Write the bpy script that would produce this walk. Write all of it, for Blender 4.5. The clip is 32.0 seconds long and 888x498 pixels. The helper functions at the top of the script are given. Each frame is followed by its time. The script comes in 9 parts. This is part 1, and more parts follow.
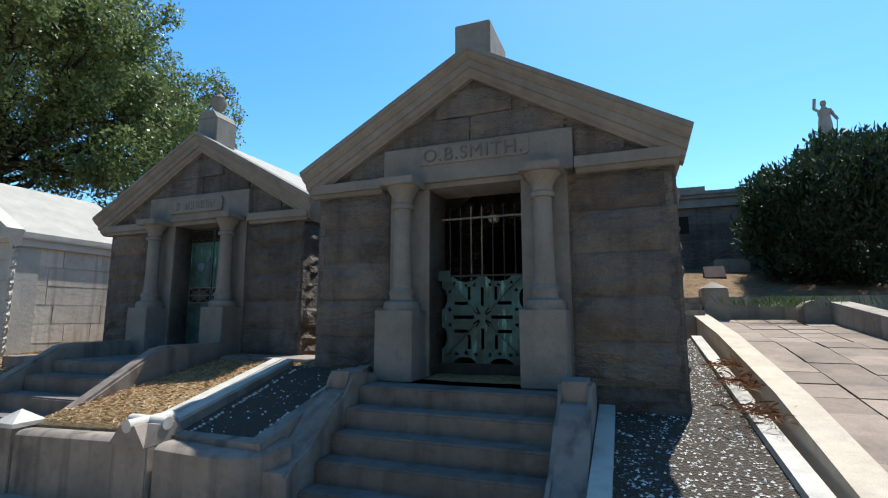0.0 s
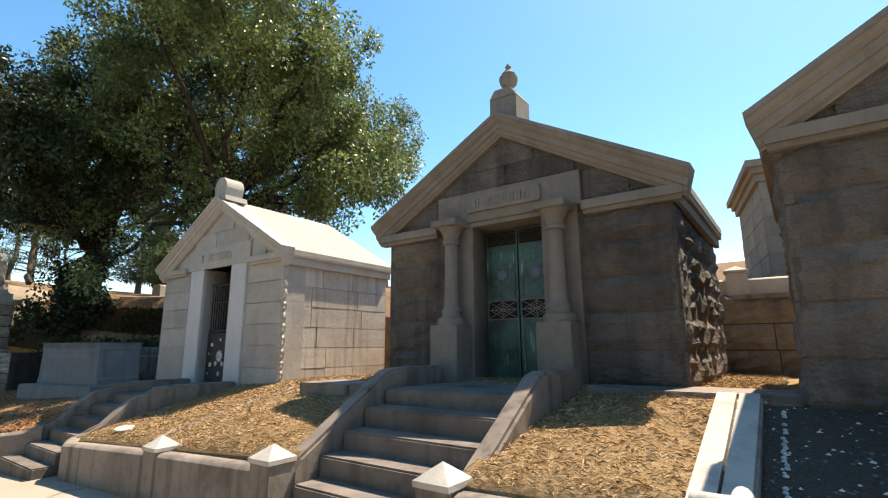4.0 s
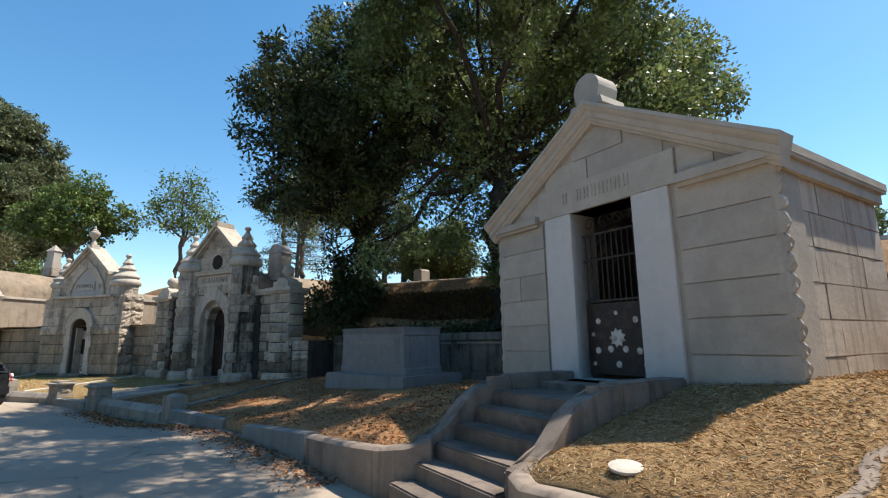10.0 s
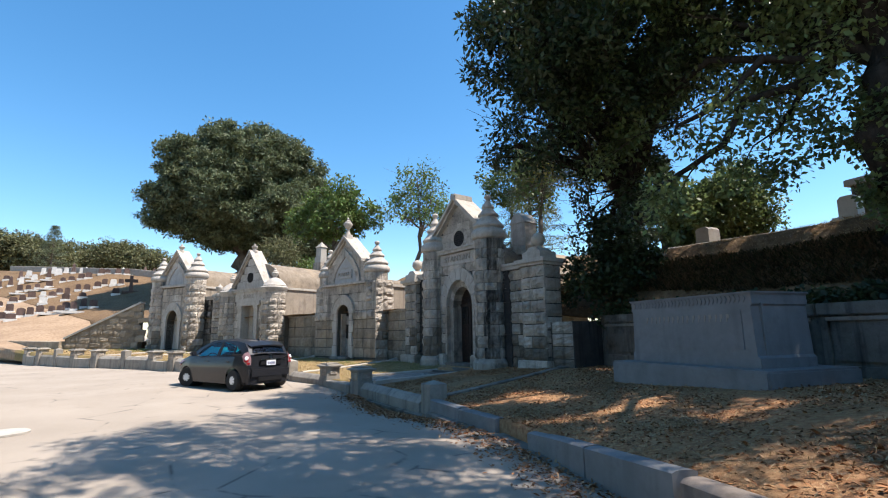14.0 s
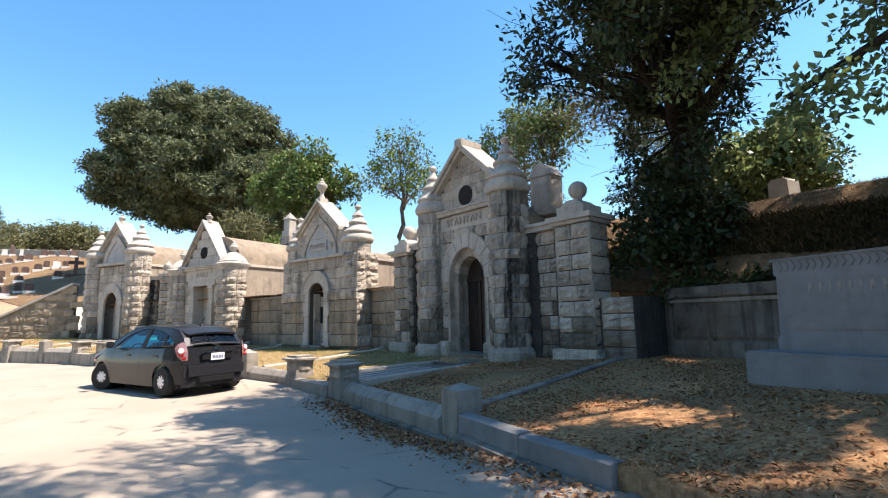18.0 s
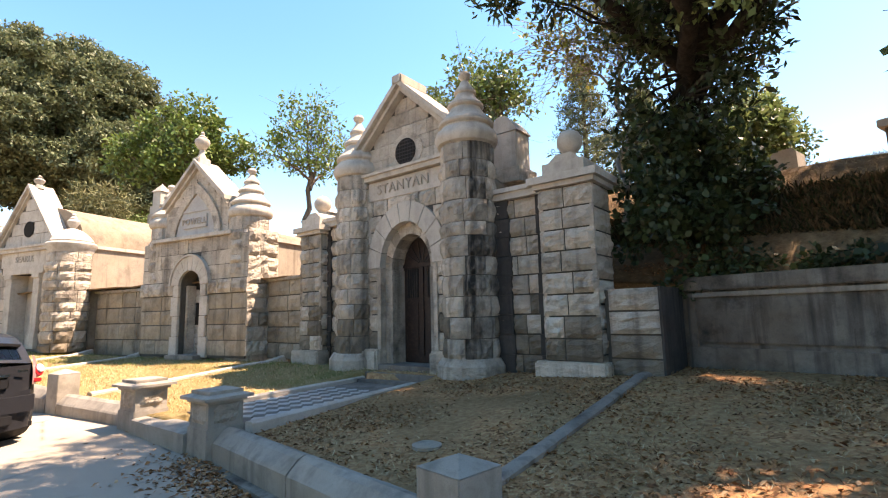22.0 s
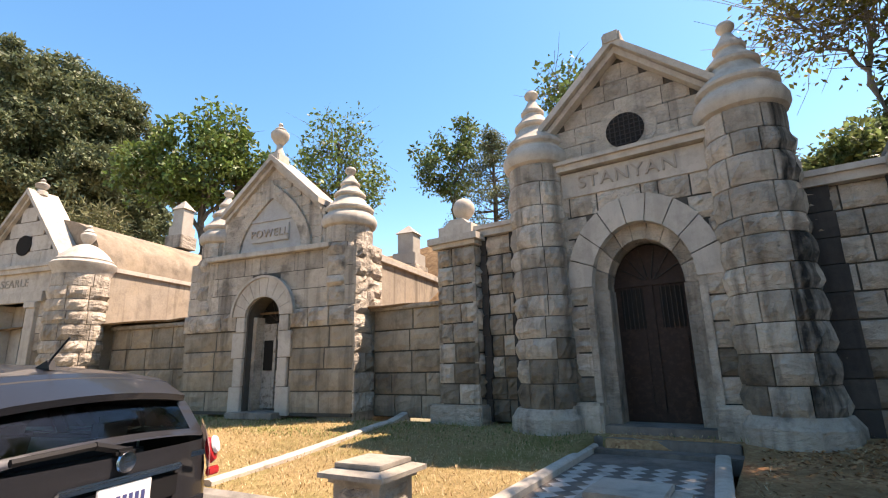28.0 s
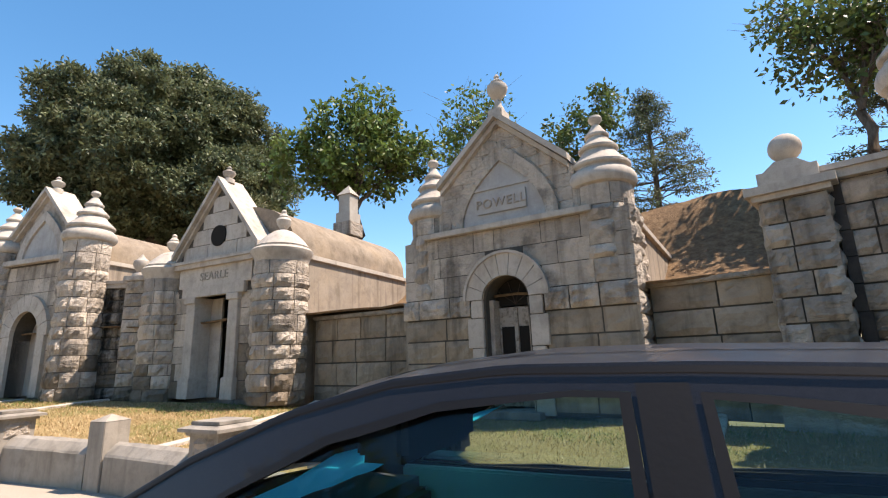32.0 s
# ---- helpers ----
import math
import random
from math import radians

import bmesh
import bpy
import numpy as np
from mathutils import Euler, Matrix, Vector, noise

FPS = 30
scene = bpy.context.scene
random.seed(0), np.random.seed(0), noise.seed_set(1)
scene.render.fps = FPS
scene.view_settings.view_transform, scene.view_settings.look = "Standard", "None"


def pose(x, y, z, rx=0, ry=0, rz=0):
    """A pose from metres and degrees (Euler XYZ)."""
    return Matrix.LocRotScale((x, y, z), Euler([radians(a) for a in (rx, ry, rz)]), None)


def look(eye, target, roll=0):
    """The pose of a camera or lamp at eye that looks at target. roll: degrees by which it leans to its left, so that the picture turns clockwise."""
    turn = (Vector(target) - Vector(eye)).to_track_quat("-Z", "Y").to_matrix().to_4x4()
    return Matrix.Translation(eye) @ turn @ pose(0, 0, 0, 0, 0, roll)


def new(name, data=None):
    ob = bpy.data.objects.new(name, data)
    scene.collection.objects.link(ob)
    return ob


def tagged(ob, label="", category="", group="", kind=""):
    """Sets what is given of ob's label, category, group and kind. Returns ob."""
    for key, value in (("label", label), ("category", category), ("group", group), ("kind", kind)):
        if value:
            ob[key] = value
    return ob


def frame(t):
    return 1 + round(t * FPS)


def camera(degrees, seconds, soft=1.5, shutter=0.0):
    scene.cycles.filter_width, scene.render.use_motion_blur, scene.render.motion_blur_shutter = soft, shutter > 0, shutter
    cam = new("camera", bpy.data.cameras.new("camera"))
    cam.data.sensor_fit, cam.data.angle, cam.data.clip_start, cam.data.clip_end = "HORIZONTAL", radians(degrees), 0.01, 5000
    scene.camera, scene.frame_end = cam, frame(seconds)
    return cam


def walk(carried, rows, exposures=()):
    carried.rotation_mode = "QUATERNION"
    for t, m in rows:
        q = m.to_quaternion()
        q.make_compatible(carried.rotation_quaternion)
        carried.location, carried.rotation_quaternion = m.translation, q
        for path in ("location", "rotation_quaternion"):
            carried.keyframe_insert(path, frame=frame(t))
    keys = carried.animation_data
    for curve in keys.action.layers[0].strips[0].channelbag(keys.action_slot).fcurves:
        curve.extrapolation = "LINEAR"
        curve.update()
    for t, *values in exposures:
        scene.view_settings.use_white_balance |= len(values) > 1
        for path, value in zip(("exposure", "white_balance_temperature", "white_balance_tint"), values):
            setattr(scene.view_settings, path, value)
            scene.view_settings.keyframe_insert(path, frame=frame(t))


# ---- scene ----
cam = camera(85.1, 32.0, soft=1.15)
METRES, EYE = 29.5, 1.45
ROWS = [
    (0.0, 0.0, 0.0, 0.0, -0.0, 8.02, -0.02),
    (0.5, -0.0123, 0.0066, -0.0006, 0.75, 7.49, 0.07),
    (1.0, -0.025, 0.0137, -0.0016, 2.95, 6.55, 0.11),
    (1.5, -0.0386, 0.0244, -0.0017, 6.9, 5.89, 0.08),
    (2.0, -0.0535, 0.0298, -0.0025, 10.4, 5.75, 0.21),
    (2.5, -0.0666, 0.0371, -0.0034, 12.33, 7.07, 0.22),
    (3.0, -0.08, 0.0444, -0.0023, 12.19, 9.43, 0.22),
    (3.5, -0.0936, 0.0463, -0.0022, 11.24, 10.13, 0.28),
    (4.0, -0.1078, 0.0516, -0.0041, 15.18, 11.35, 0.28),
    (4.5, -0.1236, 0.0547, -0.0044, 17.8, 11.3, 0.33),
    (6.5, -0.1724, 0.0773, -0.0072, 9.97, 11.57, 0.4),
    (7.0, -0.1852, 0.0856, -0.0063, 11.92, 11.6, 0.44),
    (7.5, -0.2, 0.0894, -0.0066, 15.08, 11.17, 0.42),
    (8.0, -0.2154, 0.0969, -0.0085, 17.49, 10.52, 0.43),
    (8.5, -0.2314, 0.102, -0.01, 21.09, 10.33, 0.51),
    (9.0, -0.2449, 0.1066, -0.0102, 25.42, 10.27, 0.58),
    (9.5, -0.2611, 0.1121, -0.0094, 30.97, 10.47, 0.62),
    (10.0, -0.2761, 0.1162, -0.01, 37.11, 10.59, 0.7),
    (10.5, -0.2911, 0.1241, -0.0112, 42.52, 10.57, 0.7),
    (11.0, -0.3067, 0.1278, -0.0131, 48.07, 10.31, 0.77),
    (11.5, -0.32, 0.1346, -0.0144, 51.7, 10.49, 0.8),
    (12.0, -0.3344, 0.142, -0.0144, 56.11, 10.79, 0.77),
    (12.5, -0.3494, 0.1465, -0.0152, 57.77, 11.67, 0.73),
    (13.0, -0.3648, 0.1544, -0.0169, 61.56, 11.13, 0.69),
    (13.5, -0.3794, 0.1579, -0.0176, 62.54, 10.68, 0.7),
    (14.0, -0.3946, 0.1631, -0.0186, 62.97, 9.86, 0.78),
    (14.5, -0.4104, 0.1682, -0.0182, 63.91, 9.58, 0.75),
    (16.5, -0.4737, 0.1827, -0.0213, 62.44, 10.39, 0.94),
    (17.0, -0.4904, 0.1872, -0.0198, 61.81, 9.97, 1.01),
    (17.5, -0.5063, 0.19, -0.0204, 60.98, 8.99, 1.18),
    (18.0, -0.5228, 0.1961, -0.0216, 59.77, 8.14, 1.25),
    (18.5, -0.5386, 0.1985, -0.0223, 58.67, 7.73, 1.36),
    (19.0, -0.5541, 0.2039, -0.0236, 55.98, 7.29, 1.55),
    (19.5, -0.569, 0.2111, -0.0219, 53.78, 6.9, 1.67),
    (20.0, -0.5811, 0.217, -0.0218, 53.13, 6.64, 1.69),
    (20.5, -0.5943, 0.2257, -0.0227, 51.7, 6.0, 1.7),
    (21.0, -0.6088, 0.2314, -0.0231, 50.78, 6.07, 1.63),
    (21.5, -0.6235, 0.2374, -0.0227, 49.2, 6.43, 1.51),
    (22.0, -0.6394, 0.2427, -0.0204, 48.33, 7.71, 1.36),
    (22.5, -0.6543, 0.2417, -0.0196, 47.19, 9.05, 1.24),
    (23.0, -0.6689, 0.2423, -0.0212, 47.42, 10.04, 1.12),
    (23.5, -0.6849, 0.2394, -0.0215, 47.85, 10.6, 0.98),
    (24.0, -0.6987, 0.2355, -0.0224, 47.16, 10.46, 0.98),
    (24.5, -0.7153, 0.2338, -0.0223, 45.74, 10.38, 0.99),
    (26.5, -0.7685, 0.2173, -0.0232, 44.64, 11.82, 0.98),
    (27.0, -0.7845, 0.2157, -0.0236, 44.58, 12.55, 1.07),
    (27.5, -0.799, 0.2102, -0.0232, 44.74, 13.3, 1.13),
    (28.0, -0.8126, 0.2072, -0.0241, 43.78, 13.55, 1.29),
    (28.5, -0.8288, 0.2043, -0.0229, 43.11, 13.56, 1.37),
    (29.0, -0.8415, 0.1977, -0.0231, 42.23, 13.98, 1.44),
    (29.5, -0.8568, 0.1953, -0.0235, 45.61, 14.9, 1.45),
    (30.0, -0.8717, 0.1868, -0.0222, 52.69, 16.8, 1.45),
    (30.5, -0.8865, 0.1803, -0.0223, 53.63, 15.86, 1.55),
    (31.0, -0.9039, 0.175, -0.0214, 53.92, 14.51, 1.64),
    (31.5, -0.9182, 0.1677, -0.022, 53.37, 13.19, 1.74),
    (32.0, -0.9348, 0.164, -0.0222, 53.47, 12.91, 1.76),
]
walk(cam, [(t, pose(METRES * x, METRES * y, EYE + METRES * z, 90 + pitch, roll, yaw)) for t, x, y, z, yaw, pitch, roll in ROWS],
     [(0.0, 0.75, 6100, 7), (2.0, 1.26, 6600, 12), (4.0, 1.15, 7800, 13), (8.0, 0.88, 8000, 14), (10.0, 0.74, 7100, 13), (12.0, 0.92, 6800, 12), (14.0, 0.85, 6600, 14), (17.0, 1.06, 6800, 16), (20.0, 1.65, 8200, 22), (23.0, 1.9, 9000, 26), (26.0, 1.7, 8600, 24), (28.0, 1.42, 8200, 23), (29.0, 1.28, 8000, 22), (30.0, 1.0, 7200, 20), (32.0, 1.02, 7400, 20)])

# ---- light ----
SUN_WAY = Vector((-0.58, -0.81, -1.85)).normalized()
world = bpy.data.worlds.new("sky_world")
world.use_nodes = True
scene.world = world
wn = world.node_tree.nodes
sky = wn.new("ShaderNodeTexSky")
sky.sky_type, sky.sun_disc = "NISHITA", False
sky.sun_elevation = math.asin(-SUN_WAY.z)
sky.sun_rotation = math.atan2(-SUN_WAY.x, -SUN_WAY.y)
sky.air_density, sky.dust_density, sky.ozone_density = 1.0, 0.35, 2.0
wn["Background"].inputs["Strength"].default_value = 0.09
tint = wn.new("ShaderNodeHueSaturation")
tint.inputs["Hue"].default_value, tint.inputs["Saturation"].default_value, tint.inputs["Value"].default_value = 0.492, 1.3, 1.52
world.node_tree.links.new(sky.outputs["Color"], tint.inputs["Color"])
world.node_tree.links.new(tint.outputs["Color"], wn["Background"].inputs["Color"])
sun = new("sun", bpy.data.lights.new("sun", "SUN"))
sun.data.energy, sun.data.angle, sun.data.color = 5.0, radians(0.55), (1.0, 0.95, 0.87)
sun.matrix_world = look((0, 0, 60), Vector((0, 0, 60)) + SUN_WAY)
scene.view_settings.exposure = 0.0

# ---- materials ----


class Nodes:
    """Short hand for building a node material."""

    def __init__(self, name):
        self.mat = bpy.data.materials.new(name)
        self.mat.use_nodes = True
        self.t = self.mat.node_tree
        self.b = self.t.nodes["Principled BSDF"]
        self.pos = self.t.nodes.new("ShaderNodeNewGeometry").outputs["Position"]

    def link(self, a, b):
        self.t.links.new(a, b)

    def noise(self, scale, detail=4.0, stretch=None, rough=0.55):
        n = self.t.nodes.new("ShaderNodeTexNoise")
        n.inputs["Scale"].default_value, n.inputs["Detail"].default_value = scale, detail
        n.inputs["Roughness"].default_value = rough
        src = self.pos
        if stretch:
            m = self.t.nodes.new("ShaderNodeMapping")
            m.inputs["Scale"].default_value = stretch
            self.link(self.pos, m.inputs["Vector"])
            src = m.outputs["Vector"]
        self.link(src, n.inputs["Vector"])
        return n.outputs["Fac"]

    def voronoi(self, scale, feature="F1"):
        n = self.t.nodes.new("ShaderNodeTexVoronoi")
        n.feature = feature
        n.inputs["Scale"].default_value = scale
        self.link(self.pos, n.inputs["Vector"])
        return n

    def ramp(self, fac, stops):
        r = self.t.nodes.new("ShaderNodeValToRGB")
        el = r.color_ramp.elements
        while len(el) < len(stops):
            el.new(0.5)
        for e, (p, c) in zip(el, stops):
            e.position, e.color = p, (*c, 1) if len(c) == 3 else c
        self.link(fac, r.inputs["Fac"])
        return r.outputs["Color"]

    def mask(self, fac, lo, hi):
        m = self.t.nodes.new("ShaderNodeMapRange")
        m.inputs["From Min"].default_value, m.inputs["From Max"].default_value = lo, hi
        self.link(fac, m.inputs["Value"])
        return m.outputs["Result"]

    def math(self, op, a, b):
        m = self.t.nodes.new("ShaderNodeMath")
        m.operation = op
        for k, v in enumerate((a, b)):
            if isinstance(v, (int, float)):
                m.inputs[k].default_value = v
            else:
                self.link(v, m.inputs[k])
        return m.outputs["Value"]

    def mix(self, fac, a, b, how="MIX"):
        m = self.t.nodes.new("ShaderNodeMix")
        m.data_type, m.blend_type = "RGBA", how
        if isinstance(fac, (int, float)):
            m.inputs[0].default_value = fac
        else:
            self.link(fac, m.inputs[0])
        for k, v in ((6, a), (7, b)):
            if isinstance(v, tuple):
                m.inputs[k].default_value = (*v, 1)
            else:
                self.link(v, m.inputs[k])
        return m.outputs[2]

    def vary(self, col, amount, source="Random", hue=0.0):
        """Brighten or darken by object (or by island)."""
        if source == "Random":
            r = self.t.nodes.new("ShaderNodeObjectInfo").outputs["Random"]
        else:
            r = self.t.nodes.new("ShaderNodeNewGeometry").outputs["Random Per Island"]
        h = self.t.nodes.new("ShaderNodeHueSaturation")
        self.link(self.math("MULTIPLY_ADD", r, 2 * amount), h.inputs["Value"])
        h.inputs["Value"].links[0].from_node.inputs[2].default_value = 1 - amount
        if hue:
            n = self.math("MULTIPLY_ADD", r, hue)
            n.node.inputs[2].default_value = 0.5 - hue / 2
            self.link(n, h.inputs["Hue"])
        self.link(col, h.inputs["Color"])
        return h.outputs["Color"]

    def bump(self, height, strength, dist=0.01):
        b = self.t.nodes.new("ShaderNodeBump")
        b.inputs["Strength"].default_value, b.inputs["Distance"].default_value = strength, dist
        self.link(height, b.inputs["Height"])
        self.link(b.outputs["Normal"], self.b.inputs["Normal"])

    def done(self, col, rough=0.9, metal=0.0, spec=0.3):
        if isinstance(col, tuple):
            self.b.inputs["Base Color"].default_value = (*col, 1)
        else:
            self.link(col, self.b.inputs["Base Color"])
        self.b.inputs["Roughness"].default_value, self.b.inputs["Metallic"].default_value = rough, metal
        self.b.inputs["Specular IOR Level"].default_value = spec
        return self.mat


def stone_mat(name, light, dark, stain, amount=0.5, vary=0.12, streak=0.5, grain=90.0, warm=None, warm_amount=0.4, bump=0.5, coarse=0.0, blot_at=0.54, run_at=0.52):
    """Cut stone: two tones, crystal grain, run-off streaks and stains."""
    n = Nodes(name)
    mid = n.noise(2.3, 5)
    col = n.mix(n.mask(mid, 0.3, 0.7), dark, light)
    speck = n.noise(grain, 2)
    col = n.mix(n.math("MULTIPLY", n.mask(speck, 0.52, 0.72), 0.35), col, tuple(c * 0.55 for c in dark))
    col = n.mix(n.math("MULTIPLY", n.mask(n.noise(grain * 1.7, 2), 0.56, 0.7), 0.35), col, tuple(min(1, c * 1.35) for c in light))
    if warm:
        col = n.mix(n.math("MULTIPLY", n.mask(n.noise(0.9, 4), 0.5, 0.72), warm_amount), col, warm)
    runs = n.noise(1.0, 5, (5.0, 5.0, 0.35))
    col = n.mix(n.math("MULTIPLY", n.mask(runs, run_at, run_at + 0.2), streak), col, stain)
    blot = n.noise(1.4, 6, None, 0.65)
    col = n.mix(n.math("MULTIPLY", n.mask(blot, blot_at, blot_at + 0.16), amount), col, stain)
    small = n.noise(9.0, 4, None, 0.6)
    col = n.mix(n.math("MULTIPLY", n.mask(small, 0.5, 0.7), 0.35), col, tuple(0.5 * (a + b) for a, b in zip(stain, dark)))
    if vary:
        col = n.vary(col, vary)
    relief = n.math("ADD", n.math("MULTIPLY", speck, 0.35), n.noise(14.0, 5))
    if coarse:
        relief = n.math("ADD", relief, n.math("MULTIPLY", n.noise(4.5, 6, (1.0, 1.0, 2.2), 0.6), coarse))
    n.bump(relief, bump, 0.012 + 0.02 * min(1.0, coarse))
    return n.done(col, 0.88, 0, 0.25)


M = {}
M["sandstone"] = stone_mat("weathered_brown_sandstone", (0.182, 0.157, 0.134), (0.105, 0.09, 0.077), (0.04, 0.033, 0.028), 0.75, 0.24, 0.5, 60, (0.25, 0.18, 0.12), 0.6, 1.0, 3.6)
M["trimstone"] = stone_mat("buff_trim_stone", (0.25, 0.223, 0.188), (0.185, 0.163, 0.136), (0.095, 0.08, 0.062), 0.35, 0.05, 0.3, 80)
M["palestone"] = stone_mat("pale_grey_sandstone", (0.46, 0.425, 0.37), (0.36, 0.33, 0.285), (0.28, 0.25, 0.21), 0.25, 0.1, 0.25, 80)
M["sidestone"] = stone_mat("streaked_pale_stone", (0.52, 0.47, 0.40), (0.42, 0.37, 0.31), (0.16, 0.14, 0.12), 0.25, 0.08, 0.75, 70, (0.45, 0.31, 0.2), 0.35)
M["granite"] = stone_mat("grey_rock_faced_granite", (0.535, 0.463, 0.38), (0.35, 0.299, 0.242), (0.055, 0.046, 0.037), 0.72, 0.24, 0.6, 110, (0.42, 0.35, 0.26), 0.3, 1.0, 2.4, 0.545)
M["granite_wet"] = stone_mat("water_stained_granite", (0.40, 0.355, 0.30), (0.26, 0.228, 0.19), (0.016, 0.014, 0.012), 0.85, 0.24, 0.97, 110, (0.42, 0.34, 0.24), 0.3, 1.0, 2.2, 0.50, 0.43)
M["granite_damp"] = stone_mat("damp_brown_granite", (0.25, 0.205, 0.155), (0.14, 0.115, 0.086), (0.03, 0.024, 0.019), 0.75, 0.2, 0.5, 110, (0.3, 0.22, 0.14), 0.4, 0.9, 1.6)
M["granite_trim"] = stone_mat("dressed_granite_trim", (0.49, 0.44, 0.378), (0.38, 0.34, 0.288), (0.12, 0.105, 0.09), 0.42, 0.05, 0.35, 120, (0.5, 0.43, 0.33), 0.3, 0.25)
M["mortar"] = stone_mat("dark_mortar", (0.10, 0.088, 0.072), (0.06, 0.053, 0.045), (0.035, 0.03, 0.026), 0.4, 0, 0.3, 60)
M["concrete"] = stone_mat("weathered_concrete", (0.275, 0.228, 0.19), (0.18, 0.148, 0.123), (0.055, 0.045, 0.038), 0.6, 0.06, 0.75, 130, (0.38, 0.31, 0.245), 0.35)
M["step"] = stone_mat("dark_stained_concrete", (0.205, 0.17, 0.145), (0.13, 0.108, 0.092), (0.04, 0.033, 0.028), 0.65, 0.1, 0.5, 130, (0.3, 0.245, 0.195), 0.3)
M["buffstone"] = stone_mat("light_brown_ashlar", (0.33, 0.27, 0.205), (0.25, 0.20, 0.15), (0.15, 0.12, 0.09), 0.4, 0.12, 0.4, 70)
M["whitecap"] = stone_mat("limewashed_concrete", (0.52, 0.48, 0.42), (0.40, 0.37, 0.32), (0.18, 0.16, 0.14), 0.3, 0.05, 0.35, 130)
M["render"] = stone_mat("stained_cement_render", (0.34, 0.29, 0.23), (0.25, 0.21, 0.165), (0.095, 0.078, 0.06), 0.5, 0, 0.7, 60, (0.40, 0.31, 0.21), 0.4)
M["marble"] = stone_mat("bluish_grey_granite", (0.24, 0.24, 0.235), (0.18, 0.18, 0.175), (0.10, 0.10, 0.098), 0.2, 0.03, 0.35, 150, None, 0, 0.15)
M["pier_stone"] = stone_mat("weathered_grey_pier_stone", (0.33, 0.30, 0.255), (0.24, 0.215, 0.18), (0.07, 0.062, 0.052), 0.5, 0.12, 0.5, 120, (0.36, 0.3, 0.22), 0.3)
M["granite_brown"] = stone_mat("brown_stained_granite", (0.33, 0.275, 0.205), (0.21, 0.17, 0.125), (0.05, 0.042, 0.034), 0.5, 0.16, 0.6, 110, (0.34, 0.24, 0.14), 0.5)
M["render_dark"] = stone_mat("dark_stained_cement", (0.25, 0.222, 0.185), (0.135, 0.115, 0.092), (0.022, 0.019, 0.016), 0.85, 0.05, 0.85, 60, (0.14, 0.095, 0.055), 0.6)
M["tympanum"] = stone_mat("pale_grey_marble", (0.42, 0.41, 0.385), (0.33, 0.32, 0.30), (0.2, 0.19, 0.175), 0.3, 0.03, 0.4, 150, None, 0, 0.15)
M["rubble"] = stone_mat("brown_rubble_stone", (0.34, 0.275, 0.195), (0.20, 0.16, 0.115), (0.09, 0.07, 0.05), 0.4, 0.25, 0.2, 50)


def ground_mat(name, tones, scale, bump, litter=None, green=None):
    n = Nodes(name)
    big = n.noise(0.35, 5)
    col = n.ramp(n.noise(scale, 8, None, 0.7), [(0.3, tones[0]), (0.48, tones[1]), (0.68, tones[2])])
    col = n.mix(n.math("MULTIPLY", n.mask(big, 0.42, 0.68), 0.55), col, tones[0])
    if green:
        col = n.mix(n.math("MULTIPLY", n.mask(n.noise(0.55, 4), 0.5, 0.66), 0.7), col, green)
    if litter:
        v = n.voronoi(26)
        col = n.mix(n.mask(n.noise(1.1, 4), 0.44, 0.6), col, n.ramp(v.outputs["Color"], [(0.0, litter[0]), (0.5, litter[1]), (1.0, litter[2])]))
    n.bump(n.noise(scale * 1.6, 6, None, 0.75), 0.9, bump)
    return n.done(col, 0.97, 0, 0.1)


M["drygrass"] = ground_mat("dry_straw_grass", [(0.17, 0.105, 0.05), (0.29, 0.19, 0.095), (0.43, 0.305, 0.165)], 16, 0.03)
M["leaflitter"] = ground_mat("shaded_leaf_litter", [(0.19, 0.10, 0.05), (0.34, 0.195, 0.098), (0.50, 0.315, 0.165)], 13, 0.03, [(0.17, 0.075, 0.036), (0.45, 0.22, 0.105), (0.57, 0.35, 0.18)])
M["lawn"] = ground_mat("patchy_dry_lawn", [(0.16, 0.115, 0.05), (0.27, 0.195, 0.09), (0.38, 0.29, 0.15)], 16, 0.025, None, (0.10, 0.12, 0.03))
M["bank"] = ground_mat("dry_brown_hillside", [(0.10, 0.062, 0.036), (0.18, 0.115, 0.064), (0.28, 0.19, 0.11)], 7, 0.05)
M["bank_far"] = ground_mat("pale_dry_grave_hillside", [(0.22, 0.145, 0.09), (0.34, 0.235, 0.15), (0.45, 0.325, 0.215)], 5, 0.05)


def asphalt():
    n = Nodes("sun_bleached_asphalt")
    col = n.mix(n.mask(n.noise(0.5, 6), 0.3, 0.7), (0.30, 0.252, 0.20), (0.37, 0.313, 0.252))
    col = n.mix(n.math("MULTIPLY", n.mask(n.noise(160, 2), 0.5, 0.68), 0.5), col, (0.195, 0.168, 0.137))
    col = n.mix(n.math("MULTIPLY", n.mask(n.noise(0.9, 7, None, 0.7), 0.55, 0.68), 0.45), col, (0.26, 0.22, 0.18))
    crack = n.voronoi(0.55, "DISTANCE_TO_EDGE")
    warp = n.noise(1.8, 5)
    line = n.math("MULTIPLY", n.math("SUBTRACT", 1.0, n.mask(crack.outputs["Distance"], 0.0, 0.02)), n.mask(warp, 0.5, 0.62))
    col = n.mix(n.math("MULTIPLY", line, 0.8), col, (0.09, 0.08, 0.07))
    n.bump(n.noise(170, 3), 0.35, 0.004)
    return n.done(col, 0.92, 0, 0.2)


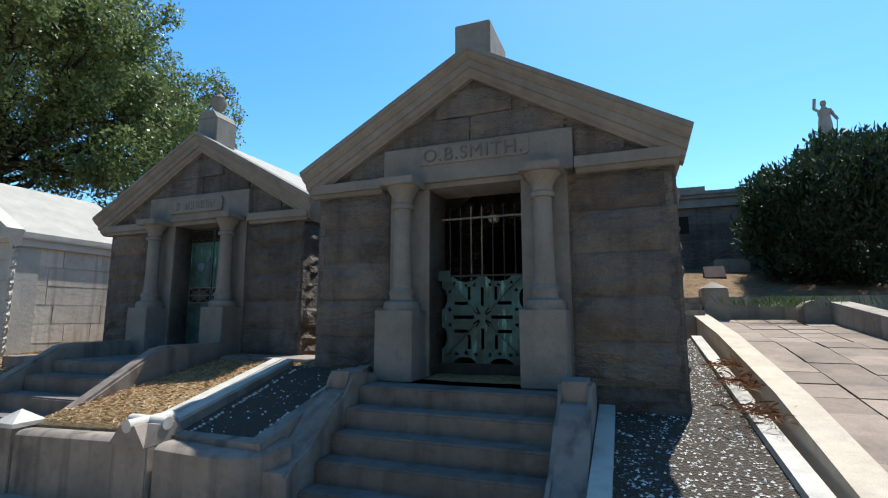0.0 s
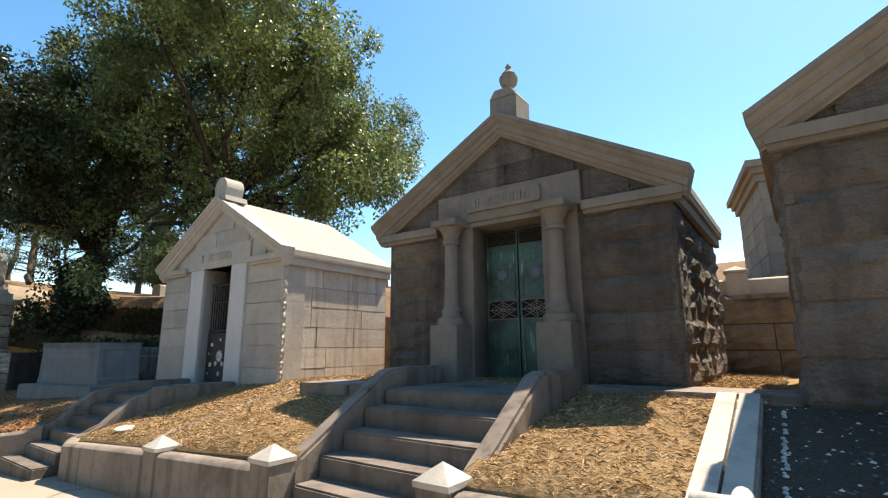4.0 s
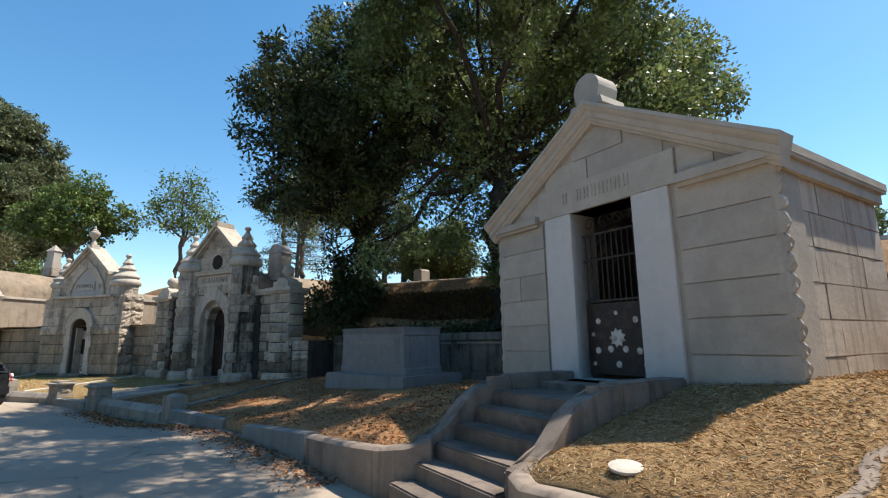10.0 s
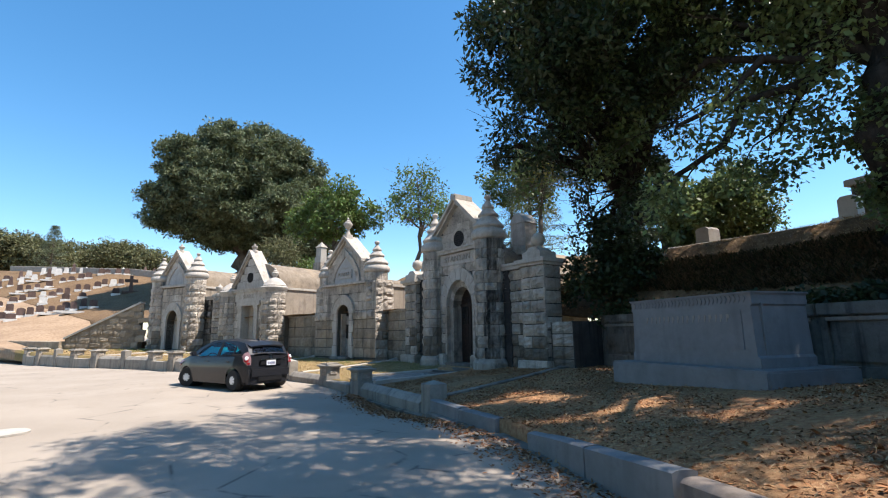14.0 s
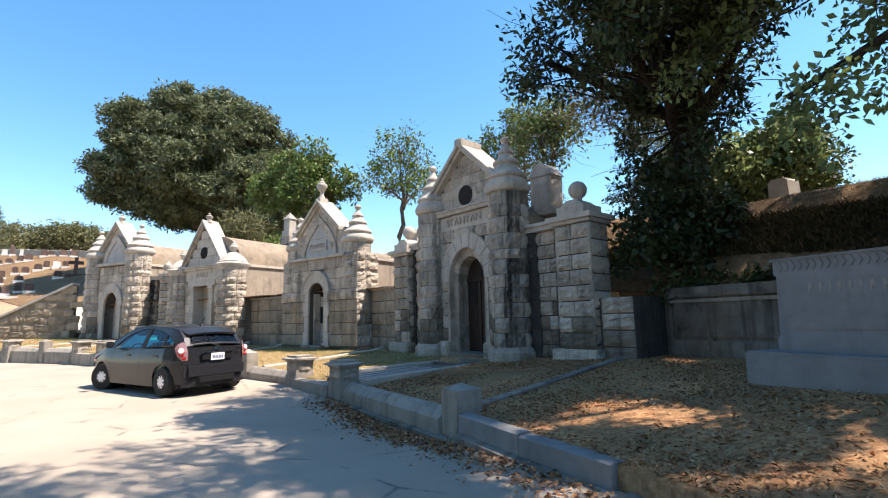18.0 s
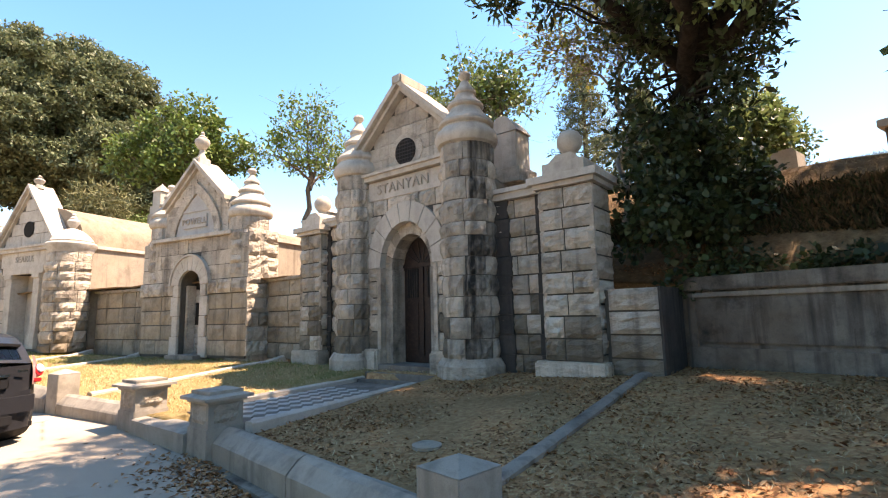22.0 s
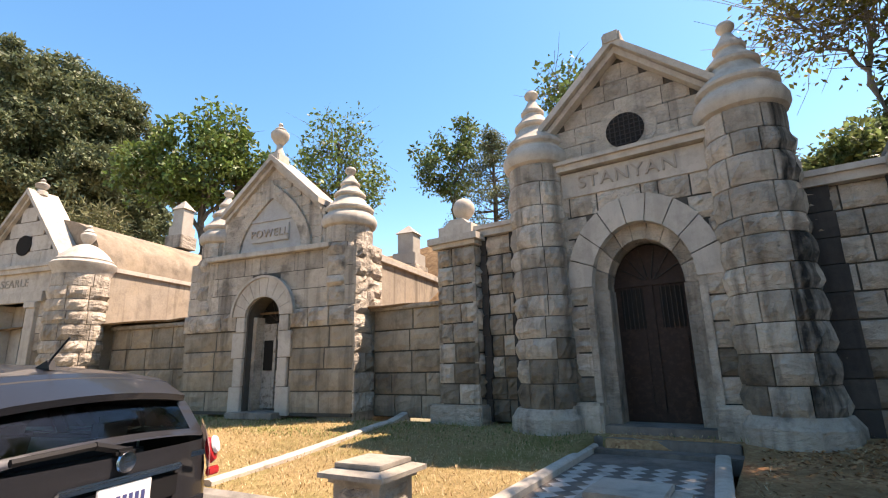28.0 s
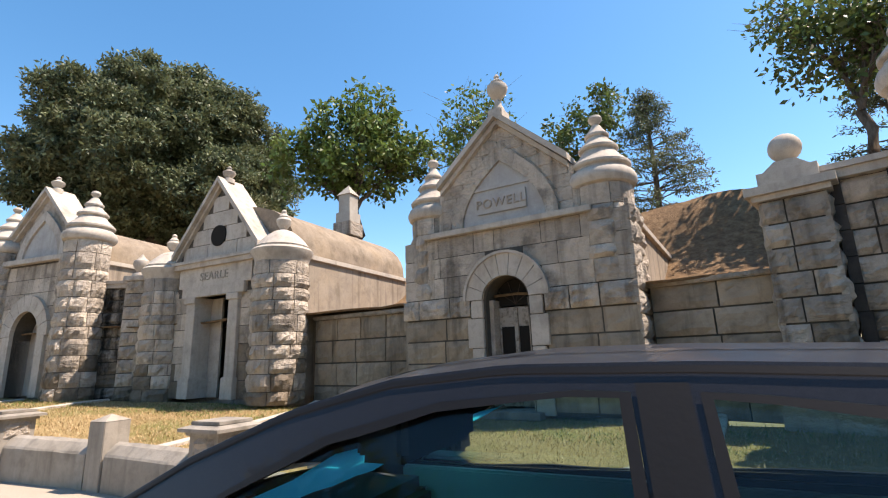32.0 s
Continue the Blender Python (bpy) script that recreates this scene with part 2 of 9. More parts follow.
M["asphalt"] = asphalt()
M["paver"] = stone_mat("cracked_grey_paver", (0.27, 0.205, 0.155), (0.19, 0.145, 0.11), (0.10, 0.077, 0.06), 0.6, 0.2, 0.0, 70)
M["buff"] = stone_mat("buff_painted_concrete", (0.50, 0.42, 0.32), (0.42, 0.35, 0.265), (0.26, 0.21, 0.16), 0.3, 0.05, 0.3, 110)


def gravel(name, base, chips, share):
    n = Nodes(name)
    v = n.voronoi(55)
    col = n.mix(n.math("MULTIPLY", n.mask(v.outputs["Color"], 1 - share, 1 - share + 0.08), n.mask(n.noise(2.5, 3), 0.3, 0.55)), base, chips)
    col = n.mix(n.math("MULTIPLY", n.mask(n.noise(4, 5), 0.55, 0.7), 0.5), col, (0.10, 0.065, 0.035))
    n.bump(v.outputs["Distance"], 1.0, 0.02)
    return n.done(col, 0.9)


M["gravel_dark"] = gravel("dark_earth_with_few_chips", (0.07, 0.056, 0.042), (0.24, 0.22, 0.19), 0.16)
M["gravel_white"] = gravel("white_marble_chips", (0.055, 0.042, 0.03), (0.55, 0.52, 0.47), 0.24)


def leaf_mat(name, a, b, hue=0.04, gloss=0.6, through_=0.25):
    n = Nodes(name)
    col = n.mix(n.mask(n.noise(0.8, 3), 0.35, 0.65), a, b)
    col = n.vary(col, 0.4, "Island", hue)
    n.done(col, gloss, 0, 0.35)
    tr = n.t.nodes.new("ShaderNodeBsdfTranslucent")
    n.link(col, tr.inputs["Color"])
    ms = n.t.nodes.new("ShaderNodeMixShader")
    ms.inputs[0].default_value = through_
    n.link(n.b.outputs[0], ms.inputs[1])
    n.link(tr.outputs[0], ms.inputs[2])
    n.link(ms.outputs[0], n.t.nodes["Material Output"].inputs["Surface"])
    return n.mat


M["leaf_bay"] = leaf_mat("dark_bay_leaves", (0.078, 0.11, 0.037), (0.195, 0.24, 0.088), 0.04, 0.42, 0.38)
M["leaf_magnolia"] = leaf_mat("glossy_dark_green_leaves", (0.022, 0.036, 0.013), (0.06, 0.08, 0.03), 0.05, 0.45)
M["leaf_oak"] = leaf_mat("grey_green_pine_foliage", (0.07, 0.092, 0.048), (0.155, 0.178, 0.088), 0.03, 0.6)
M["leaf_light"] = leaf_mat("bright_green_leaves", (0.08, 0.125, 0.028), (0.15, 0.21, 0.055), 0.04, 0.5)
M["leaf_mid"] = leaf_mat("mid_green_leaves", (0.065, 0.10, 0.026), (0.12, 0.165, 0.05), 0.04, 0.5)
M["leaf_yew"] = leaf_mat("dark_yew_needles", (0.016, 0.030, 0.012), (0.032, 0.052, 0.02), 0.03, 0.6)
M["leaf_far"] = leaf_mat("far_scrub_foliage", (0.10, 0.105, 0.045), (0.165, 0.16, 0.075), 0.03, 0.7)


def bark_mat(name, a, b):
    n = Nodes(name)
    v = n.noise(9, 6, (1, 1, 0.2), 0.7)
    n.bump(v, 0.9, 0.03)
    return n.done(n.mix(n.mask(v, 0.35, 0.65), a, b), 0.95, 0, 0.1)


M["bark"] = bark_mat("grey_brown_bark", (0.07, 0.055, 0.042), (0.17, 0.14, 0.11))
# bark darkened for ivy and for the shade under the crowns
M["bark_dark"] = bark_mat("ivy_and_shade_dark_bark", (0.022, 0.018, 0.014), (0.06, 0.048, 0.038))
M["bark_pale"] = bark_mat("pale_grey_twigs", (0.2, 0.17, 0.14), (0.33, 0.29, 0.24))


def plain(name, col, rough=0.5, metal=0.0, spec=0.5, spots=None, scale=6.0, amount=0.6, bump=0.1):
    n = Nodes(name)
    out = col
    if spots:
        out = n.mix(n.math("MULTIPLY", n.mask(n.noise(scale, 5, None, 0.65), 0.48, 0.64), amount), col, spots)
    n.bump(n.noise(70, 3), bump, 0.003)
    return n.done(out, rough, metal, spec)


def bronze():
    n = Nodes("verdigris_bronze")
    col = n.mix(n.mask(n.noise(3.0, 5, None, 0.65), 0.4, 0.62), (0.05, 0.07, 0.062), (0.07, 0.15, 0.135))
    run = n.noise(1.0, 5, (14, 14, 2.0), 0.7)
    col = n.mix(n.math("MULTIPLY", n.mask(run, 0.55, 0.66), n.mask(n.noise(2.2, 4), 0.42, 0.6)), col, (0.2, 0.46, 0.38))
    n.bump(n.noise(60, 3), 0.15, 0.003)
    return n.done(col, 0.5, 0.35, 0.4)


M["bronze"] = bronze()
M["iron"] = plain("black_painted_iron", (0.035, 0.03, 0.028), 0.6, 0.3, 0.4, (0.10, 0.065, 0.045), 9.0, 0.5)
M["rustwhite"] = plain("flaking_white_paint", (0.62, 0.58, 0.53), 0.8, 0, 0.3, (0.2, 0.15, 0.11), 14.0, 0.7)
M["darkwood"] = plain("dark_brown_wooden_door", (0.022, 0.010, 0.0065), 0.65, 0, 0.35, (0.055, 0.03, 0.02), 12.0, 0.6)
M["peeling"] = plain("peeling_grey_painted_wood", (0.36, 0.33, 0.29), 0.85, 0, 0.2, (0.10, 0.075, 0.055), 9.0, 0.8)
# near-black colour that stands in for the shade behind openings
M["dark"] = plain("interior_shade_black", (0.022, 0.02, 0.018), 0.95, 0, 0.1)
M["letter_tan"] = plain("raised_tan_granite_letters", (0.33, 0.285, 0.235), 0.9, 0, 0.2)
M["letter"] = plain("incised_letter_shadow", (0.29, 0.26, 0.22), 0.9, 0, 0.2)
M["letter_dark"] = plain("weathered_dark_letters", (0.15, 0.13, 0.11), 0.9, 0, 0.2)
M["tile_white"] = plain("worn_white_marble_tile", (0.40, 0.38, 0.345), 0.7, 0, 0.3, (0.2, 0.185, 0.16), 5.0)
M["tile_black"] = plain("worn_dark_slate_tile", (0.11, 0.10, 0.09), 0.75, 0, 0.3, (0.2, 0.17, 0.13), 5.0)
M["plaster"] = plain("white_painted_metal_cover", (0.66, 0.64, 0.6), 0.7, 0, 0.3, (0.4, 0.35, 0.3), 8.0)

# ---- building helpers ----
RNG = random.Random(7)


def mesh_of(bm, material, smooth=False):
    me = bpy.data.meshes.new("mesh")
    bmesh.ops.recalc_face_normals(bm, faces=bm.faces)
    bm.to_mesh(me)
    bm.free()
    if material:
        me.materials.append(material)
    if smooth:
        for p in me.polygons:
            p.use_smooth = True
        me.set_sharp_from_angle(angle=radians(35))
    return me


def part(name, bm, material, parent, label="", smooth=False):
    """One mesh object under a thing or under a part."""
    ob = new(name, mesh_of(bm, material, smooth))
    ob.parent = parent
    if label:
        ob["label"] = label
    return ob


def thing(name, m, label, category, group="", kind=""):
    ob = new(name)
    ob.empty_display_size = 0.2
    ob.matrix_world = m
    return tagged(ob, label, category, group, kind)


def single(name, bm, material, m, label, category, group="", kind="", smooth=False):
    ob = new(name, mesh_of(bm, material, smooth))
    ob.matrix_world = m
    return tagged(ob, label, category, group, kind)


def box(bm, x0, x1, y0, y1, z0, z1, bevel=0.0):
    vs = [bm.verts.new((x, y, z)) for x in (x0, x1) for y in (y0, y1) for z in (z0, z1)]
    fs = [bm.faces.new([vs[k] for k in q]) for q in ((0, 1, 3, 2), (4, 6, 7, 5), (0, 4, 5, 1), (2, 3, 7, 6), (0, 2, 6, 4), (1, 5, 7, 3))]
    if bevel:
        es = {e for f in fs for e in f.edges}
        bmesh.ops.bevel(bm, geom=list(es), offset=bevel, segments=2, affect="EDGES")
    return bm


def slab(x0, x1, y0, y1, z0, z1, bevel=0.0):
    return box(bmesh.new(), x0, x1, y0, y1, z0, z1, bevel)


def prism(bm, pts, y0, y1):
    """A polygon in x, z pulled from y0 to y1."""
    a = [bm.verts.new((x, y0, z)) for x, z in pts]
    b = [bm.verts.new((x, y1, z)) for x, z in pts]
    bm.faces.new(a)
    bm.faces.new(b[::-1])
    for k in range(len(pts)):
        j = (k + 1) % len(pts)
        bm.faces.new((a[k], b[k], b[j], a[j]))
    return bm


def side_prism(bm, pts, x0, x1):
    """A polygon in y, z pulled from x0 to x1."""
    a = [bm.verts.new((x0, y, z)) for y, z in pts]
    b = [bm.verts.new((x1, y, z)) for y, z in pts]
    bm.faces.new(a[::-1])
    bm.faces.new(b)
    for k in range(len(pts)):
        j = (k + 1) % len(pts)
        bm.faces.new((a[k], a[j], b[j], b[k]))
    return bm


def lathe(bm, prof, seg=20, cx=0.0, cy=0.0):
    rings = []
    for r, z in prof:
        rings.append([bm.verts.new((cx + max(r, 1e-4) * math.cos(2 * math.pi * k / seg), cy + max(r, 1e-4) * math.sin(2 * math.pi * k / seg), z)) for k in range(seg)])
    for a, b in zip(rings, rings[1:]):
        for k in range(seg):
            j = (k + 1) % seg
            bm.faces.new((a[k], a[j], b[j], b[k]))
    bm.faces.new(rings[0][::-1])
    bm.faces.new(rings[-1])
    return bm


def bar(bm, a, b, r=0.01, seg=6):
    """A round bar from a to b."""
    a, b = Vector(a), Vector(b)
    q = (b - a).to_track_quat("Z", "Y")
    rings = []
    for p in (a, b):
        rings.append([bm.verts.new(p + q @ Vector((r * math.cos(2 * math.pi * k / seg), r * math.sin(2 * math.pi * k / seg), 0))) for k in range(seg)])
    for k in range(seg):
        j = (k + 1) % seg
        bm.faces.new((rings[0][k], rings[0][j], rings[1][j], rings[1][k]))
    bm.faces.new(rings[0][::-1])
    bm.faces.new(rings[1])
    return bm


def words(text, size, depth, material, parent, m, name="letters", label=""):
    """Raised lettering; m puts the text's middle, lying in x and z, facing -y."""
    cu = bpy.data.curves.new("text", "FONT")
    cu.body, cu.size, cu.extrude, cu.align_x, cu.align_y, cu.space_character = text, size, depth, "CENTER", "CENTER", 1.12
    tmp = new("text", cu)
    me = bpy.data.meshes.new_from_object(tmp)
    bpy.data.objects.remove(tmp)
    me.transform(m @ Matrix.Rotation(radians(90), 4, "X"))
    me.materials.clear()
    me.materials.append(material)
    ob = new(name, me)
    ob.parent = parent
    if label:
        ob["label"] = label
    return ob


def unit_blocks(kind, count):
    """Meshes of stone blocks one unit wide and high, front at -y, shared by all walls."""
    out = []
    for k in range(count):
        rng = random.Random(100 + k + (50 if kind == "rock" else 0))
        bm = bmesh.new()
        nx, nz = (5, 4) if kind == "rock" else (2, 2)
        grid = []
        for i in range(nx + 1):
            col = []
            for j in range(nz + 1):
                edge = i in (0, nx) or j in (0, nz)
                x = (i / nx - 0.5) if edge or kind != "rock" else (i / nx - 0.5) + rng.uniform(-0.06, 0.06)
                z = (j / nz - 0.5) if edge or kind != "rock" else (j / nz - 0.5) + rng.uniform(-0.06, 0.06)
                if kind == "rock":
                    y = 0.006 + rng.uniform(-0.010, 0.006) if edge else -0.022 - rng.random() ** 1.4 * 0.05
                else:
                    y = -0.012 + rng.uniform(-0.003, 0.003)
                col.append(bm.verts.new((x * 0.984, y, z * 0.966)))
            grid.append(col)
        for i in range(nx):
            for j in range(nz):
                bm.faces.new((grid[i][j], grid[i + 1][j], grid[i + 1][j + 1], grid[i][j + 1]))
        rim = [grid[i][0] for i in range(nx)] + [grid[nx][j] for j in range(nz)] + [grid[i][nz] for i in range(nx, 0, -1)] + [grid[0][j] for j in range(nz, 0, -1)]
        back = [bm.verts.new((v.co.x, 0.06, v.co.z)) for v in rim]
        for a in range(len(rim)):
            b = (a + 1) % len(rim)
            bm.faces.new((rim[a], back[a], back[b], rim[b]))
        bm.faces.new(back)
        out.append(mesh_of(bm, None))
    return out


BLOCKS = {"rock": unit_blocks("rock", 8), "cut": unit_blocks("cut", 4)}
SKINS = {}


def block_mesh(kind, material, rng):
    k = rng.randrange(len(BLOCKS[kind]))
    key = (kind, k, material.name)
    if key not in SKINS:
        me = BLOCKS[kind][k].copy()
        me.materials.append(material)
        SKINS[key] = me
    return SKINS[key]


def block(parent, kind, material, rng, m, w, h, d=1.0, name="stone_block"):
    joint = 0.016 if kind == "rock" and "granite" in material.name else 0.003
    w, h = w - joint, h - joint
    ob = new(name, block_mesh(kind, material, rng))
    ob.parent = parent
    ob.matrix_basis = m @ Matrix.Diagonal((w, d, h, 1))
    return ob


def ashlar(parent, kind, material, x0, x1, z0, z1, course, width, y=0.0, gap=None, seed=1, slope=None, place=Matrix(), deep=1.0):
    """Courses of blocks on the plane y of the parent (or of place). gap(z): the opening at that height; slope(z): the span at that height."""
    rng = random.Random(seed)
    rows = max(1, round((z1 - z0) / course))
    h = (z1 - z0) / rows
    for r in range(rows):
        zm = z0 + (r + 0.5) * h
        a, b = slope(zm) if slope else (x0, x1)
        spans = [(a, b)]
        g = gap(zm) if gap else None
        if g:
            spans = [(a, g[0]), (g[1], b)]
        for sa, sb in spans:
            if sb - sa < 0.06:
                continue
            n = max(1, round((sb - sa) / width + rng.uniform(-0.35, 0.35)))
            cuts = [0.0] + sorted((k + rng.uniform(-0.28, 0.28)) / n for k in range(1, n)) + [1.0]
            for p, q in zip(cuts, cuts[1:]):
                w = (q - p) * (sb - sa)
                turn = 180 if rng.random() < 0.5 else 0
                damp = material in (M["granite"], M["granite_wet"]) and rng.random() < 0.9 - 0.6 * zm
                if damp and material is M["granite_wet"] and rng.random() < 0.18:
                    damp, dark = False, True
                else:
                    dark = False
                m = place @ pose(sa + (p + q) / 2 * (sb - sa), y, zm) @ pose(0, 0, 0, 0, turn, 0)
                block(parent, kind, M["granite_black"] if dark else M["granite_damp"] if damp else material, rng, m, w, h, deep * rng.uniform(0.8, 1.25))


def bars_of(text_len, width, height, material, parent, m):
    """A worn inscription that cannot be read, as a row of raised bars, one part for each sign."""
    rng = random.Random(text_len)
    step = width / text_len
    for k in range(text_len):
        if k == 1:
            continue
        bm = bmesh.new()
        x = -width / 2 + (k + 0.5) * step
        zz = rng.uniform(-0.3, 0.3) * height
        prism(bm, [(x - step * 0.32, -height / 2), (x - step * 0.18, -height / 2), (x - step * 0.18, zz - 0.012), (x + step * 0.12, zz - 0.012), (x + step * 0.12, -height / 2), (x + step * 0.26, -height / 2), (x + step * 0.26, height / 2), (x + step * 0.12, height / 2), (x + step * 0.12, zz + 0.012), (x - step * 0.18, zz + 0.012), (x - step * 0.18, height / 2), (x - step * 0.32, height / 2)], -0.008, 0.01)
        bmesh.ops.transform(bm, matrix=m, verts=bm.verts)
        part("inscription_sign", bm, material, parent)


# ---- plan ----
ROW_DEG = -20.4
ROW = pose(0.32, 5.135, 0, 0, 0, ROW_DEG)


def row(u, n, z=0.0):
    return ROW @ Vector((u, n, z))


# road edge, from the right along the family plots and round the bend
EDGE = [row(u, -1.8) for u in (60, 30, 14, 8, 4, 2, 0, -2, -4, -6, -8, -10, -12)]
EDGE += [Vector((x, y, 0)) for x, y in ((-13.7, 8.15), (-16.7, 8.95), (-18.6, 9.25), (-21.2, 9.35), (-25.0, 9.12), (-27.5, 8.55), (-29.7, 7.75), (-32.3, 6.65), (-35.6, 5.0), (-38.9, 3.0), (-43.4, -0.6), (-48.8, -4.0), (-58, -8.8), (-75, -18.5), (-120, -45), (-200, -95))]
EDGE = np.array([(p.x, p.y) for p in EDGE])
SEG = np.diff(EDGE, axis=0)
LEN = np.hypot(SEG[:, 0], SEG[:, 1])
ARC = np.concatenate([[0], np.cumsum(LEN)]) - LEN[:6].sum()


def road_z(x, y=None):
    """Height of the road, with a low spot in the gutter where the leaves gather."""
    z = np.interp(x, [-150, -30, -16.3, -11.6, -8.1, -5.1, 0, 40], [-0.4, -0.64, -0.68, -0.53, -0.32, -0.2, 0.0, 0.6])
    if y is None:
        return z
    away = np.interp(x, EDGE[::-1, 0], EDGE[::-1, 1]) - y
    return z - 0.26 * np.exp(-0.5 * ((x + 23.0) / 2.0) ** 2) * np.clip(1 - away / 4.5, 0, 1)


def edge_at(s):
    x, y = np.interp(s, ARC, EDGE[:, 0]), np.interp(s, ARC, EDGE[:, 1])
    e = 0.6
    dx = np.interp(s + e, ARC, EDGE[:, 0]) - np.interp(s - e, ARC, EDGE[:, 0])
    dy = np.interp(s + e, ARC, EDGE[:, 1]) - np.interp(s - e, ARC, EDGE[:, 1])
    k = np.hypot(dx, dy)
    return x, y, dy / k, -dx / k


STAGES = [-80, -6, -2, 1, 2.8, 5, 8, 10.5, 12.5, 14.2, 16.5, 19.5, 22.5, 26, 30, 34.5, 42, 50, 58, 66, 90, 116, 200]
Z0 = [2.8, 0.5, 0.4, 0.42, 0.44, 0.38, 0.18, 0.0, -0.12, -0.26, -0.40, -0.52, -0.53, -0.50, -0.42, -0.30, -0.1, 0.1, 0.3, 0.7, 1.6, 3.0, 8.0]
Z1 = [3.2, 0.95, 0.84, 0.82, 0.86, 0.9, 0.85, 0.64, 0.5, 0.28, 0.1, 0.0, -0.08, -0.22, -0.24, -0.22, 0.0, 0.2, 0.5, 2.3, 5.4, 8.9, 12.9]
D1 = [2.6, 1.9, 1.8, 1.8, 2.2, 2.8, 2.8, 2.6, 2.6, 2.8, 3.2, 4.0, 4.4, 4.2, 4.0, 4.2, 4.3, 4.3, 4.2, 7.8, 9.0, 9.0, 14]
D2 = [9, 7.6, 7.2, 6.9, 6.8, 6.6, 6.6, 6.6, 6.6, 6.6, 6.6, 6.5, 6.2, 5.6, 4.9, 4.9, 5.0, 5.0, 5.0, 8.0, 9.2, 9.2, 14.2]
Z2 = [2.8, 1.7, 1.3, 2.0, 2.05, 2.05, 2.05, 2.05, 2.0, 1.6, 1.35, 1.3, 1.3, 1.6, 1.95, 1.95, 1.95, 1.9, 1.9, 2.4, 5.5, 9.0, 13]
D3 = [14, 12, 11, 10, 10, 10, 10, 10, 9.2, 8.5, 8.3, 8.3, 8.3, 9.2, 11, 11, 11, 11, 14, 24, 20, 14, 30]
Z3 = [3.5, 2.6, 2.6, 2.7, 2.7, 2.7, 2.7, 2.8, 3.0, 3.2, 3.25, 3.25, 3.35, 3.9, 5.0, 4.3, 2.6, 2.6, 3.0, 6.0, 9.5, 11.5, 14.5]
D4 = [60, 60, 60, 60, 60, 60, 60, 60, 60, 60, 60, 60, 60, 60, 60, 60, 60, 60, 70, 80, 90, 60, 120]
Z4 = [10.5, 10.5, 10.5, 10.5, 10.5, 10.5, 10.5, 10.5, 10.5, 10.0, 9.5, 8.8, 8.0, 7.5, 7.2, 7.0, 6.8, 6.5, 8.5, 9, 11.5, 13, 18]


# flights, beds and the ramp, where the bank is cut away
DIPS = [(-9.0, -1.1, 7.0), (-1.1, 1.1, 1.6), (1.1, 2.42, 1.8), (4.06, 5.8, 2.3), (10.78, 12.34, 2.4), (25.7, 27.16, 3.75)]


def lawn_z(s, d):
    """Height of the made ground and the hill behind, by the way along the road edge and the distance in from it."""
    g = [np.interp(s, STAGES, v) for v in (Z0, Z1, D1, Z2, D2, Z3, D3, Z4, D4)]
    z0, z1, d1, z2, d2, z3, d3, z4, d4 = g
    for a, b, cut in DIPS:
        if a < s < b and d < cut:
            return float(z0) - 0.9
    if d <= d1:
        return float(z0 + (z1 - z0) * (max(d, 0) / d1) ** float(np.interp(s, [20, 25, 50, 60], [0.78, 1.6, 1.6, 0.78])))
    if d <= d2 - 0.12:
        return float(z1)
    if d <= d2:
        return float(z1 + (z2 - z1) * (d - d2 + 0.12) / 0.12)
    if d <= d3:
        return float(z2 + (z3 - z2) * ((d - d2) / (d3 - d2)) ** float(np.interp(s, [12, 14, 22, 24, 28, 44, 52], [1.0, 0.8, 0.8, 1.0, 3.0, 3.0, 1.0])))
    if d <= d4:
        return float(z3 + (z4 - z3) * (d - d3) / (d4 - d3))
    return float(z4 + (d - d4) * 0.01)


def ground_at(x, y):
    """Height of the ground under a point on the hill side."""
    best = None
    for k in range(len(SEG)):
        t = min(1.0, max(0.0, ((x - EDGE[k][0]) * SEG[k][0] + (y - EDGE[k][1]) * SEG[k][1]) / LEN[k] ** 2))
        d = math.hypot(x - EDGE[k][0] - t * SEG[k][0], y - EDGE[k][1] - t * SEG[k][1])
        if best is None or d < best[0]:
            best = (d, float(ARC[k] + t * LEN[k]))
    return lawn_z(best[1], best[0])


def ground_sheet(name, material, s_list, d_list, lift=0.0, label="", rough=0.02, d_to=None, skirt=(0.0, 0.6)):
    """A strip of ground between two distances from the road edge."""
    verts, faces = [], []
    for s in s_list:
        x, y, nx, ny = edge_at(s)
        for k, d in enumerate(d_list(s) if callable(d_list) else d_list):
            px, py = x + nx * d, y + ny * d
            h = lawn_z(s, d) + lift + rough * (noise.noise((px * 0.9, py * 0.9, 3)) + 0.5 * noise.noise((px * 3.1, py * 3.1, 8)))
            if k == 0:
                out, deep = skirt if s < 13 or s > 53 or skirt[0] == 0 else (0.02, 0.03)
                verts.append((px + nx * out, py + ny * out, h - deep))
            verts.append((px, py, h))
    n = len(verts) // len(s_list)
    for i in range(len(s_list) - 1):
        for j in range(n - 1):
            a = i * n + j
            faces.append((a, a + n, a + n + 1, a + 1))
    me = bpy.data.meshes.new(name)
    me.from_pydata(verts, [], faces)
    me.materials.append(material)
    for p in me.polygons:
        p.use_smooth = True
    ob = new(name, me)
    return tagged(ob, label, "ground", kind="structure")


def spaced(a, b, step):
    n = max(2, int(round((b - a) / step)) + 1)
    return [a + (b - a) * k / (n - 1) for k in range(n)]


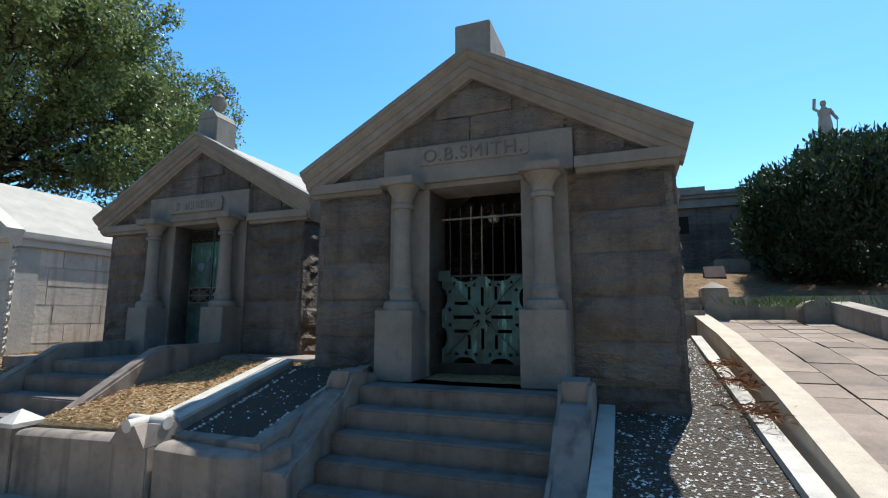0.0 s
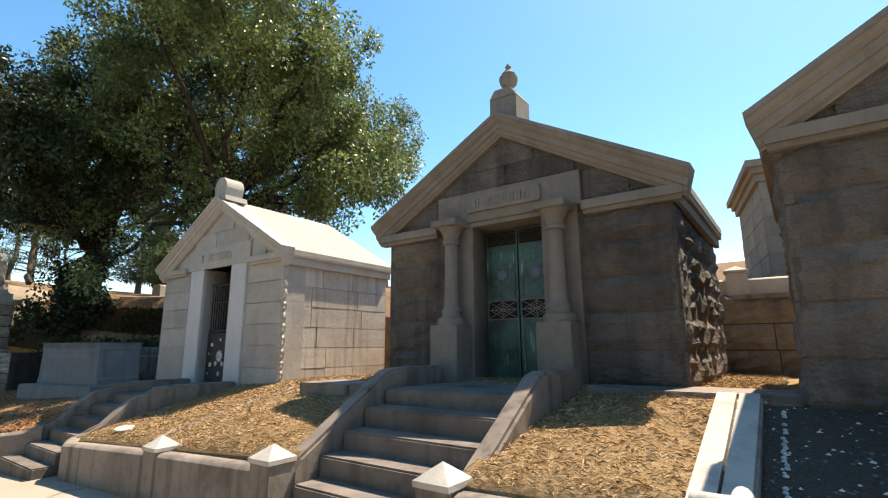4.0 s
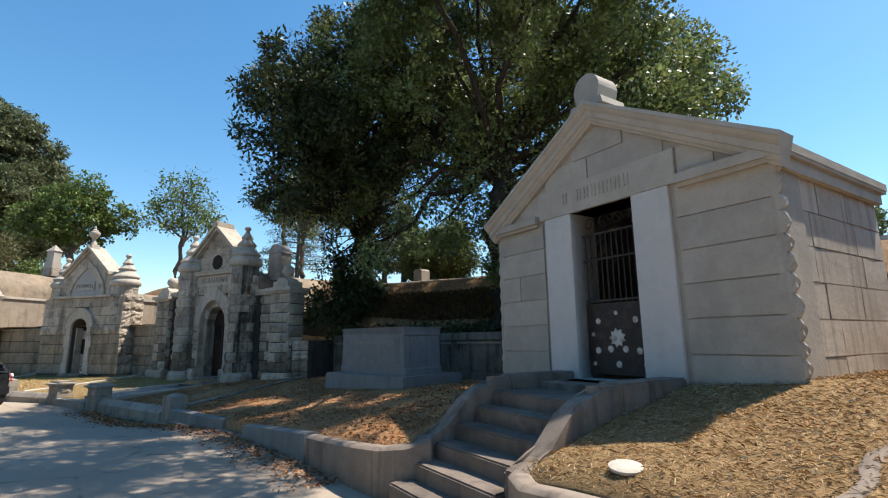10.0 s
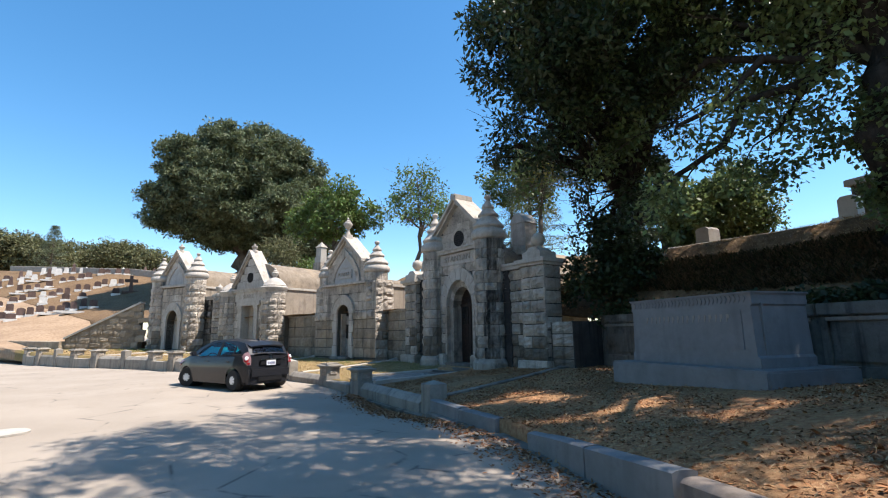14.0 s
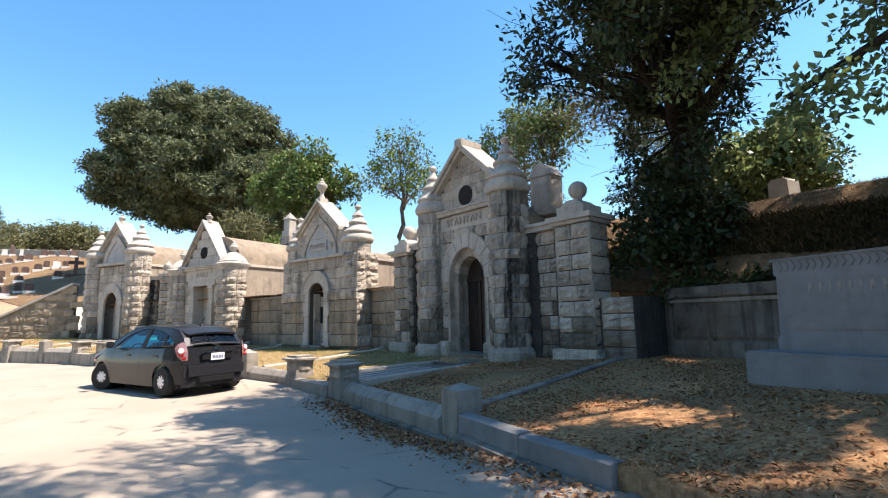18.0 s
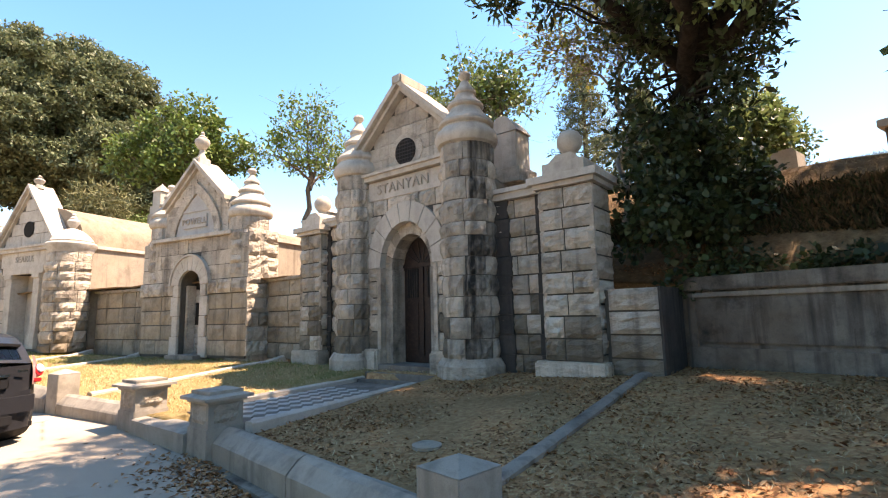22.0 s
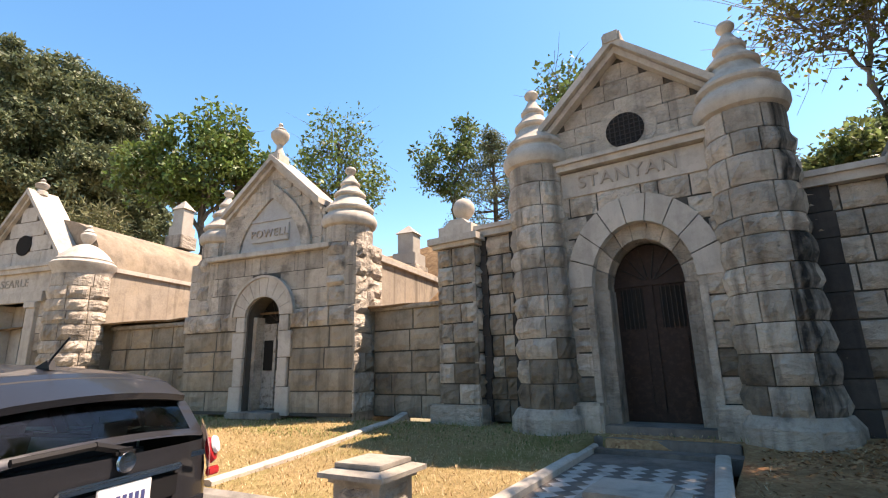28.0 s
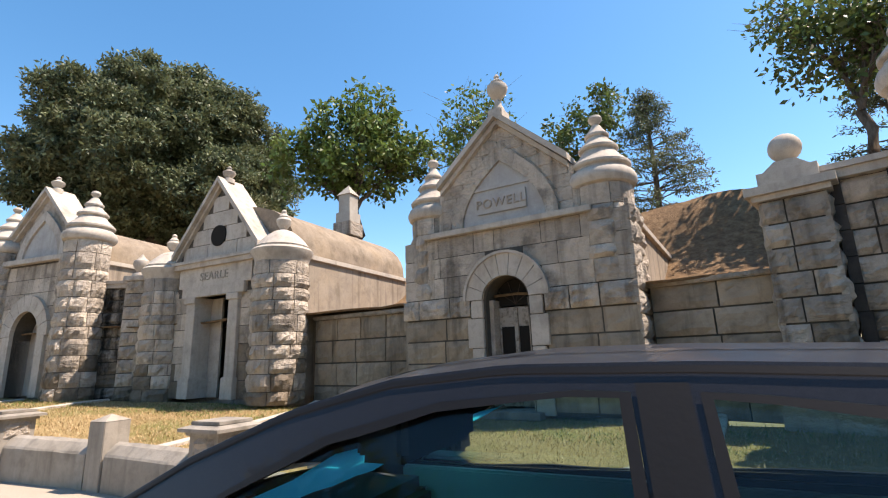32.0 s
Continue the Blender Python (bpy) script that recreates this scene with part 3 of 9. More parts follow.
# road: one sheet out to the horizon on the open side
def road_sheet():
    xs = [-900, -500, -300, -200, -150] + spaced(-120, -36, 2.0) + spaced(-35, -10, 0.5) + spaced(-9, 60, 1.5) + [100, 200, 400, 900]
    ys = [-900, -400, -150, -80, -50] + spaced(-40, 2, 2.0) + spaced(2.5, 12, 0.5)
    verts = [(x, y, float(road_z(x, y)) + 0.03 * noise.noise((x * 0.2, y * 0.2, 0))) for x in xs for y in ys]
    n = len(ys)
    faces = [(i * n + j, (i + 1) * n + j, (i + 1) * n + j + 1, i * n + j + 1) for i in range(len(xs) - 1) for j in range(n - 1)]
    me = bpy.data.meshes.new("road")
    me.from_pydata(verts, [], faces)
    me.materials.append(M["asphalt"])
    for p in me.polygons:
        p.use_smooth = True
    return tagged(new("road", me), "sun-bleached cracked asphalt cemetery road", "road", kind="structure")


road_sheet()
S_A = sorted(set(spaced(-40, -3, 1.5) + spaced(-2.6, 12.8, 0.2) + [q + e for a, b, c in DIPS if b < 12.8 for q in (a, b) for e in (-0.02, 0.02)]))
S_B = sorted(spaced(12.8, 27, 0.25) + [DIPS[-1][0] - 0.02, DIPS[-1][0] + 0.02])
S_C = sorted(spaced(27, 55, 0.4) + [DIPS[-1][1] - 0.02, DIPS[-1][1] + 0.02])
S_D = spaced(55, 200, 2.9)


def to_wall(s):
    d2 = float(np.interp(s, STAGES, D2)) - 0.12
    return [0.06 + (d2 - 0.06) * k / 17 for k in range(18)]


def from_wall(s):
    d2, d3, d4 = (float(np.interp(s, STAGES, v)) for v in (D2, D3, D4))
    return [d2 - (0.125 if s > 54 else 0.001)] + [d2 + (d3 - d2) * k / 8 for k in range(8)] + [d3 + (d4 - d3) * (k / 16) ** 1.5 for k in range(17)] + [d4 + 60, d4 + 250]


ground_sheet("ground_plots", M["drygrass"], S_A, to_wall, label="steep bank of dry straw-coloured grass")
ground_sheet("ground_litter", M["leaflitter"], S_B, to_wall, label="shaded bare ground strewn with brown leaves")
ground_sheet("ground_lawn", M["lawn"], S_C, to_wall, label="patchy dry lawn in front of the vaults")
ground_sheet("hillside", M["bank"], S_A + S_B[1:] + S_C[1:] + S_D[1:], from_wall, label="dry brown hillside rising behind the tombs", rough=0.07, skirt=(0.2, 1.6))
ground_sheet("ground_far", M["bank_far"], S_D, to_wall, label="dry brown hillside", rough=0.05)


# ---- family mausoleums ----
def rake(e, ze, za, s):
    """A moulded raking cornice from the eave to the peak, its profile as (out, drop)."""
    prof = [(0.1, 0.0), (-0.20, 0.0), (-0.205, 0.05), (-0.185, 0.062), (-0.17, 0.10), (-0.14, 0.13), (-0.125, 0.135), (-0.12, 0.215), (-0.095, 0.225), (-0.08, 0.27), (-0.05, 0.295), (-0.045, 0.315), (0.1, 0.315)]
    bm = bmesh.new()
    a = [bm.verts.new((s * (e - 0.28 * d), y, ze - d)) for y, d in prof]
    b = [bm.verts.new((0, y, za - d)) for y, d in prof]
    for k in range(len(prof)):
        j = (k + 1) % len(prof)
        bm.faces.new((a[k], a[j], b[j], b[k]))
    bm.faces.new(a)
    bm.faces.new(b[::-1])
    return bm


def column(parent, x, y, z0, z_ped, z_cap):
    part("pedestal", slab(x - 0.215, x + 0.215, y - 0.21, y + 0.25, z0, z_ped, 0.008), M["trimstone"], parent)
    r = 0.094
    part("column_base", lathe(bmesh.new(), [(0.195, z_ped), (0.20, z_ped + 0.05), (0.185, z_ped + 0.09), (0.135, z_ped + 0.11), (0.125, z_ped + 0.15), (0.14, z_ped + 0.19), (0.125, z_ped + 0.22), (r + 0.015, z_ped + 0.24)], 24, x, y), M["trimstone"], parent, smooth=True)
    part("shaft", lathe(bmesh.new(), [(r + 0.015, z_ped + 0.22), (r + 0.006, z_ped + 0.5), (r, z_cap - 0.32)], 24, x, y), M["trimstone"], parent, smooth=True)
    cap = lathe(bmesh.new(), [(r, z_cap - 0.34), (r + 0.03, z_cap - 0.33), (r + 0.03, z_cap - 0.29), (r + 0.01, z_cap - 0.27), (r + 0.02, z_cap - 0.2), (r + 0.07, z_cap - 0.12), (r + 0.09, z_cap - 0.09)], 24, x, y)
    box(cap, x - 0.205, x + 0.205, y - 0.21, y + 0.2, z_cap - 0.09, z_cap, 0.008)
    part("capital", cap, M["trimstone"], parent, smooth=True)


def mausoleum(name, m, half, floor, ze, za, eave, depth, stone, trim, label, columns=True, door_half=0.5, side_kind="rock", side_stone=None, course=0.42, plinth=None):
    """A gabled stone tomb: x along the front, y inwards, front at y = 0, z as in the world."""
    root = thing(name, m, label, "mausoleum", "gabled family mausoleums")
    top = 2.93
    low = floor - 0.45
    zl0, zl1 = floor + 2.12, floor + 2.55
    if not columns:
        zl0, zl1 = 2.96, 3.40
    bm = bmesh.new()
    prism(bm, [(-half, low), (-door_half - 0.02, low), (-door_half - 0.02, zl0), (door_half + 0.02, zl0), (door_half + 0.02, low), (half, low), (half, top), (half, ze - 0.2), (0, za - 0.24), (-half, ze - 0.2), (-half, top)], 0.03, 0.5)
    part("front_wall", bm, stone, root)
    for s in (-1, 1):
        part("side_wall", slab(min(s * half, s * (half - 0.4)) + (0.03 if s < 0 else 0), max(s * half, s * (half - 0.4)) - (0.03 if s > 0 else 0), 0.5, depth, low, top), side_stone or stone, root)
    part("back_wall", slab(-half + 0.4, half - 0.4, depth - 0.4, depth, low, top + 0.4), stone, root)
    part("floor_slab", slab(-half + 0.4, half - 0.4, 0.5, depth - 0.4, low, floor), M["concrete"], root)
    gapx = 1.02 if columns else 1.1

    def gap(z):
        return (-gapx, gapx) if z < zl1 else None

    kind, deep = ("rock", 0.8) if columns else ("cut", 1.0)
    seed = len(name) + int(half * 100) + int(za * 10)
    ashlar(root, kind, stone, -half, half, low, top, course, 0.95, 0.02, gap, seed, deep=deep)
    # side faces: courses of rock-faced or smooth blocks
    for s in (-1, 1):
        place = pose(s * half, 0, 0, 0, 0, 90 * s)
        a, b = (0.0, depth) if s > 0 else (-depth, 0.0)
        ashlar(root, side_kind, side_stone or stone, a, b, low, top - 0.1, course, 0.85, 0.03, None, seed + 7 + s, place=place)
    if side_kind == "cut" and side_stone:
        # chipped quoin edge
        rng = random.Random(4)
        for s in (-1, 1):
            z = low
            while z < top - 0.1:
                h = rng.uniform(0.16, 0.26)
                block(root, "rock", stone, rng, pose(s * (half + 0.0), 0.05, z + h / 2, 0, 0, 90 * s), 0.1, h, 0.75)
                z += h
    slope_z = (za - ze) / eave

    def tri(z):
        w = max(0.05, (za - 0.30 - z) / slope_z - 0.05)
        return (-w, w)

    ashlar(root, "cut", stone, -1, 1, zl1, za - 0.42, 0.36, 0.9, 0.02, None, seed + 3, tri)
    ashlar(root, "cut", stone, -1, 1, top + 0.12, zl1, 0.36, 0.7, 0.02, lambda z: (-gapx - 0.06, gapx + 0.06), seed + 4, tri)
    # cornice
    for s in ("l", "r"):
        k = -1 if s == "l" else 1
        bm = rake(eave, ze, za, k)
        part("raking_cornice", bm, trim, root)
        bm = bmesh.new()
        a, b = sorted((k * gapx * 1.06, k * (eave - 0.12)))
        box(bm, a, b, -0.10, 0.06, top, top + 0.11)
        box(bm, a + 0.01, b - 0.01, -0.06, 0.06, top - 0.05, top)
        part("cornice_return", bm, trim, root)
        bm = bmesh.new()
        x0, x1 = sorted((k * (half - 0.02), k * (half + 0.09)))
        box(bm, x0, x1, 0.1, depth + 0.12, ze - 0.16, ze - 0.06)
        x0, x1 = sorted((k * (half - 0.02), k * (half + 0.05)))
        box(bm, x0, x1, 0.1, depth + 0.06, ze - 0.30, ze - 0.16)
        part("side_cornice", bm, trim, root)
        bm = bmesh.new()
        prism(bm, [(k * (half + 0.10), ze - 0.06 + (eave - half - 0.1) * (za - ze) / eave), (0, za - 0.02), (0, za - 0.14), (k * (half + 0.10), ze - 0.16 + (eave - half - 0.1) * (za - ze) / eave)], 0.1, depth + 0.14)
        part("roof_slab", bm, M["roofstone"], root)
    part("rear_gable", prism(bmesh.new(), [(-half, top), (half, top), (eave - 0.3, ze - 0.1), (0, za - 0.1), (-eave + 0.3, ze - 0.1)], depth - 0.3, depth), stone, root)
    # lintel
    lw = 1.07 if columns else 1.15
    part("lintel", slab(-lw, lw, -0.06 if columns else -0.03, 0.5, zl0 + (0.0 if columns else 0), zl1, 0.006), trim, root)
    if columns:
        for x in (-0.77, 0.77):
            column(root, x, -0.16, floor - 0.02, floor + 0.70, zl0 + 0.02)
        for s in (-1, 1):
            a, b = sorted((s * 0.52, s * 1.0))
            part("door_jamb", slab(a, b, 0.0, 0.5, floor, zl0), trim, root)
        part("door_soffit", slab(-0.56, 0.56, -0.02, 0.5, zl0 - 0.06, zl0 + 0.002), trim, root)
    else:
        for s in (-1, 1):
            a, b = sorted((s * 0.52, s * 1.04))
            part("door_jamb", slab(a, b, -0.02, 0.5, floor - 0.1, zl0, 0.006), M["whitejamb"], root)
    part("threshold", slab(-1.06, 1.06, -0.42, 0.5, floor - 0.14, floor - 0.02, 0.01), trim, root)
    return root, zl0, zl1


M["boss"] = plain("blue_grey_glass", (0.12, 0.15, 0.2), 0.25, 0, 0.5)
M["grille"] = plain("worn_brown_bronze", (0.22, 0.19, 0.15), 0.55, 0.3, 0.4, (0.1, 0.13, 0.11), 12)
M["roofstone"] = stone_mat("sunlit_pale_roof_slab", (0.40, 0.37, 0.32), (0.31, 0.285, 0.245), (0.3, 0.26, 0.22), 0.3, 0.05, 0.2, 60)
M["whitejamb"] = stone_mat("smooth_pale_dressed_stone", (0.60, 0.59, 0.57), (0.54, 0.53, 0.51), (0.4, 0.38, 0.35), 0.2, 0.04, 0.2, 150, None, 0, 0.1)

# brown sandstone tomb with barred bronze gate
MA = pose(0.32, 5.135, 0, 0, 0, -21.0)
tomb_a, zl0, zl1 = mausoleum("mausoleum", MA, 2.0, 0.82, 3.20, 4.42, 2.16, 3.6, M["sandstone"], M["trimstone"], "brown sandstone gabled mausoleum with columns and bronze gate")
panel = bmesh.new()
prism(panel, [(-0.60, 3.14), (-0.63, 3.17), (-0.63, 3.30), (-0.60, 3.33), (0.60, 3.33), (0.63, 3.30), (0.63, 3.17), (0.60, 3.14)], -0.075, -0.055)
part("name_panel", panel, M["trimstone"], tomb_a)
words("O.B.SMITH.", 0.21, 0.012, M["letter_dark"], tomb_a, pose(0, -0.078, 3.235), label="raised block capitals on the lintel")
block_top = slab(-0.21, 0.21, 0.0, 0.75, 4.3, 4.80, 0.012)
part("apex_block", block_top, M["trimstone"], tomb_a)
# dark strip added under the gate to cover the lit floor
bm = bmesh.new()
box(bm, -0.52, 0.52, 0.30, 0.36, 0.80, 0.945)
part("gate_sill", bm, M["iron"], tomb_a)
def pierced(outer, holes, y0, y1):
    """A flat plate with real holes, lying in x and z."""
    bm = bmesh.new()
    for ring in [outer] + holes:
        vs = [bm.verts.new((x, y0, z)) for x, z in ring]
        for k in range(len(vs)):
            bm.edges.new((vs[k], vs[(k + 1) % len(vs)]))
    bmesh.ops.triangle_fill(bm, use_beauty=True, use_dissolve=False, edges=list(bm.edges), normal=(0, -1, 0))
    front = list(bm.faces)
    more = bmesh.ops.extrude_face_region(bm, geom=front)
    bmesh.ops.translate(bm, vec=(0, y1 - y0, 0), verts=[g for g in more["geom"] if isinstance(g, bmesh.types.BMVert)])
    return bm


def rect(x0, x1, z0, z1):
    return [(x0, z0), (x1, z0), (x1, z1), (x0, z1)]


def star_ring(x, z, r):
    return [(x + (r if k % 2 == 0 else r * 0.42) * math.sin(k * math.pi / 5), z + (r if k % 2 == 0 else r * 0.42) * math.cos(k * math.pi / 5)) for k in range(10)]


# gate panel: scalloped outline, slots round the middle, stars along the rim
outer = []
GZ, GX = (0.945, 1.905), 0.485
for cx in (-0.21, 0.21):
    outer += [(cx + 0.13 * math.cos(a), GZ[0] + 0.065 * math.sin(a)) for a in [math.pi - k * math.pi / 8 for k in range(9)]]
outer.append((GX, GZ[0]))
for cz in (1.22, 1.66):
    outer += [(GX - 0.07 * math.sin(a), cz - 0.12 * math.cos(a)) for a in [k * math.pi / 8 for k in range(9)]]
outer.append((GX, GZ[1]))
for cx in (0.19, -0.19):
    outer += [(cx + 0.14 * math.cos(a), GZ[1] - 0.06 * math.sin(a)) for a in [k * math.pi / 8 for k in range(9)]]
outer.append((-GX, GZ[1]))
for cz in (1.66, 1.22):
    outer += [(-GX + 0.07 * math.sin(a), cz + 0.12 * math.cos(a)) for a in [k * math.pi / 8 for k in range(9)]]
outer.append((-GX, GZ[0]))
cuts = []
for s in (-1, 1):
    for z, a, b in ((1.605, 0.17, 0.33), (1.45, 0.10, 0.34), (1.295, 0.17, 0.33)):
        x0, x1 = sorted((s * a, s * b))
        cuts.append(rect(x0, x1, z - 0.019, z + 0.019))
    cuts.append(rect(s * 0.155 - 0.017, s * 0.155 + 0.017, 1.64, 1.785))
    cuts.append(rect(s * 0.155 - 0.017, s * 0.155 + 0.017, 1.105, 1.255))
    for z in (1.745, 1.535, 1.365, 1.06):
        cuts.append(star_ring(s * 0.385, z, 0.031))
    for x, z in ((0.33, 1.83), (0.19, 1.805), (0.09, 1.81), (0.31, 1.045), (0.19, 1.055), (0.08, 1.04)):
        cuts.append(star_ring(s * x, z, 0.031))
cuts += [rect(-0.017, 0.017, 1.57, 1.785), rect(-0.017, 0.017, 1.10, 1.325)]
for k in range(4):
    a = math.pi / 4 + k * math.pi / 2
    for w in (-0.16, 0.16):
        c, s = math.cos(a + w), math.sin(a + w)
        cuts.append([(0.05 * c - 0.008 * s, 1.45 + 0.05 * s + 0.008 * c), (0.05 * c + 0.008 * s, 1.45 + 0.05 * s - 0.008 * c), (0.125 * c + 0.008 * s, 1.45 + 0.125 * s - 0.008 * c), (0.125 * c - 0.008 * s, 1.45 + 0.125 * s + 0.008 * c)])
gate_panel = part("gate_panel", pierced(outer, cuts, 0.30, 0.318), M["bronze"], tomb_a, "pierced bronze panel with stars, green with verdigris")
for k in range(4):
    a = math.pi / 4 + k * math.pi / 2
    rb = bmesh.new()
    bar(rb, (0.14 * math.cos(a), 0.298, 1.45 + 0.14 * math.sin(a)), (0.60 * math.cos(a), 0.298, 1.45 + 0.60 * math.sin(a)), 0.009, 6)
    part("ray", rb, M["bronze"], gate_panel)
for k in range(7):
    x = -0.385 + 0.128 * k
    part("gate_bar", bar(bmesh.new(), (x, 0.31, 1.86), (x, 0.31, 2.72), 0.008), M["grille"] if k in (2, 3) else M["iron"], tomb_a)
for z in (1.915, 2.58):
    part("gate_rail", slab(-0.49, 0.49, 0.30, 0.318, z - 0.010, z + 0.010), M["grille"] if z > 2 else M["iron"], tomb_a)
part("gate_latch", slab(-0.52, -0.38, 0.285, 0.30, 1.86, 1.98), M["bronze"], tomb_a)
# sheet added behind the gate, its black standing in for interior shade
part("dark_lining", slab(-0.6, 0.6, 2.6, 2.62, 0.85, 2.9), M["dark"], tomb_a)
lamp = lathe(bmesh.new(), [(0.01, 2.62), (0.06, 2.64), (0.075, 2.68), (0.06, 2.72), (0.01, 2.73)], 16, -0.02, 0.9)
part("ceiling_lamp", lamp, M["plaster"], tomb_a, smooth=True)

# second sandstone tomb with twin bronze doors
MB = pose(-4.03, 7.82, 0, 0, 0, -20.7)
tomb_b, zl0, zl1 = mausoleum("mausoleum", MB, 2.07, 0.90, 3.20, 4.49, 2.31, 3.4, M["sandstone"], M["trimstone"], "brown sandstone mausoleum with columns and verdigris bronze doors")
panel = bmesh.new()
prism(panel, [(-0.54, 3.15), (-0.56, 3.18), (-0.56, 3.34), (-0.52, 3.38), (0.52, 3.38), (0.56, 3.34), (0.56, 3.18), (0.54, 3.15)], -0.10, -0.055)
part("name_panel", panel, M["trimstone"], tomb_b)
bars_of(8, 0.86, 0.13, M["trimstone"], tomb_b, pose(0, -0.105, 3.265))
bm = slab(-0.21, 0.21, 0.02, 0.46, 4.35, 4.80, 0.015)
prism(bm, [(-0.21, 4.80), (0.21, 4.80), (0.12, 4.93), (-0.12, 4.93)], 0.02, 0.46)
part("apex_block", bm, M["trimstone"], tomb_b)
part("urn", lathe(bmesh.new(), [(0.10, 4.92), (0.11, 4.96), (0.05, 5.0), (0.06, 5.03), (0.12, 5.09), (0.14, 5.16), (0.135, 5.2), (0.09, 5.22), (0.105, 5.25), (0.06, 5.3), (0.03, 5.34), (0.045, 5.37), (0.02, 5.42)], 18, 0.0, 0.24), M["trimstone"], tomb_b, "carved stone urn", smooth=True)
for s in (-1, 1):
    a, b = sorted((s * 0.01, s * 0.5))
    leaf = part("door_leaf", slab(a, b, 0.34, 0.38, 0.92, 2.94), M["bronze"], tomb_b, "bronze door leaf with green verdigris")
    cx = (a + b) / 2
    ring = lathe(bmesh.new(), [(0.082, -0.012), (0.08, 0.0), (0.068, 0.008), (0.06, 0.002), (0.03, 0.006)], 24)
    bmesh.ops.transform(ring, matrix=pose(cx, 0.335, 2.30, 90), verts=ring.verts)
    part("boss", ring, M["boss"], leaf, "round blue-grey glass boss", smooth=True)
    gr = bmesh.new()
    for q in (0.25, 0.55, 0.85):
        hw, hz = 0.23 * q, 0.125 * q
        for sx in (-1, 1):
            for sz in (-1, 1):
                bar(gr, (cx + sx * hw, 0.336, 1.815), (cx, 0.336, 1.815 + sz * hz), 0.0065, 5)
    for sx in (-1, 1):
        for sz in (-1, 1):
            bar(gr, (cx, 0.336, 1.815), (cx + sx * 0.225, 0.336, 1.815 + sz * 0.12), 0.006, 5)
    bar(gr, (cx, 0.336, 1.69), (cx, 0.336, 1.94), 0.006, 5)
    bar(gr, (a + 0.01, 0.336, 1.815), (b - 0.01, 0.336, 1.815), 0.006, 5)
    for z in (1.69, 1.94):
        bar(gr, (a + 0.01, 0.336, z), (b - 0.01, 0.336, z), 0.008, 5)
    part("grille", gr, M["grille"], leaf)
    part("grille_back", slab(a + 0.03, b - 0.03, 0.337, 0.3405, 1.69, 1.94), M["dark"], leaf)
    for z0, z1 in ((0.98, 1.64), (1.98, 2.66)):
        fr = bmesh.new()
        box(fr, a + 0.04, a + 0.06, 0.33, 0.34, z0, z1)
        box(fr, b - 0.06, b - 0.04, 0.33, 0.34, z0, z1)
        box(fr, a + 0.04, b - 0.04, 0.33, 0.34, z0, z0 + 0.02)
        box(fr, a + 0.04, b - 0.04, 0.33, 0.34, z1 - 0.02, z1)
        part("moulding", fr, M["bronze"], leaf)
    tr = bmesh.new()
    for k in range(3):
        ringp = [(cx - 0.16 + 0.16 * k + 0.07 * math.cos(q * math.pi / 6), 0.33, 2.82 + 0.07 * math.sin(q * math.pi / 6)) for q in range(13)]
        for p, q in zip(ringp, ringp[1:]):
            bar(tr, p, q, 0.006, 4)
    part("tracery", tr, M["iron"], leaf)
    part("transom_back", slab(a + 0.02, b - 0.02, 0.332, 0.3405, 2.72, 2.92), M["dark"], leaf)

# pale tomb with iron gate
MP = pose(-10.33, 9.92, 0, 0, 0, -20.2)
tomb_p, zl0, zl1 = mausoleum("mausoleum", MP, 2.2, 0.62, 3.12, 4.48, 2.36, 2.78, M["palestone"], M["palestone"], "pale grey stone gabled mausoleum with iron gate", columns=False, side_kind="cut", side_stone=M["sidestone"], course=0.39)
bars_of(9, 1.2, 0.17, M["palestone"], tomb_p, pose(-0.05, -0.035, 3.19))
acr = bmesh.new()
pr = [(0.23 * math.cos(a), 4.66 + 0.25 * math.sin(a)) for a in [k * math.pi / 12 for k in range(13)]]
prism(acr, [(-0.17, 4.42)] + [(-x, z) for x, z in pr] + [(0.17, 4.42)], -0.1, 0.3)
prism(acr, [(-0.3, 4.36), (0.3, 4.36), (0.27, 4.47), (-0.27, 4.47)], -0.14, 0.36)
part("acroterion", acr, M["roofstone"], tomb_p, "rounded stone scroll at the gable's peak")
gatep = part("gate_plate", slab(-0.5, 0.5, 0.19, 0.21, 0.66, 1.62), M["iron"], tomb_p, "rusty iron plate with rosettes")
for x, z, r in ((-0.3, 1.38, 0.045), (0.0, 1.48, 0.03), (0.3, 1.38, 0.045), (-0.33, 0.98, 0.05), (0.33, 0.98, 0.05), (0.0, 0.8, 0.05), (0.0, 1.15, 0.13), (-0.12, 1.0, 0.05), (0.12, 1.0, 0.05), (-0.4, 0.8, 0.03), (0.4, 0.8, 0.03), (-0.4, 1.2, 0.03), (0.42, 1.52, 0.03)):
    n = 9
    ros = bmesh.new()
    prism(ros, [(x + r * (1 if k % 2 else 0.7) * math.cos(2 * math.pi * k / (2 * n)), z + r * (1 if k % 2 else 0.7) * math.sin(2 * math.pi * k / (2 * n))) for k in range(2 * n)], 0.175, 0.19)
    part("rosette", ros, M["rustwhite"], gatep)
for k in range(11):
    x = -0.45 + 0.09 * k
    part("gate_bar", bar(bmesh.new(), (x, 0.2, 1.62), (x, 0.2, 2.62), 0.009), M["iron"], tomb_p)
for z in (1.66, 2.25, 2.62):
    part("gate_rail", slab(-0.5, 0.5, 0.19, 0.21, z - 0.014, z + 0.014), M["iron"], tomb_p)
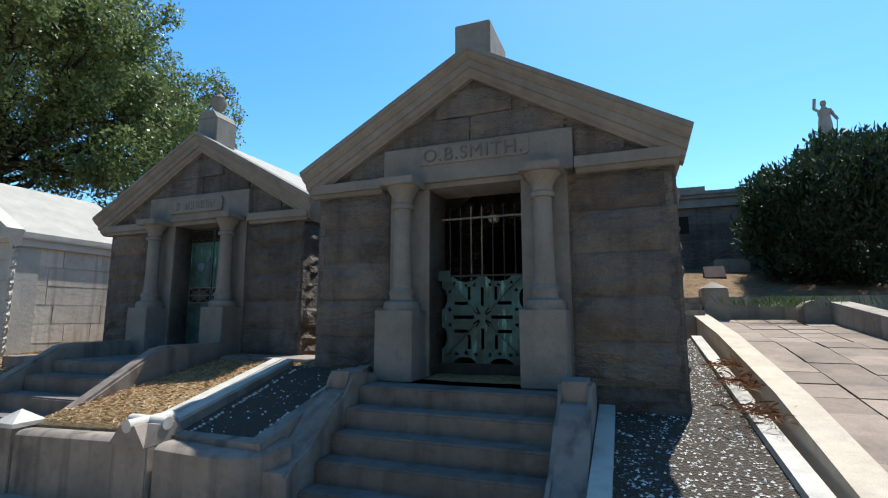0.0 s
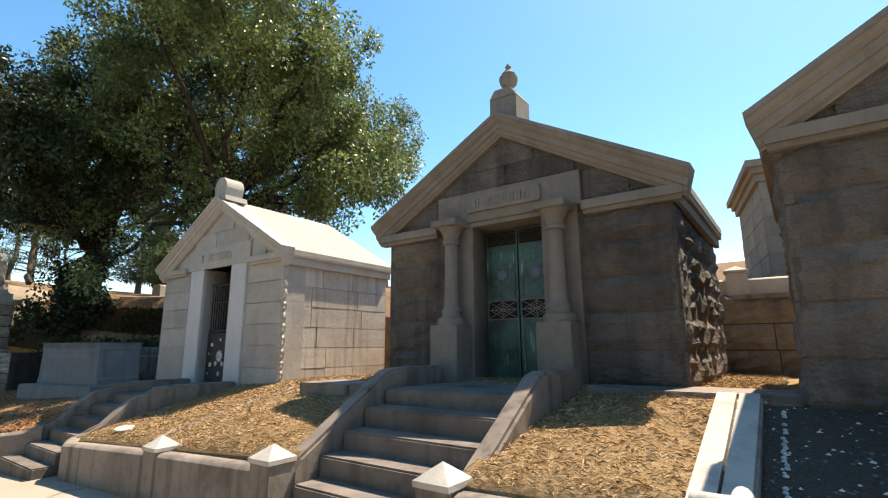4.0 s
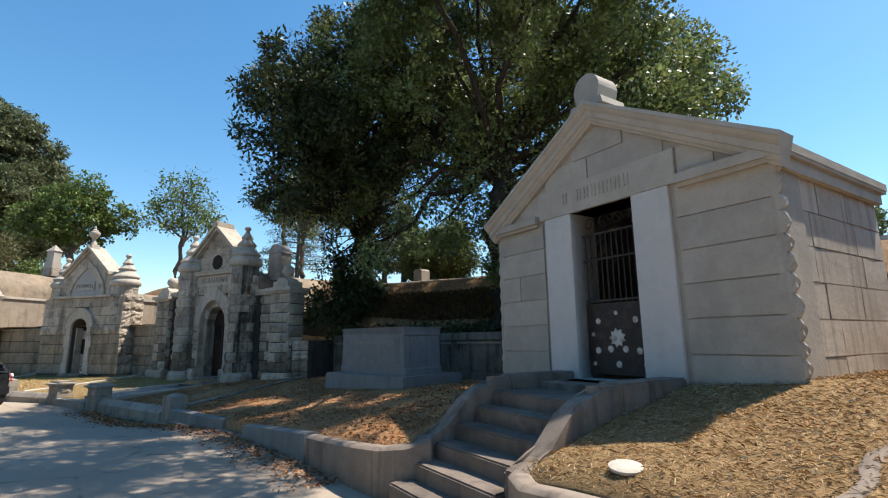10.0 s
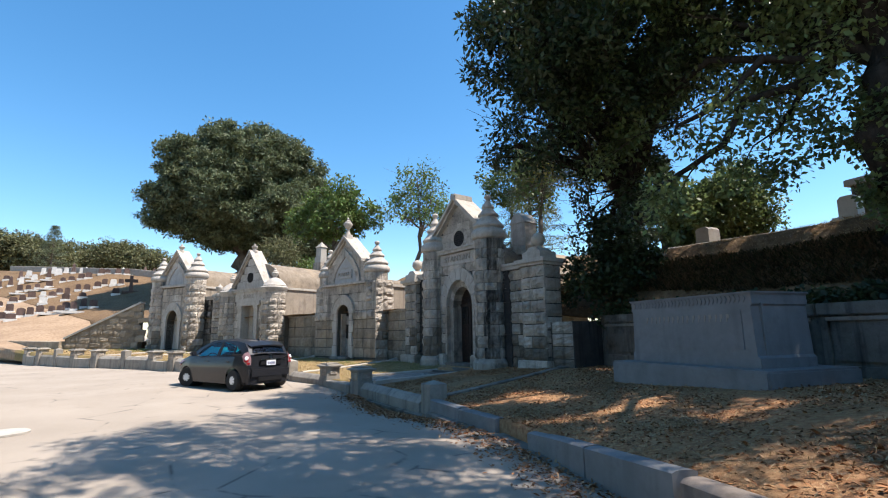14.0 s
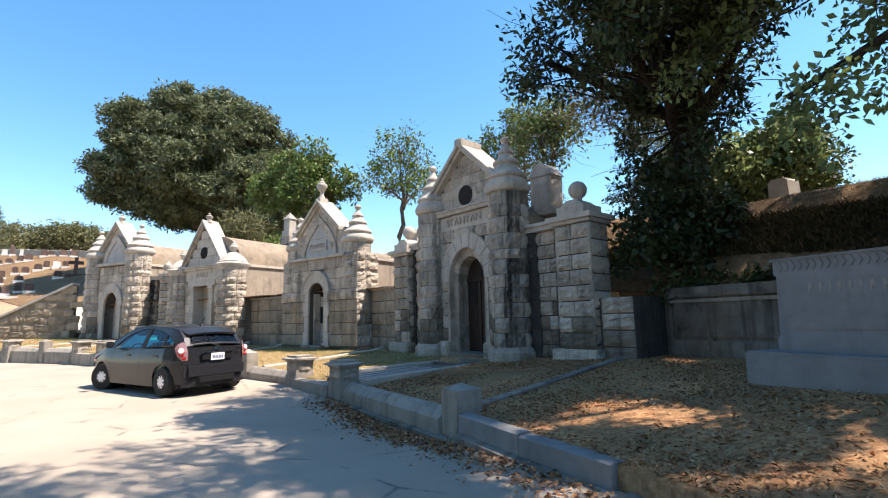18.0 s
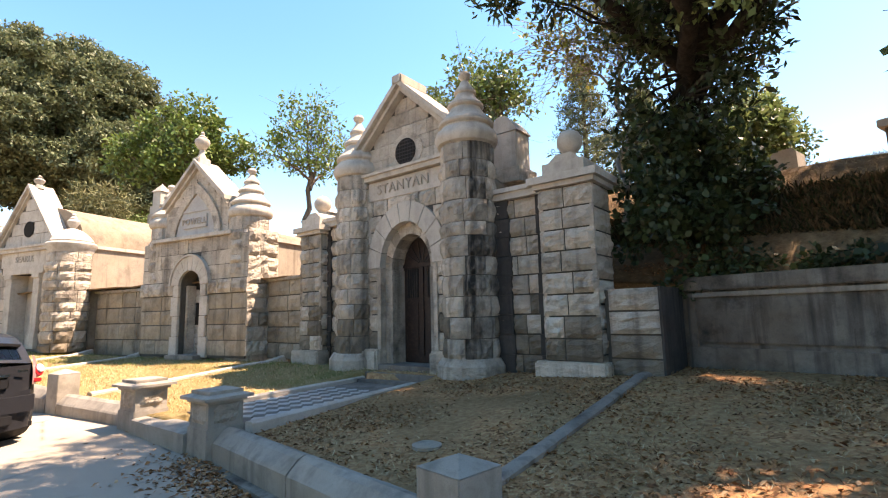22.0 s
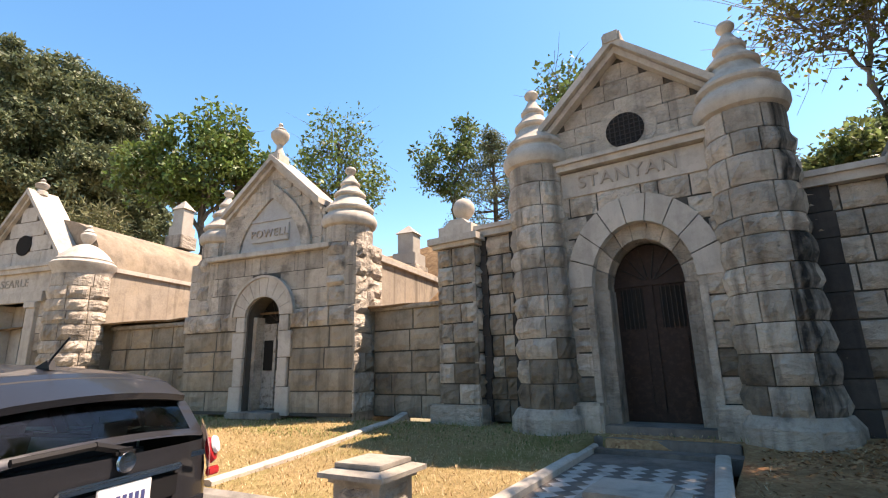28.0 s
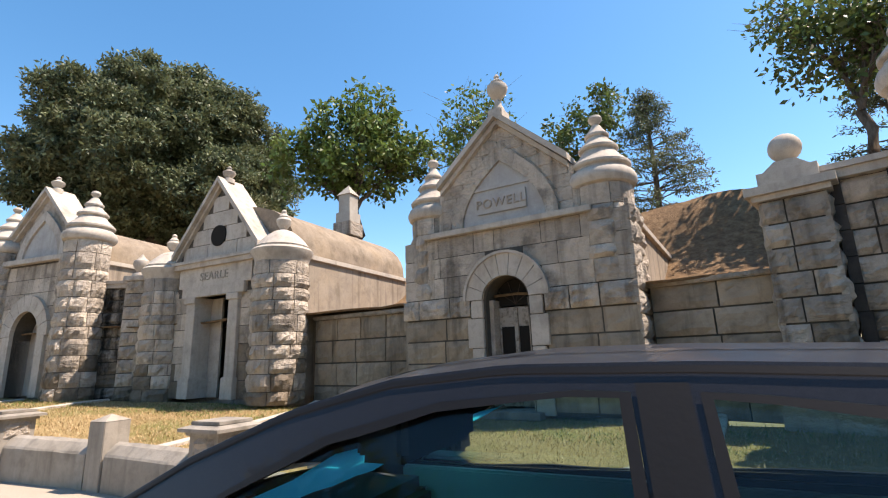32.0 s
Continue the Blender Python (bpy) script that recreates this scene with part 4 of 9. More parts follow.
for k in range(4):
    c = -0.36 + 0.24 * k
    ringp = [(c + 0.1 * math.cos(q * math.pi / 6) * (1 - q / 20), 0.2, 2.78 + 0.1 * math.sin(q * math.pi / 6) * (1 - q / 20)) for q in range(15)]
    scr = bmesh.new()
    for p, q in zip(ringp, ringp[1:]):
        bar(scr, p, q, 0.006, 4)
    part("scroll", scr, M["iron"], tomb_p)
# black sheet inside the doorway in place of the room's shade
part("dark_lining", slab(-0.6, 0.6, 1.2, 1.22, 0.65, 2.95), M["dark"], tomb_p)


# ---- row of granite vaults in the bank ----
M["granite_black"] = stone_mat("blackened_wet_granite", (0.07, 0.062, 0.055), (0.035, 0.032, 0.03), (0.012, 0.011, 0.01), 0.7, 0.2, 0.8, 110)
def turret(parent, x, y, r, z0, z1, courses, bells, seed, material, broad=1.1, fin="ball", rings=True, side=False, tall=1.0):
    """A round rock-faced corner turret with a belled stone cap."""
    rng = random.Random(seed)
    body = part("turret", lathe(bmesh.new(), [(r - 0.03, z0), (r - 0.03, z1)], 28, x, y), M["mortar"], parent)
    lev = [z0 + (z1 - z0) * (c + (rng.uniform(-0.17, 0.17) if 0 < c < courses else 0)) / courses for c in range(courses + 1)]
    for c in range(courses):
        rr = r * (1 + 0.035 * max(0, (courses * 0.35 - c) / courses))
        n = 5
        cut = sorted((k + rng.uniform(-0.2, 0.2)) / n for k in range(n))
        for p, q in zip(cut, cut[1:] + [cut[0] + 1]):
            a0, a1 = -math.pi * 1.22 + p * math.pi * 1.44, -math.pi * 1.22 + q * math.pi * 1.44
            if a1 > math.pi * 0.22 + 0.02:
                a1 = math.pi * 0.22
            if a1 - a0 < 0.15:
                continue
            bm = bmesh.new()
            na, nz = 6, 3
            grid = []
            smooth_top = c >= courses - 1
            for i in range(na + 1):
                colv = []
                a = a0 + 0.014 + (a1 - a0 - 0.028) * i / na
                for j in range(nz + 1):
                    edge = i in (0, na) or j in (0, nz)
                    out = 0.004 if edge else (0.012 if smooth_top else 0.022 + rng.random() ** 1.3 * 0.05)
                    zz = lev[c] + (lev[c + 1] - lev[c]) * (0.02 + 0.96 * j / nz) + (0 if edge else rng.uniform(-0.015, 0.015))
                    colv.append(bm.verts.new((x + (rr + out) * math.cos(a), y + (rr + out) * math.sin(a), zz)))
                grid.append(colv)
            for i in range(na):
                for j in range(nz):
                    bm.faces.new((grid[i][j], grid[i + 1][j], grid[i + 1][j + 1], grid[i][j + 1]))
            rim = [grid[i][0] for i in range(na)] + [grid[na][j] for j in range(nz)] + [grid[i][nz] for i in range(na, 0, -1)] + [grid[0][j] for j in range(nz, 0, -1)]
            cen = Vector((x, y, 0))
            back = []
            for v in rim:
                d = Vector((v.co.x - x, v.co.y - y, 0)).normalized() * (r - 0.06)
                back.append(bm.verts.new((x + d.x, y + d.y, v.co.z)))
            for k in range(len(rim)):
                j = (k + 1) % len(rim)
                bm.faces.new((rim[k], back[k], back[j], rim[j]))
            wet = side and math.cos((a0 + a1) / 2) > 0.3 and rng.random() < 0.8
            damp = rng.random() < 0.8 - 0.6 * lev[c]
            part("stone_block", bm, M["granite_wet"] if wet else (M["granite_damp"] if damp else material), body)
    R = r * broad
    if rings:
        # roll at the foot, then three lipped bells one above the other
        k, t = r / 0.5, tall
        prof = [(0.90, -0.02), (1.0, 0.0), (1.12, 0.03), (1.20, 0.11), (1.20, 0.19), (1.12, 0.28), (0.96, 0.35), (0.95, 0.385), (1.02, 0.40), (1.06, 0.425), (1.06, 0.47), (1.01, 0.50), (0.78, 0.62), (0.62, 0.74), (0.60, 0.775), (0.67, 0.79), (0.70, 0.81), (0.70, 0.85), (0.66, 0.875), (0.48, 0.97), (0.38, 1.05), (0.37, 1.075), (0.42, 1.09), (0.435, 1.11), (0.43, 1.14), (0.39, 1.165), (0.24, 1.27), (0.16, 1.35)]
        prof = [(0.5 * k * a, z1 + t * z) for a, z in prof]
    else:
        prof = [(r * 0.9, z1 - 0.02), (r * 1.0, z1), (R * 1.02, z1 + 0.10), (R * 1.12, z1 + 0.20), (R * 1.14, z1 + 0.28), (R * 1.06, z1 + 0.33)]
        z = z1 + 0.33
        prof += [(R * 0.98, z + 0.02), (R * 1.0, z + 0.06), (R * 0.94, z + 0.09), (R * 0.80, z + 0.22), (R * 0.56, z + 0.36), (R * 0.36, z + 0.45), (0.1, z + 0.5)]
    cap = part("turret_cap", lathe(bmesh.new(), prof, 28, x, y), M["granite_trim"], body, "belled dressed granite cap", smooth=True)
    z = prof[-1][1]
    if fin == "ball":
        part("finial", lathe(bmesh.new(), [(0.07, z - 0.02), (0.06, z + 0.02), (0.075, z + 0.05), (0.115, z + 0.09), (0.125, z + 0.14), (0.10, z + 0.19), (0.05, z + 0.215)], 16, x, y), M["granite_trim"], cap, smooth=True)
    else:
        part("finial", lathe(bmesh.new(), [(0.09, z - 0.03), (0.07, z + 0.02), (0.10, z + 0.05), (0.16, z + 0.14), (0.18, z + 0.24), (0.16, z + 0.28), (0.12, z + 0.31), (0.13, z + 0.34), (0.09, z + 0.38), (0.06, z + 0.42), (0.07, z + 0.47), (0.03, z + 0.52)], 18, x, y), M["granite_trim"], cap, smooth=True)
    return body


def arch_pts(w, zs, ztop, n=16):
    """Half-round or raised arch outline from the left spring to the right one."""
    return [(-w * math.cos(math.pi * k / n), zs + (ztop - zs) * math.sin(math.pi * k / n)) for k in range(n + 1)]


def voussoirs(parent, w0, w1, zs, z_in, z_out, y0, y1, count, material):
    """The wedge stones of an arch."""
    for k in range(count):
        a0, a1 = math.pi * k / count + 0.008, math.pi * (k + 1) / count - 0.008
        pts = []
        for a in (a0, (a0 + a1) / 2, a1):
            pts.append((-w0 * math.cos(a), zs + (z_in - zs) * math.sin(a)))
        for a in (a1, (a0 + a1) / 2, a0):
            pts.append((-w1 * math.cos(a), zs + (z_out - zs) * math.sin(a)))
        part("voussoir", prism(bmesh.new(), pts, y0, y1), material, parent)


def arched_wall(x0, x1, z0, z1, w, zs, ztop, y0, y1, tri=None):
    bm = bmesh.new()
    pts = [(x0, z0), (-w, z0)] + arch_pts(w, zs, ztop) + [(w, z0), (x1, z0), (x1, z1)] + (tri or []) + [(x0, z1)]
    prism(bm, pts, y0, y1)
    return bm


def coping(parent, eave, ze, za, y0, y1, thick, trim):
    for s in (-1, 1):
        bm = bmesh.new()
        prism(bm, [(s * eave, ze), (0, za), (0, za - thick), (s * eave, ze - thick)], y0, y1)
        prism(bm, [(s * (eave - 0.03), ze - thick), (0, za - thick), (0, za - thick - 0.12), (s * (eave - 0.03), ze - thick - 0.1)], y0 + 0.1, y1)
        part("gable_coping", bm, trim, parent, "pale dressed granite coping")


def barrel(parent, half, y0, y1, z_wall, z_top, base):
    """The masonry body running back into the bank, with a rounded roof."""
    for s in (-1, 1):
        a, b = sorted((s * half, s * (half - 0.35)))
        part("side_wall", slab(a, b, y0, y1, base, z_wall), M["render"], parent)
        a, b = sorted((s * (half + 0.07), s * (half - 0.3)))
        part("side_cornice", slab(a, b, y0, y1, z_wall, z_wall + 0.12, 0.01), M["granite_trim"], parent)
    part("end_wall", slab(-half + 0.35, half - 0.35, y1 - 0.3, y1, base, z_wall + 0.1), M["render"], parent)
    part("floor_slab", slab(-half + 0.35, half - 0.35, y0 + 0.1, y1 - 0.3, base - 0.3, base - 0.02), M["concrete"], parent)
    pts = [(-(half - 0.06) * math.cos(math.pi * k / 20), z_wall + 0.12 + (z_top - z_wall - 0.12) * math.sin(math.pi * k / 20) ** 0.8) for k in range(21)]
    part("barrel_roof", prism(bmesh.new(), pts, y0, y1), M["roofrender"], parent, "rounded cement roof with brown lichen", smooth=True)


M["roofrender"] = stone_mat("lichened_cement_roof", (0.29, 0.235, 0.175), (0.185, 0.145, 0.105), (0.075, 0.058, 0.042), 0.7, 0, 0.1, 40, (0.36, 0.27, 0.17), 0.5)

# --- vault with oculus and double wooden door
MS = pose(-26.66, 13.11, 0, 0, 0, 9.8)
vs = thing("vault", MS, "grey rock-faced granite vault with round turrets and arched door", "vault", "turreted granite vaults")
zb = -0.25
part("front_wall", arched_wall(-1.35, 1.35, zb, 3.75, 0.76, 1.85, 2.80, 0.02, 0.6), M["mortar"], vs)


def gap_s(z):
    if z < 1.85:
        return (-0.78, 0.78)
    if z < 3.2:
        k = min(1.0, (z - 1.85) / 1.32)
        w = 1.06 * math.sqrt(max(0.0, 1 - k * k))
        return (-max(w, 0.01), max(w, 0.01)) if w > 0.05 else None
    return None


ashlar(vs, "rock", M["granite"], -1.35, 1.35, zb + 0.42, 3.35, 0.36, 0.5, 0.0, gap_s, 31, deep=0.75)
voussoirs(vs, 0.72, 1.1, 1.85, 2.76, 3.18, -0.05, 0.3, 9, M["granite_trim"])
voussoirs(vs, 0.54, 0.73, 1.80, 2.52, 2.78, 0.12, 0.5, 9, M["granite"])
for s in (-1, 1):
    a, b = sorted((s * 0.72, s * 0.82))
    part("jamb", slab(a, b, -0.03, 0.35, zb + 0.3, 1.85), M["granite"], vs)
    a, b = sorted((s * 0.52, s * 0.73))
    part("jamb", slab(a, b, 0.12, 0.55, zb + 0.06, 1.80), M["granite"], vs)
    a, b = sorted((s * 0.70, s * 1.30))
    part("plinth_block", slab(a, b, -0.2, 0.3, zb - 0.1, zb + 0.42, 0.04), M["granite"], vs)
part("name_band", slab(-1.2, 1.08, -0.03, 0.3, 3.33, 3.74, 0.006), M["granite_trim"], vs)
words("STANYAN", 0.30, 0.022, M["letter_tan"], vs, pose(-0.06, -0.035, 3.54), label="raised name in block capitals")
bm = slab(-1.75, 1.52, -0.14, 0.3, 3.76, 3.86)
box(bm, -1.72, 1.49, -0.19, 0.3, 3.86, 3.92)
part("string_course", bm, M["granite_trim"], vs)
gw = bmesh.new()
prism(gw, [(-1.35, 3.9), (1.35, 3.9), (1.2, 4.55), (0, 5.62), (-1.2, 4.55)], 0.05, 0.5)
part("gable_wall", gw, M["mortar"], vs)


def tri_s(z):
    w = min(1.15, (5.58 - z) / 0.93)
    return (-w, w)


ashlar(vs, "cut", M["granite"], -1, 1, 3.92, 5.45, 0.33, 0.5, 0.04, lambda z: (-0.33, 0.33) if abs(z - 4.26) < 0.22 else ((-0.2, 0.2) if abs(z - 4.26) < 0.36 else None), 33, tri_s)
part("oculus_surround", pierced([(0.47 * math.cos(k * math.pi / 16), 4.26 + 0.40 * math.sin(k * math.pi / 16)) for k in range(32)], [[(0.29 * math.cos(k * math.pi / 16), 4.26 + 0.29 * math.sin(k * math.pi / 16)) for k in range(32)]], 0.012, 0.07), M["granite"], vs)
part("oculus_ring", lathe(bmesh.new(), [(0.29, 0.0), (0.29, 0.05)], 28), M["dark"], vs).matrix_basis = pose(0, 0.055, 4.26, 90)
og = bmesh.new()
for k in range(-3, 4):
    x = 0.075 * k
    w = math.sqrt(0.28 ** 2 - x * x)
    bar(og, (x, 0.0, 4.26 - w), (x, 0.0, 4.26 + w), 0.009, 5)
    bar(og, (-w, 0.0, 4.26 + x), (w, 0.0, 4.26 + x), 0.009, 5)
part("oculus_grille", og, M["iron"], vs)
coping(vs, 1.32, 4.60, 5.80, -0.24, 0.65, 0.13, M["granite_trim"])
part("apex_stone", slab(-0.14, 0.14, -0.26, 0.6, 5.66, 5.88, 0.03), M["granite_trim"], vs)
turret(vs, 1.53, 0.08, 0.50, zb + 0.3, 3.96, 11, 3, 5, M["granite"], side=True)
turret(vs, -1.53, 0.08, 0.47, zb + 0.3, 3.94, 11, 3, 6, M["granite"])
for s in (-1, 1):
    part("turret_plinth", lathe(bmesh.new(), [(0.66, zb - 0.15), (0.65, zb + 0.2), (0.56, zb + 0.33)], 10, s * 1.53, 0.08), M["granite"], vs)
dl = bmesh.new()
prism(dl, [(-0.54, -0.18), (0.54, -0.18), (0.54, 1.80)] + arch_pts(0.54, 1.80, 2.5)[::-1][1:-1] + [(-0.54, 1.80)], 0.5, 0.56)
door = part("door", dl, M["darkwood"], vs, "dark brown double door with barred lights")
for s in (-1, 1):
    a, b = sorted((s * 0.12, s * 0.44))
    part("door_light", slab(a, b, 0.485, 0.5, 1.22, 1.82), M["dark"], door)
    for k in range(5):
        x = a + 0.03 + k * (b - a - 0.06) / 4
        part("light_bar", bar(bmesh.new(), (x, 0.475, 1.2), (x, 0.475, 1.84), 0.009), M["iron"], door)
    fr = bmesh.new()
    for z0, z1 in ((0.12, 0.5), (0.58, 1.1)):
        box(fr, a, b, 0.478, 0.5, z0, z1, 0.008)
    part("door_panel", fr, M["darkwood"], door)
part("meeting_stile", slab(-0.03, 0.03, 0.47, 0.5, 0.02, 1.86), M["darkwood"], door)
part("transom", slab(-0.53, 0.53, 0.46, 0.5, 1.86, 1.93), M["darkwood"], door)
fan = bmesh.new()
for k in range(1, 7):
    a = math.pi * k / 7
    bar(fan, (0.1 * math.cos(a), 0.48, 1.95), (0.5 * math.cos(a), 0.48, 1.95 + 0.5 * math.sin(a)), 0.01, 5)
part("fanlight_bars", fan, M["iron"], door)
part("threshold", slab(-0.75, 0.75, -0.14, 0.6, zb - 0.02, zb + 0.12, 0.012), M["step"], vs)
part("front_step", slab(-0.95, 0.95, -0.42, -0.14, zb - 0.2, zb + 0.0, 0.012), M["step"], vs)
part("front_step", slab(-1.02, 1.02, -0.70, -0.42, zb - 0.3, zb - 0.11, 0.012), M["step"], vs)
barrel(vs, 1.65, 0.5, 5.0, 3.0, 4.05, zb)
# stone chimney-like marker on the roof
mk = slab(1.05, 1.75, 1.6, 2.2, 3.9, 4.75, 0.02)
prism(mk, [(1.0, 4.75), (1.8, 4.75), (1.62, 5.0), (1.5, 5.12), (1.3, 5.12), (1.18, 5.0)], 1.58, 2.22)
part("roof_marker", mk, M["granite_trim"], vs, "carved stone ventilator block on the roof")
part("marker_base", slab(0.95, 1.85, 1.5, 2.3, 3.6, 3.92), M["granite"], vs)
part("marker_body", slab(-0.9, 0.9, 0.9, 1.5, 3.6, 4.0), M["render"], vs)


def flank(parent, x0, x1, z1, seed, cornice=True, y=0.25, course=0.34, base=-0.2, stone=None):
    """A straight rock-faced wall beside a vault."""
    part("flank_wall", slab(x0, x1, y + 0.03, y + 0.5, base, z1), M["mortar"], parent)
    ashlar(parent, "rock", stone or M["granite_wet"], x0, x1, base, z1, course, 0.48 if cornice else 0.7, y, None, seed, deep=1.0 if cornice else 0.6)
    if cornice:
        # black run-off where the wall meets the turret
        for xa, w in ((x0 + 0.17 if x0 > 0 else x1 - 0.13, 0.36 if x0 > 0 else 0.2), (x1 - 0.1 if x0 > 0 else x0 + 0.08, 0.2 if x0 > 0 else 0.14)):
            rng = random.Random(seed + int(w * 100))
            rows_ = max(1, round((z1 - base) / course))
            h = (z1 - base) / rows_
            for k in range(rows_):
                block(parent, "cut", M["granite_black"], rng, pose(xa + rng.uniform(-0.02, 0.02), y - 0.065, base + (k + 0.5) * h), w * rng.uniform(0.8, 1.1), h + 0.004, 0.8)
    if cornice:
        bm = slab(x0 - 0.03, x1 + 0.03, y - 0.12, y + 0.55, z1, z1 + 0.12)
        box(bm, x0 - 0.05, x1 + 0.05, y - 0.17, y + 0.58, z1 + 0.12, z1 + 0.2)
        part("wall_coping", bm, M["granite_trim"], parent)


def ball_pier(parent, x0, x1, z1, seed, y=0.0, base=-0.2):
    part("pier_core", slab(x0 + 0.03, x1 - 0.03, y + 0.03, y + 0.75, base, z1), M["mortar"], parent)
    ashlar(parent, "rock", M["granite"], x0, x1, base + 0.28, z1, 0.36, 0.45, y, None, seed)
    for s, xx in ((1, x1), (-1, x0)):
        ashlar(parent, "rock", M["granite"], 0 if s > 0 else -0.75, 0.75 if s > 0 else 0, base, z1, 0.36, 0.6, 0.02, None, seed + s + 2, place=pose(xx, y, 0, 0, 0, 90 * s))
    part("pier_plinth", slab(x0 - 0.12, x1 + 0.1, y - 0.16, y + 0.7, base - 0.1, base + 0.28, 0.03), M["granite"], parent)
    bm = slab(x0 - 0.05, x1 + 0.05, y - 0.08, y + 0.82, z1, z1 + 0.08)
    box(bm, x0 - 0.12, x1 + 0.12, y - 0.15, y + 0.88, z1 + 0.08, z1 + 0.2)
    part("pier_cornice", bm, M["granite_trim"], parent)
    cx, cy = (x0 + x1) / 2, y + 0.35
    bm = slab(cx - 0.36, cx + 0.36, cy - 0.36, cy + 0.36, z1 + 0.2, z1 + 0.42)
    prism(bm, [(cx - 0.3, z1 + 0.42), (cx + 0.3, z1 + 0.42), (cx + 0.13, z1 + 0.56), (cx - 0.13, z1 + 0.56)], cy - 0.3, cy + 0.3)
    part("ball_block", bm, M["granite_trim"], parent)
    z = z1 + 0.54
    part("ball", lathe(bmesh.new(), [(0.13, z), (0.09, z + 0.06), (0.10, z + 0.1)] + [(0.215 * math.sin(math.pi * k / 12), z + 0.29 - 0.215 * math.cos(math.pi * k / 12)) for k in range(2, 13)], 20, cx, cy), M["granite_trim"], parent, smooth=True)


wl = thing("flank_wall_right", MS, "rock-faced granite flank wall with ball-topped pier", "wall", "vault flank walls")
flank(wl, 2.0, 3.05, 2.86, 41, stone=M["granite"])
ball_pier(wl, 3.0, 3.95, 2.86, 42)
part("end_block_core", slab(3.97, 4.72, 0.15, 1.2, -0.2, 1.16), M["mortar"], wl)
ashlar(wl, "rock", M["granite"], 4.02, 4.76, -0.2, 1.18, 0.33, 0.7, 0.12, None, 43)
# right face is near-black, much darker than the block's front
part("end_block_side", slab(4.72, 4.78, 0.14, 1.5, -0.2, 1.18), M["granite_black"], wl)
wl2 = thing("flank_wall_left", MS, "rock-faced granite flank wall with ball-topped pier", "wall", "vault flank walls")
flank(wl2, -2.78, -1.95, 3.02, 44, stone=M["granite"])
ball_pier(wl2, -3.6, -2.78, 2.86, 45)
flank(wl2, -5.35, -3.6, 1.86, 46, False, 0.2, 0.42, stone=M["granite_brown"])
part("wall_top", slab(-5.4, -3.6, 0.12, 0.7, 1.85, 1.93, 0.02), M["granite"], wl2)

# --- vault with pointed name panel
MW = pose(-33.87, 10.91, 0, 0, 0, 21.5)
vw = thing("vault", MW, "grey granite vault with pointed gable panel and narrow door", "vault", "turreted granite vaults")
zb = -0.16
part("front_wall", arched_wall(-2.2, 2.2, zb, 3.16, 0.42, 1.8, 2.26, 0.05, 0.6), M["mortar"], vw)


def gap_w(z):
    if z < 1.85:
        return (-0.72, 0.72)
    if z < 2.62:
        k = (z - 1.85) / 0.82
        w = 0.76 * math.sqrt(max(0.0, 1 - k * k))
        return (-w, w)
    return None


ashlar(vw, "rock", M["granite_brown"], -2.26, 2.26, zb + 0.05, 1.56, 0.43, 0.75, 0.04, gap_w, 51, deep=0.4)
ashlar(vw, "rock", M["granite"], -2.28, 2.28, 1.56, 1.96, 0.4, 0.6, 0.0, gap_w, 52)
ashlar(vw, "cut", M["granite"], -2.24, 2.24, 1.96, 3.16, 0.40, 0.72, 0.05, gap_w, 53)
voussoirs(vw, 0.46, 0.80, 1.85, 2.26, 2.68, -0.03, 0.35, 9, M["granite_trim"])
bm = bmesh.new()
ap0, ap1 = arch_pts(0.84, 1.85, 2.72, 18), arch_pts(0.79, 1.85, 2.67, 18)
prism(bm, ap0 + ap1[::-1], -0.07, 0.1)
part("hood_mould", bm, M["granite_trim"], vw)
for s in (-1, 1):
    for k, (z0, z1) in enumerate(((zb, 0.4), (0.4, 0.98), (0.98, 1.52), (1.52, 1.85))):
        a, b = sorted((s * 0.46, s * (0.70 if k % 2 else 0.78)))
        part("jamb_block", slab(a, b, -0.02, 0.4, z0 + 0.006, z1 - 0.006, 0.01), M["granite_trim"], vw)
    a, b = sorted((s * 0.34, s * 0.46))
    part("jamb_reveal", slab(a, b, 0.2, 0.55, zb, 1.85), M["granite"], vw)
part("string_course", slab(-1.7, 1.68, -0.08, 0.4, 3.16, 3.27, 0.012), M["granite_trim"], vw)
gw = bmesh.new()
prism(gw, [(-1.45, 3.25), (1.45, 3.25), (1.4, 4.1), (0, 5.38), (-1.4, 4.1)], 0.14, 0.6)
part("gable_wall", gw, M["granite"], vw)


def pointed(w, z0, zt, n=10):
    left = [(-w * (1 - (k / n) ** 1.7), z0 + (zt - z0) * (k / n) ** 0.85) for k in range(n + 1)]
    return left + [(-x, z) for x, z in left[::-1][1:]]


inner, outer = pointed(0.86, 3.27, 4.52), pointed(1.1, 3.27, 4.86)
n = len(inner)
for k in range(0, n - 1, 2):
    pts = [inner[k], inner[k + 1], inner[min(k + 2, n - 1)], outer[min(k + 2, n - 1)], outer[k + 1], outer[k]]
    part("arch_stone", prism(bmesh.new(), pts, 0.06, 0.2), M["granite"], vw)
part("tympanum_panel", prism(bmesh.new(), inner, 0.115, 0.2), M["tympanum"], vw, "grey marble tympanum")
nb = slab(-0.52, 0.5, 0.06, 0.13, 3.50, 3.88, 0.008)
part("name_panel", nb, M["tympanum"], vw)
words("POWELL", 0.25, 0.02, M["letter_tan"], vw, pose(-0.01, 0.055, 3.68), label="raised name in block capitals")
part("tympanum_band", slab(-0.70, 0.70, 0.08, 0.13, 3.98, 4.05), M["tympanum"], vw)
rng = random.Random(9)
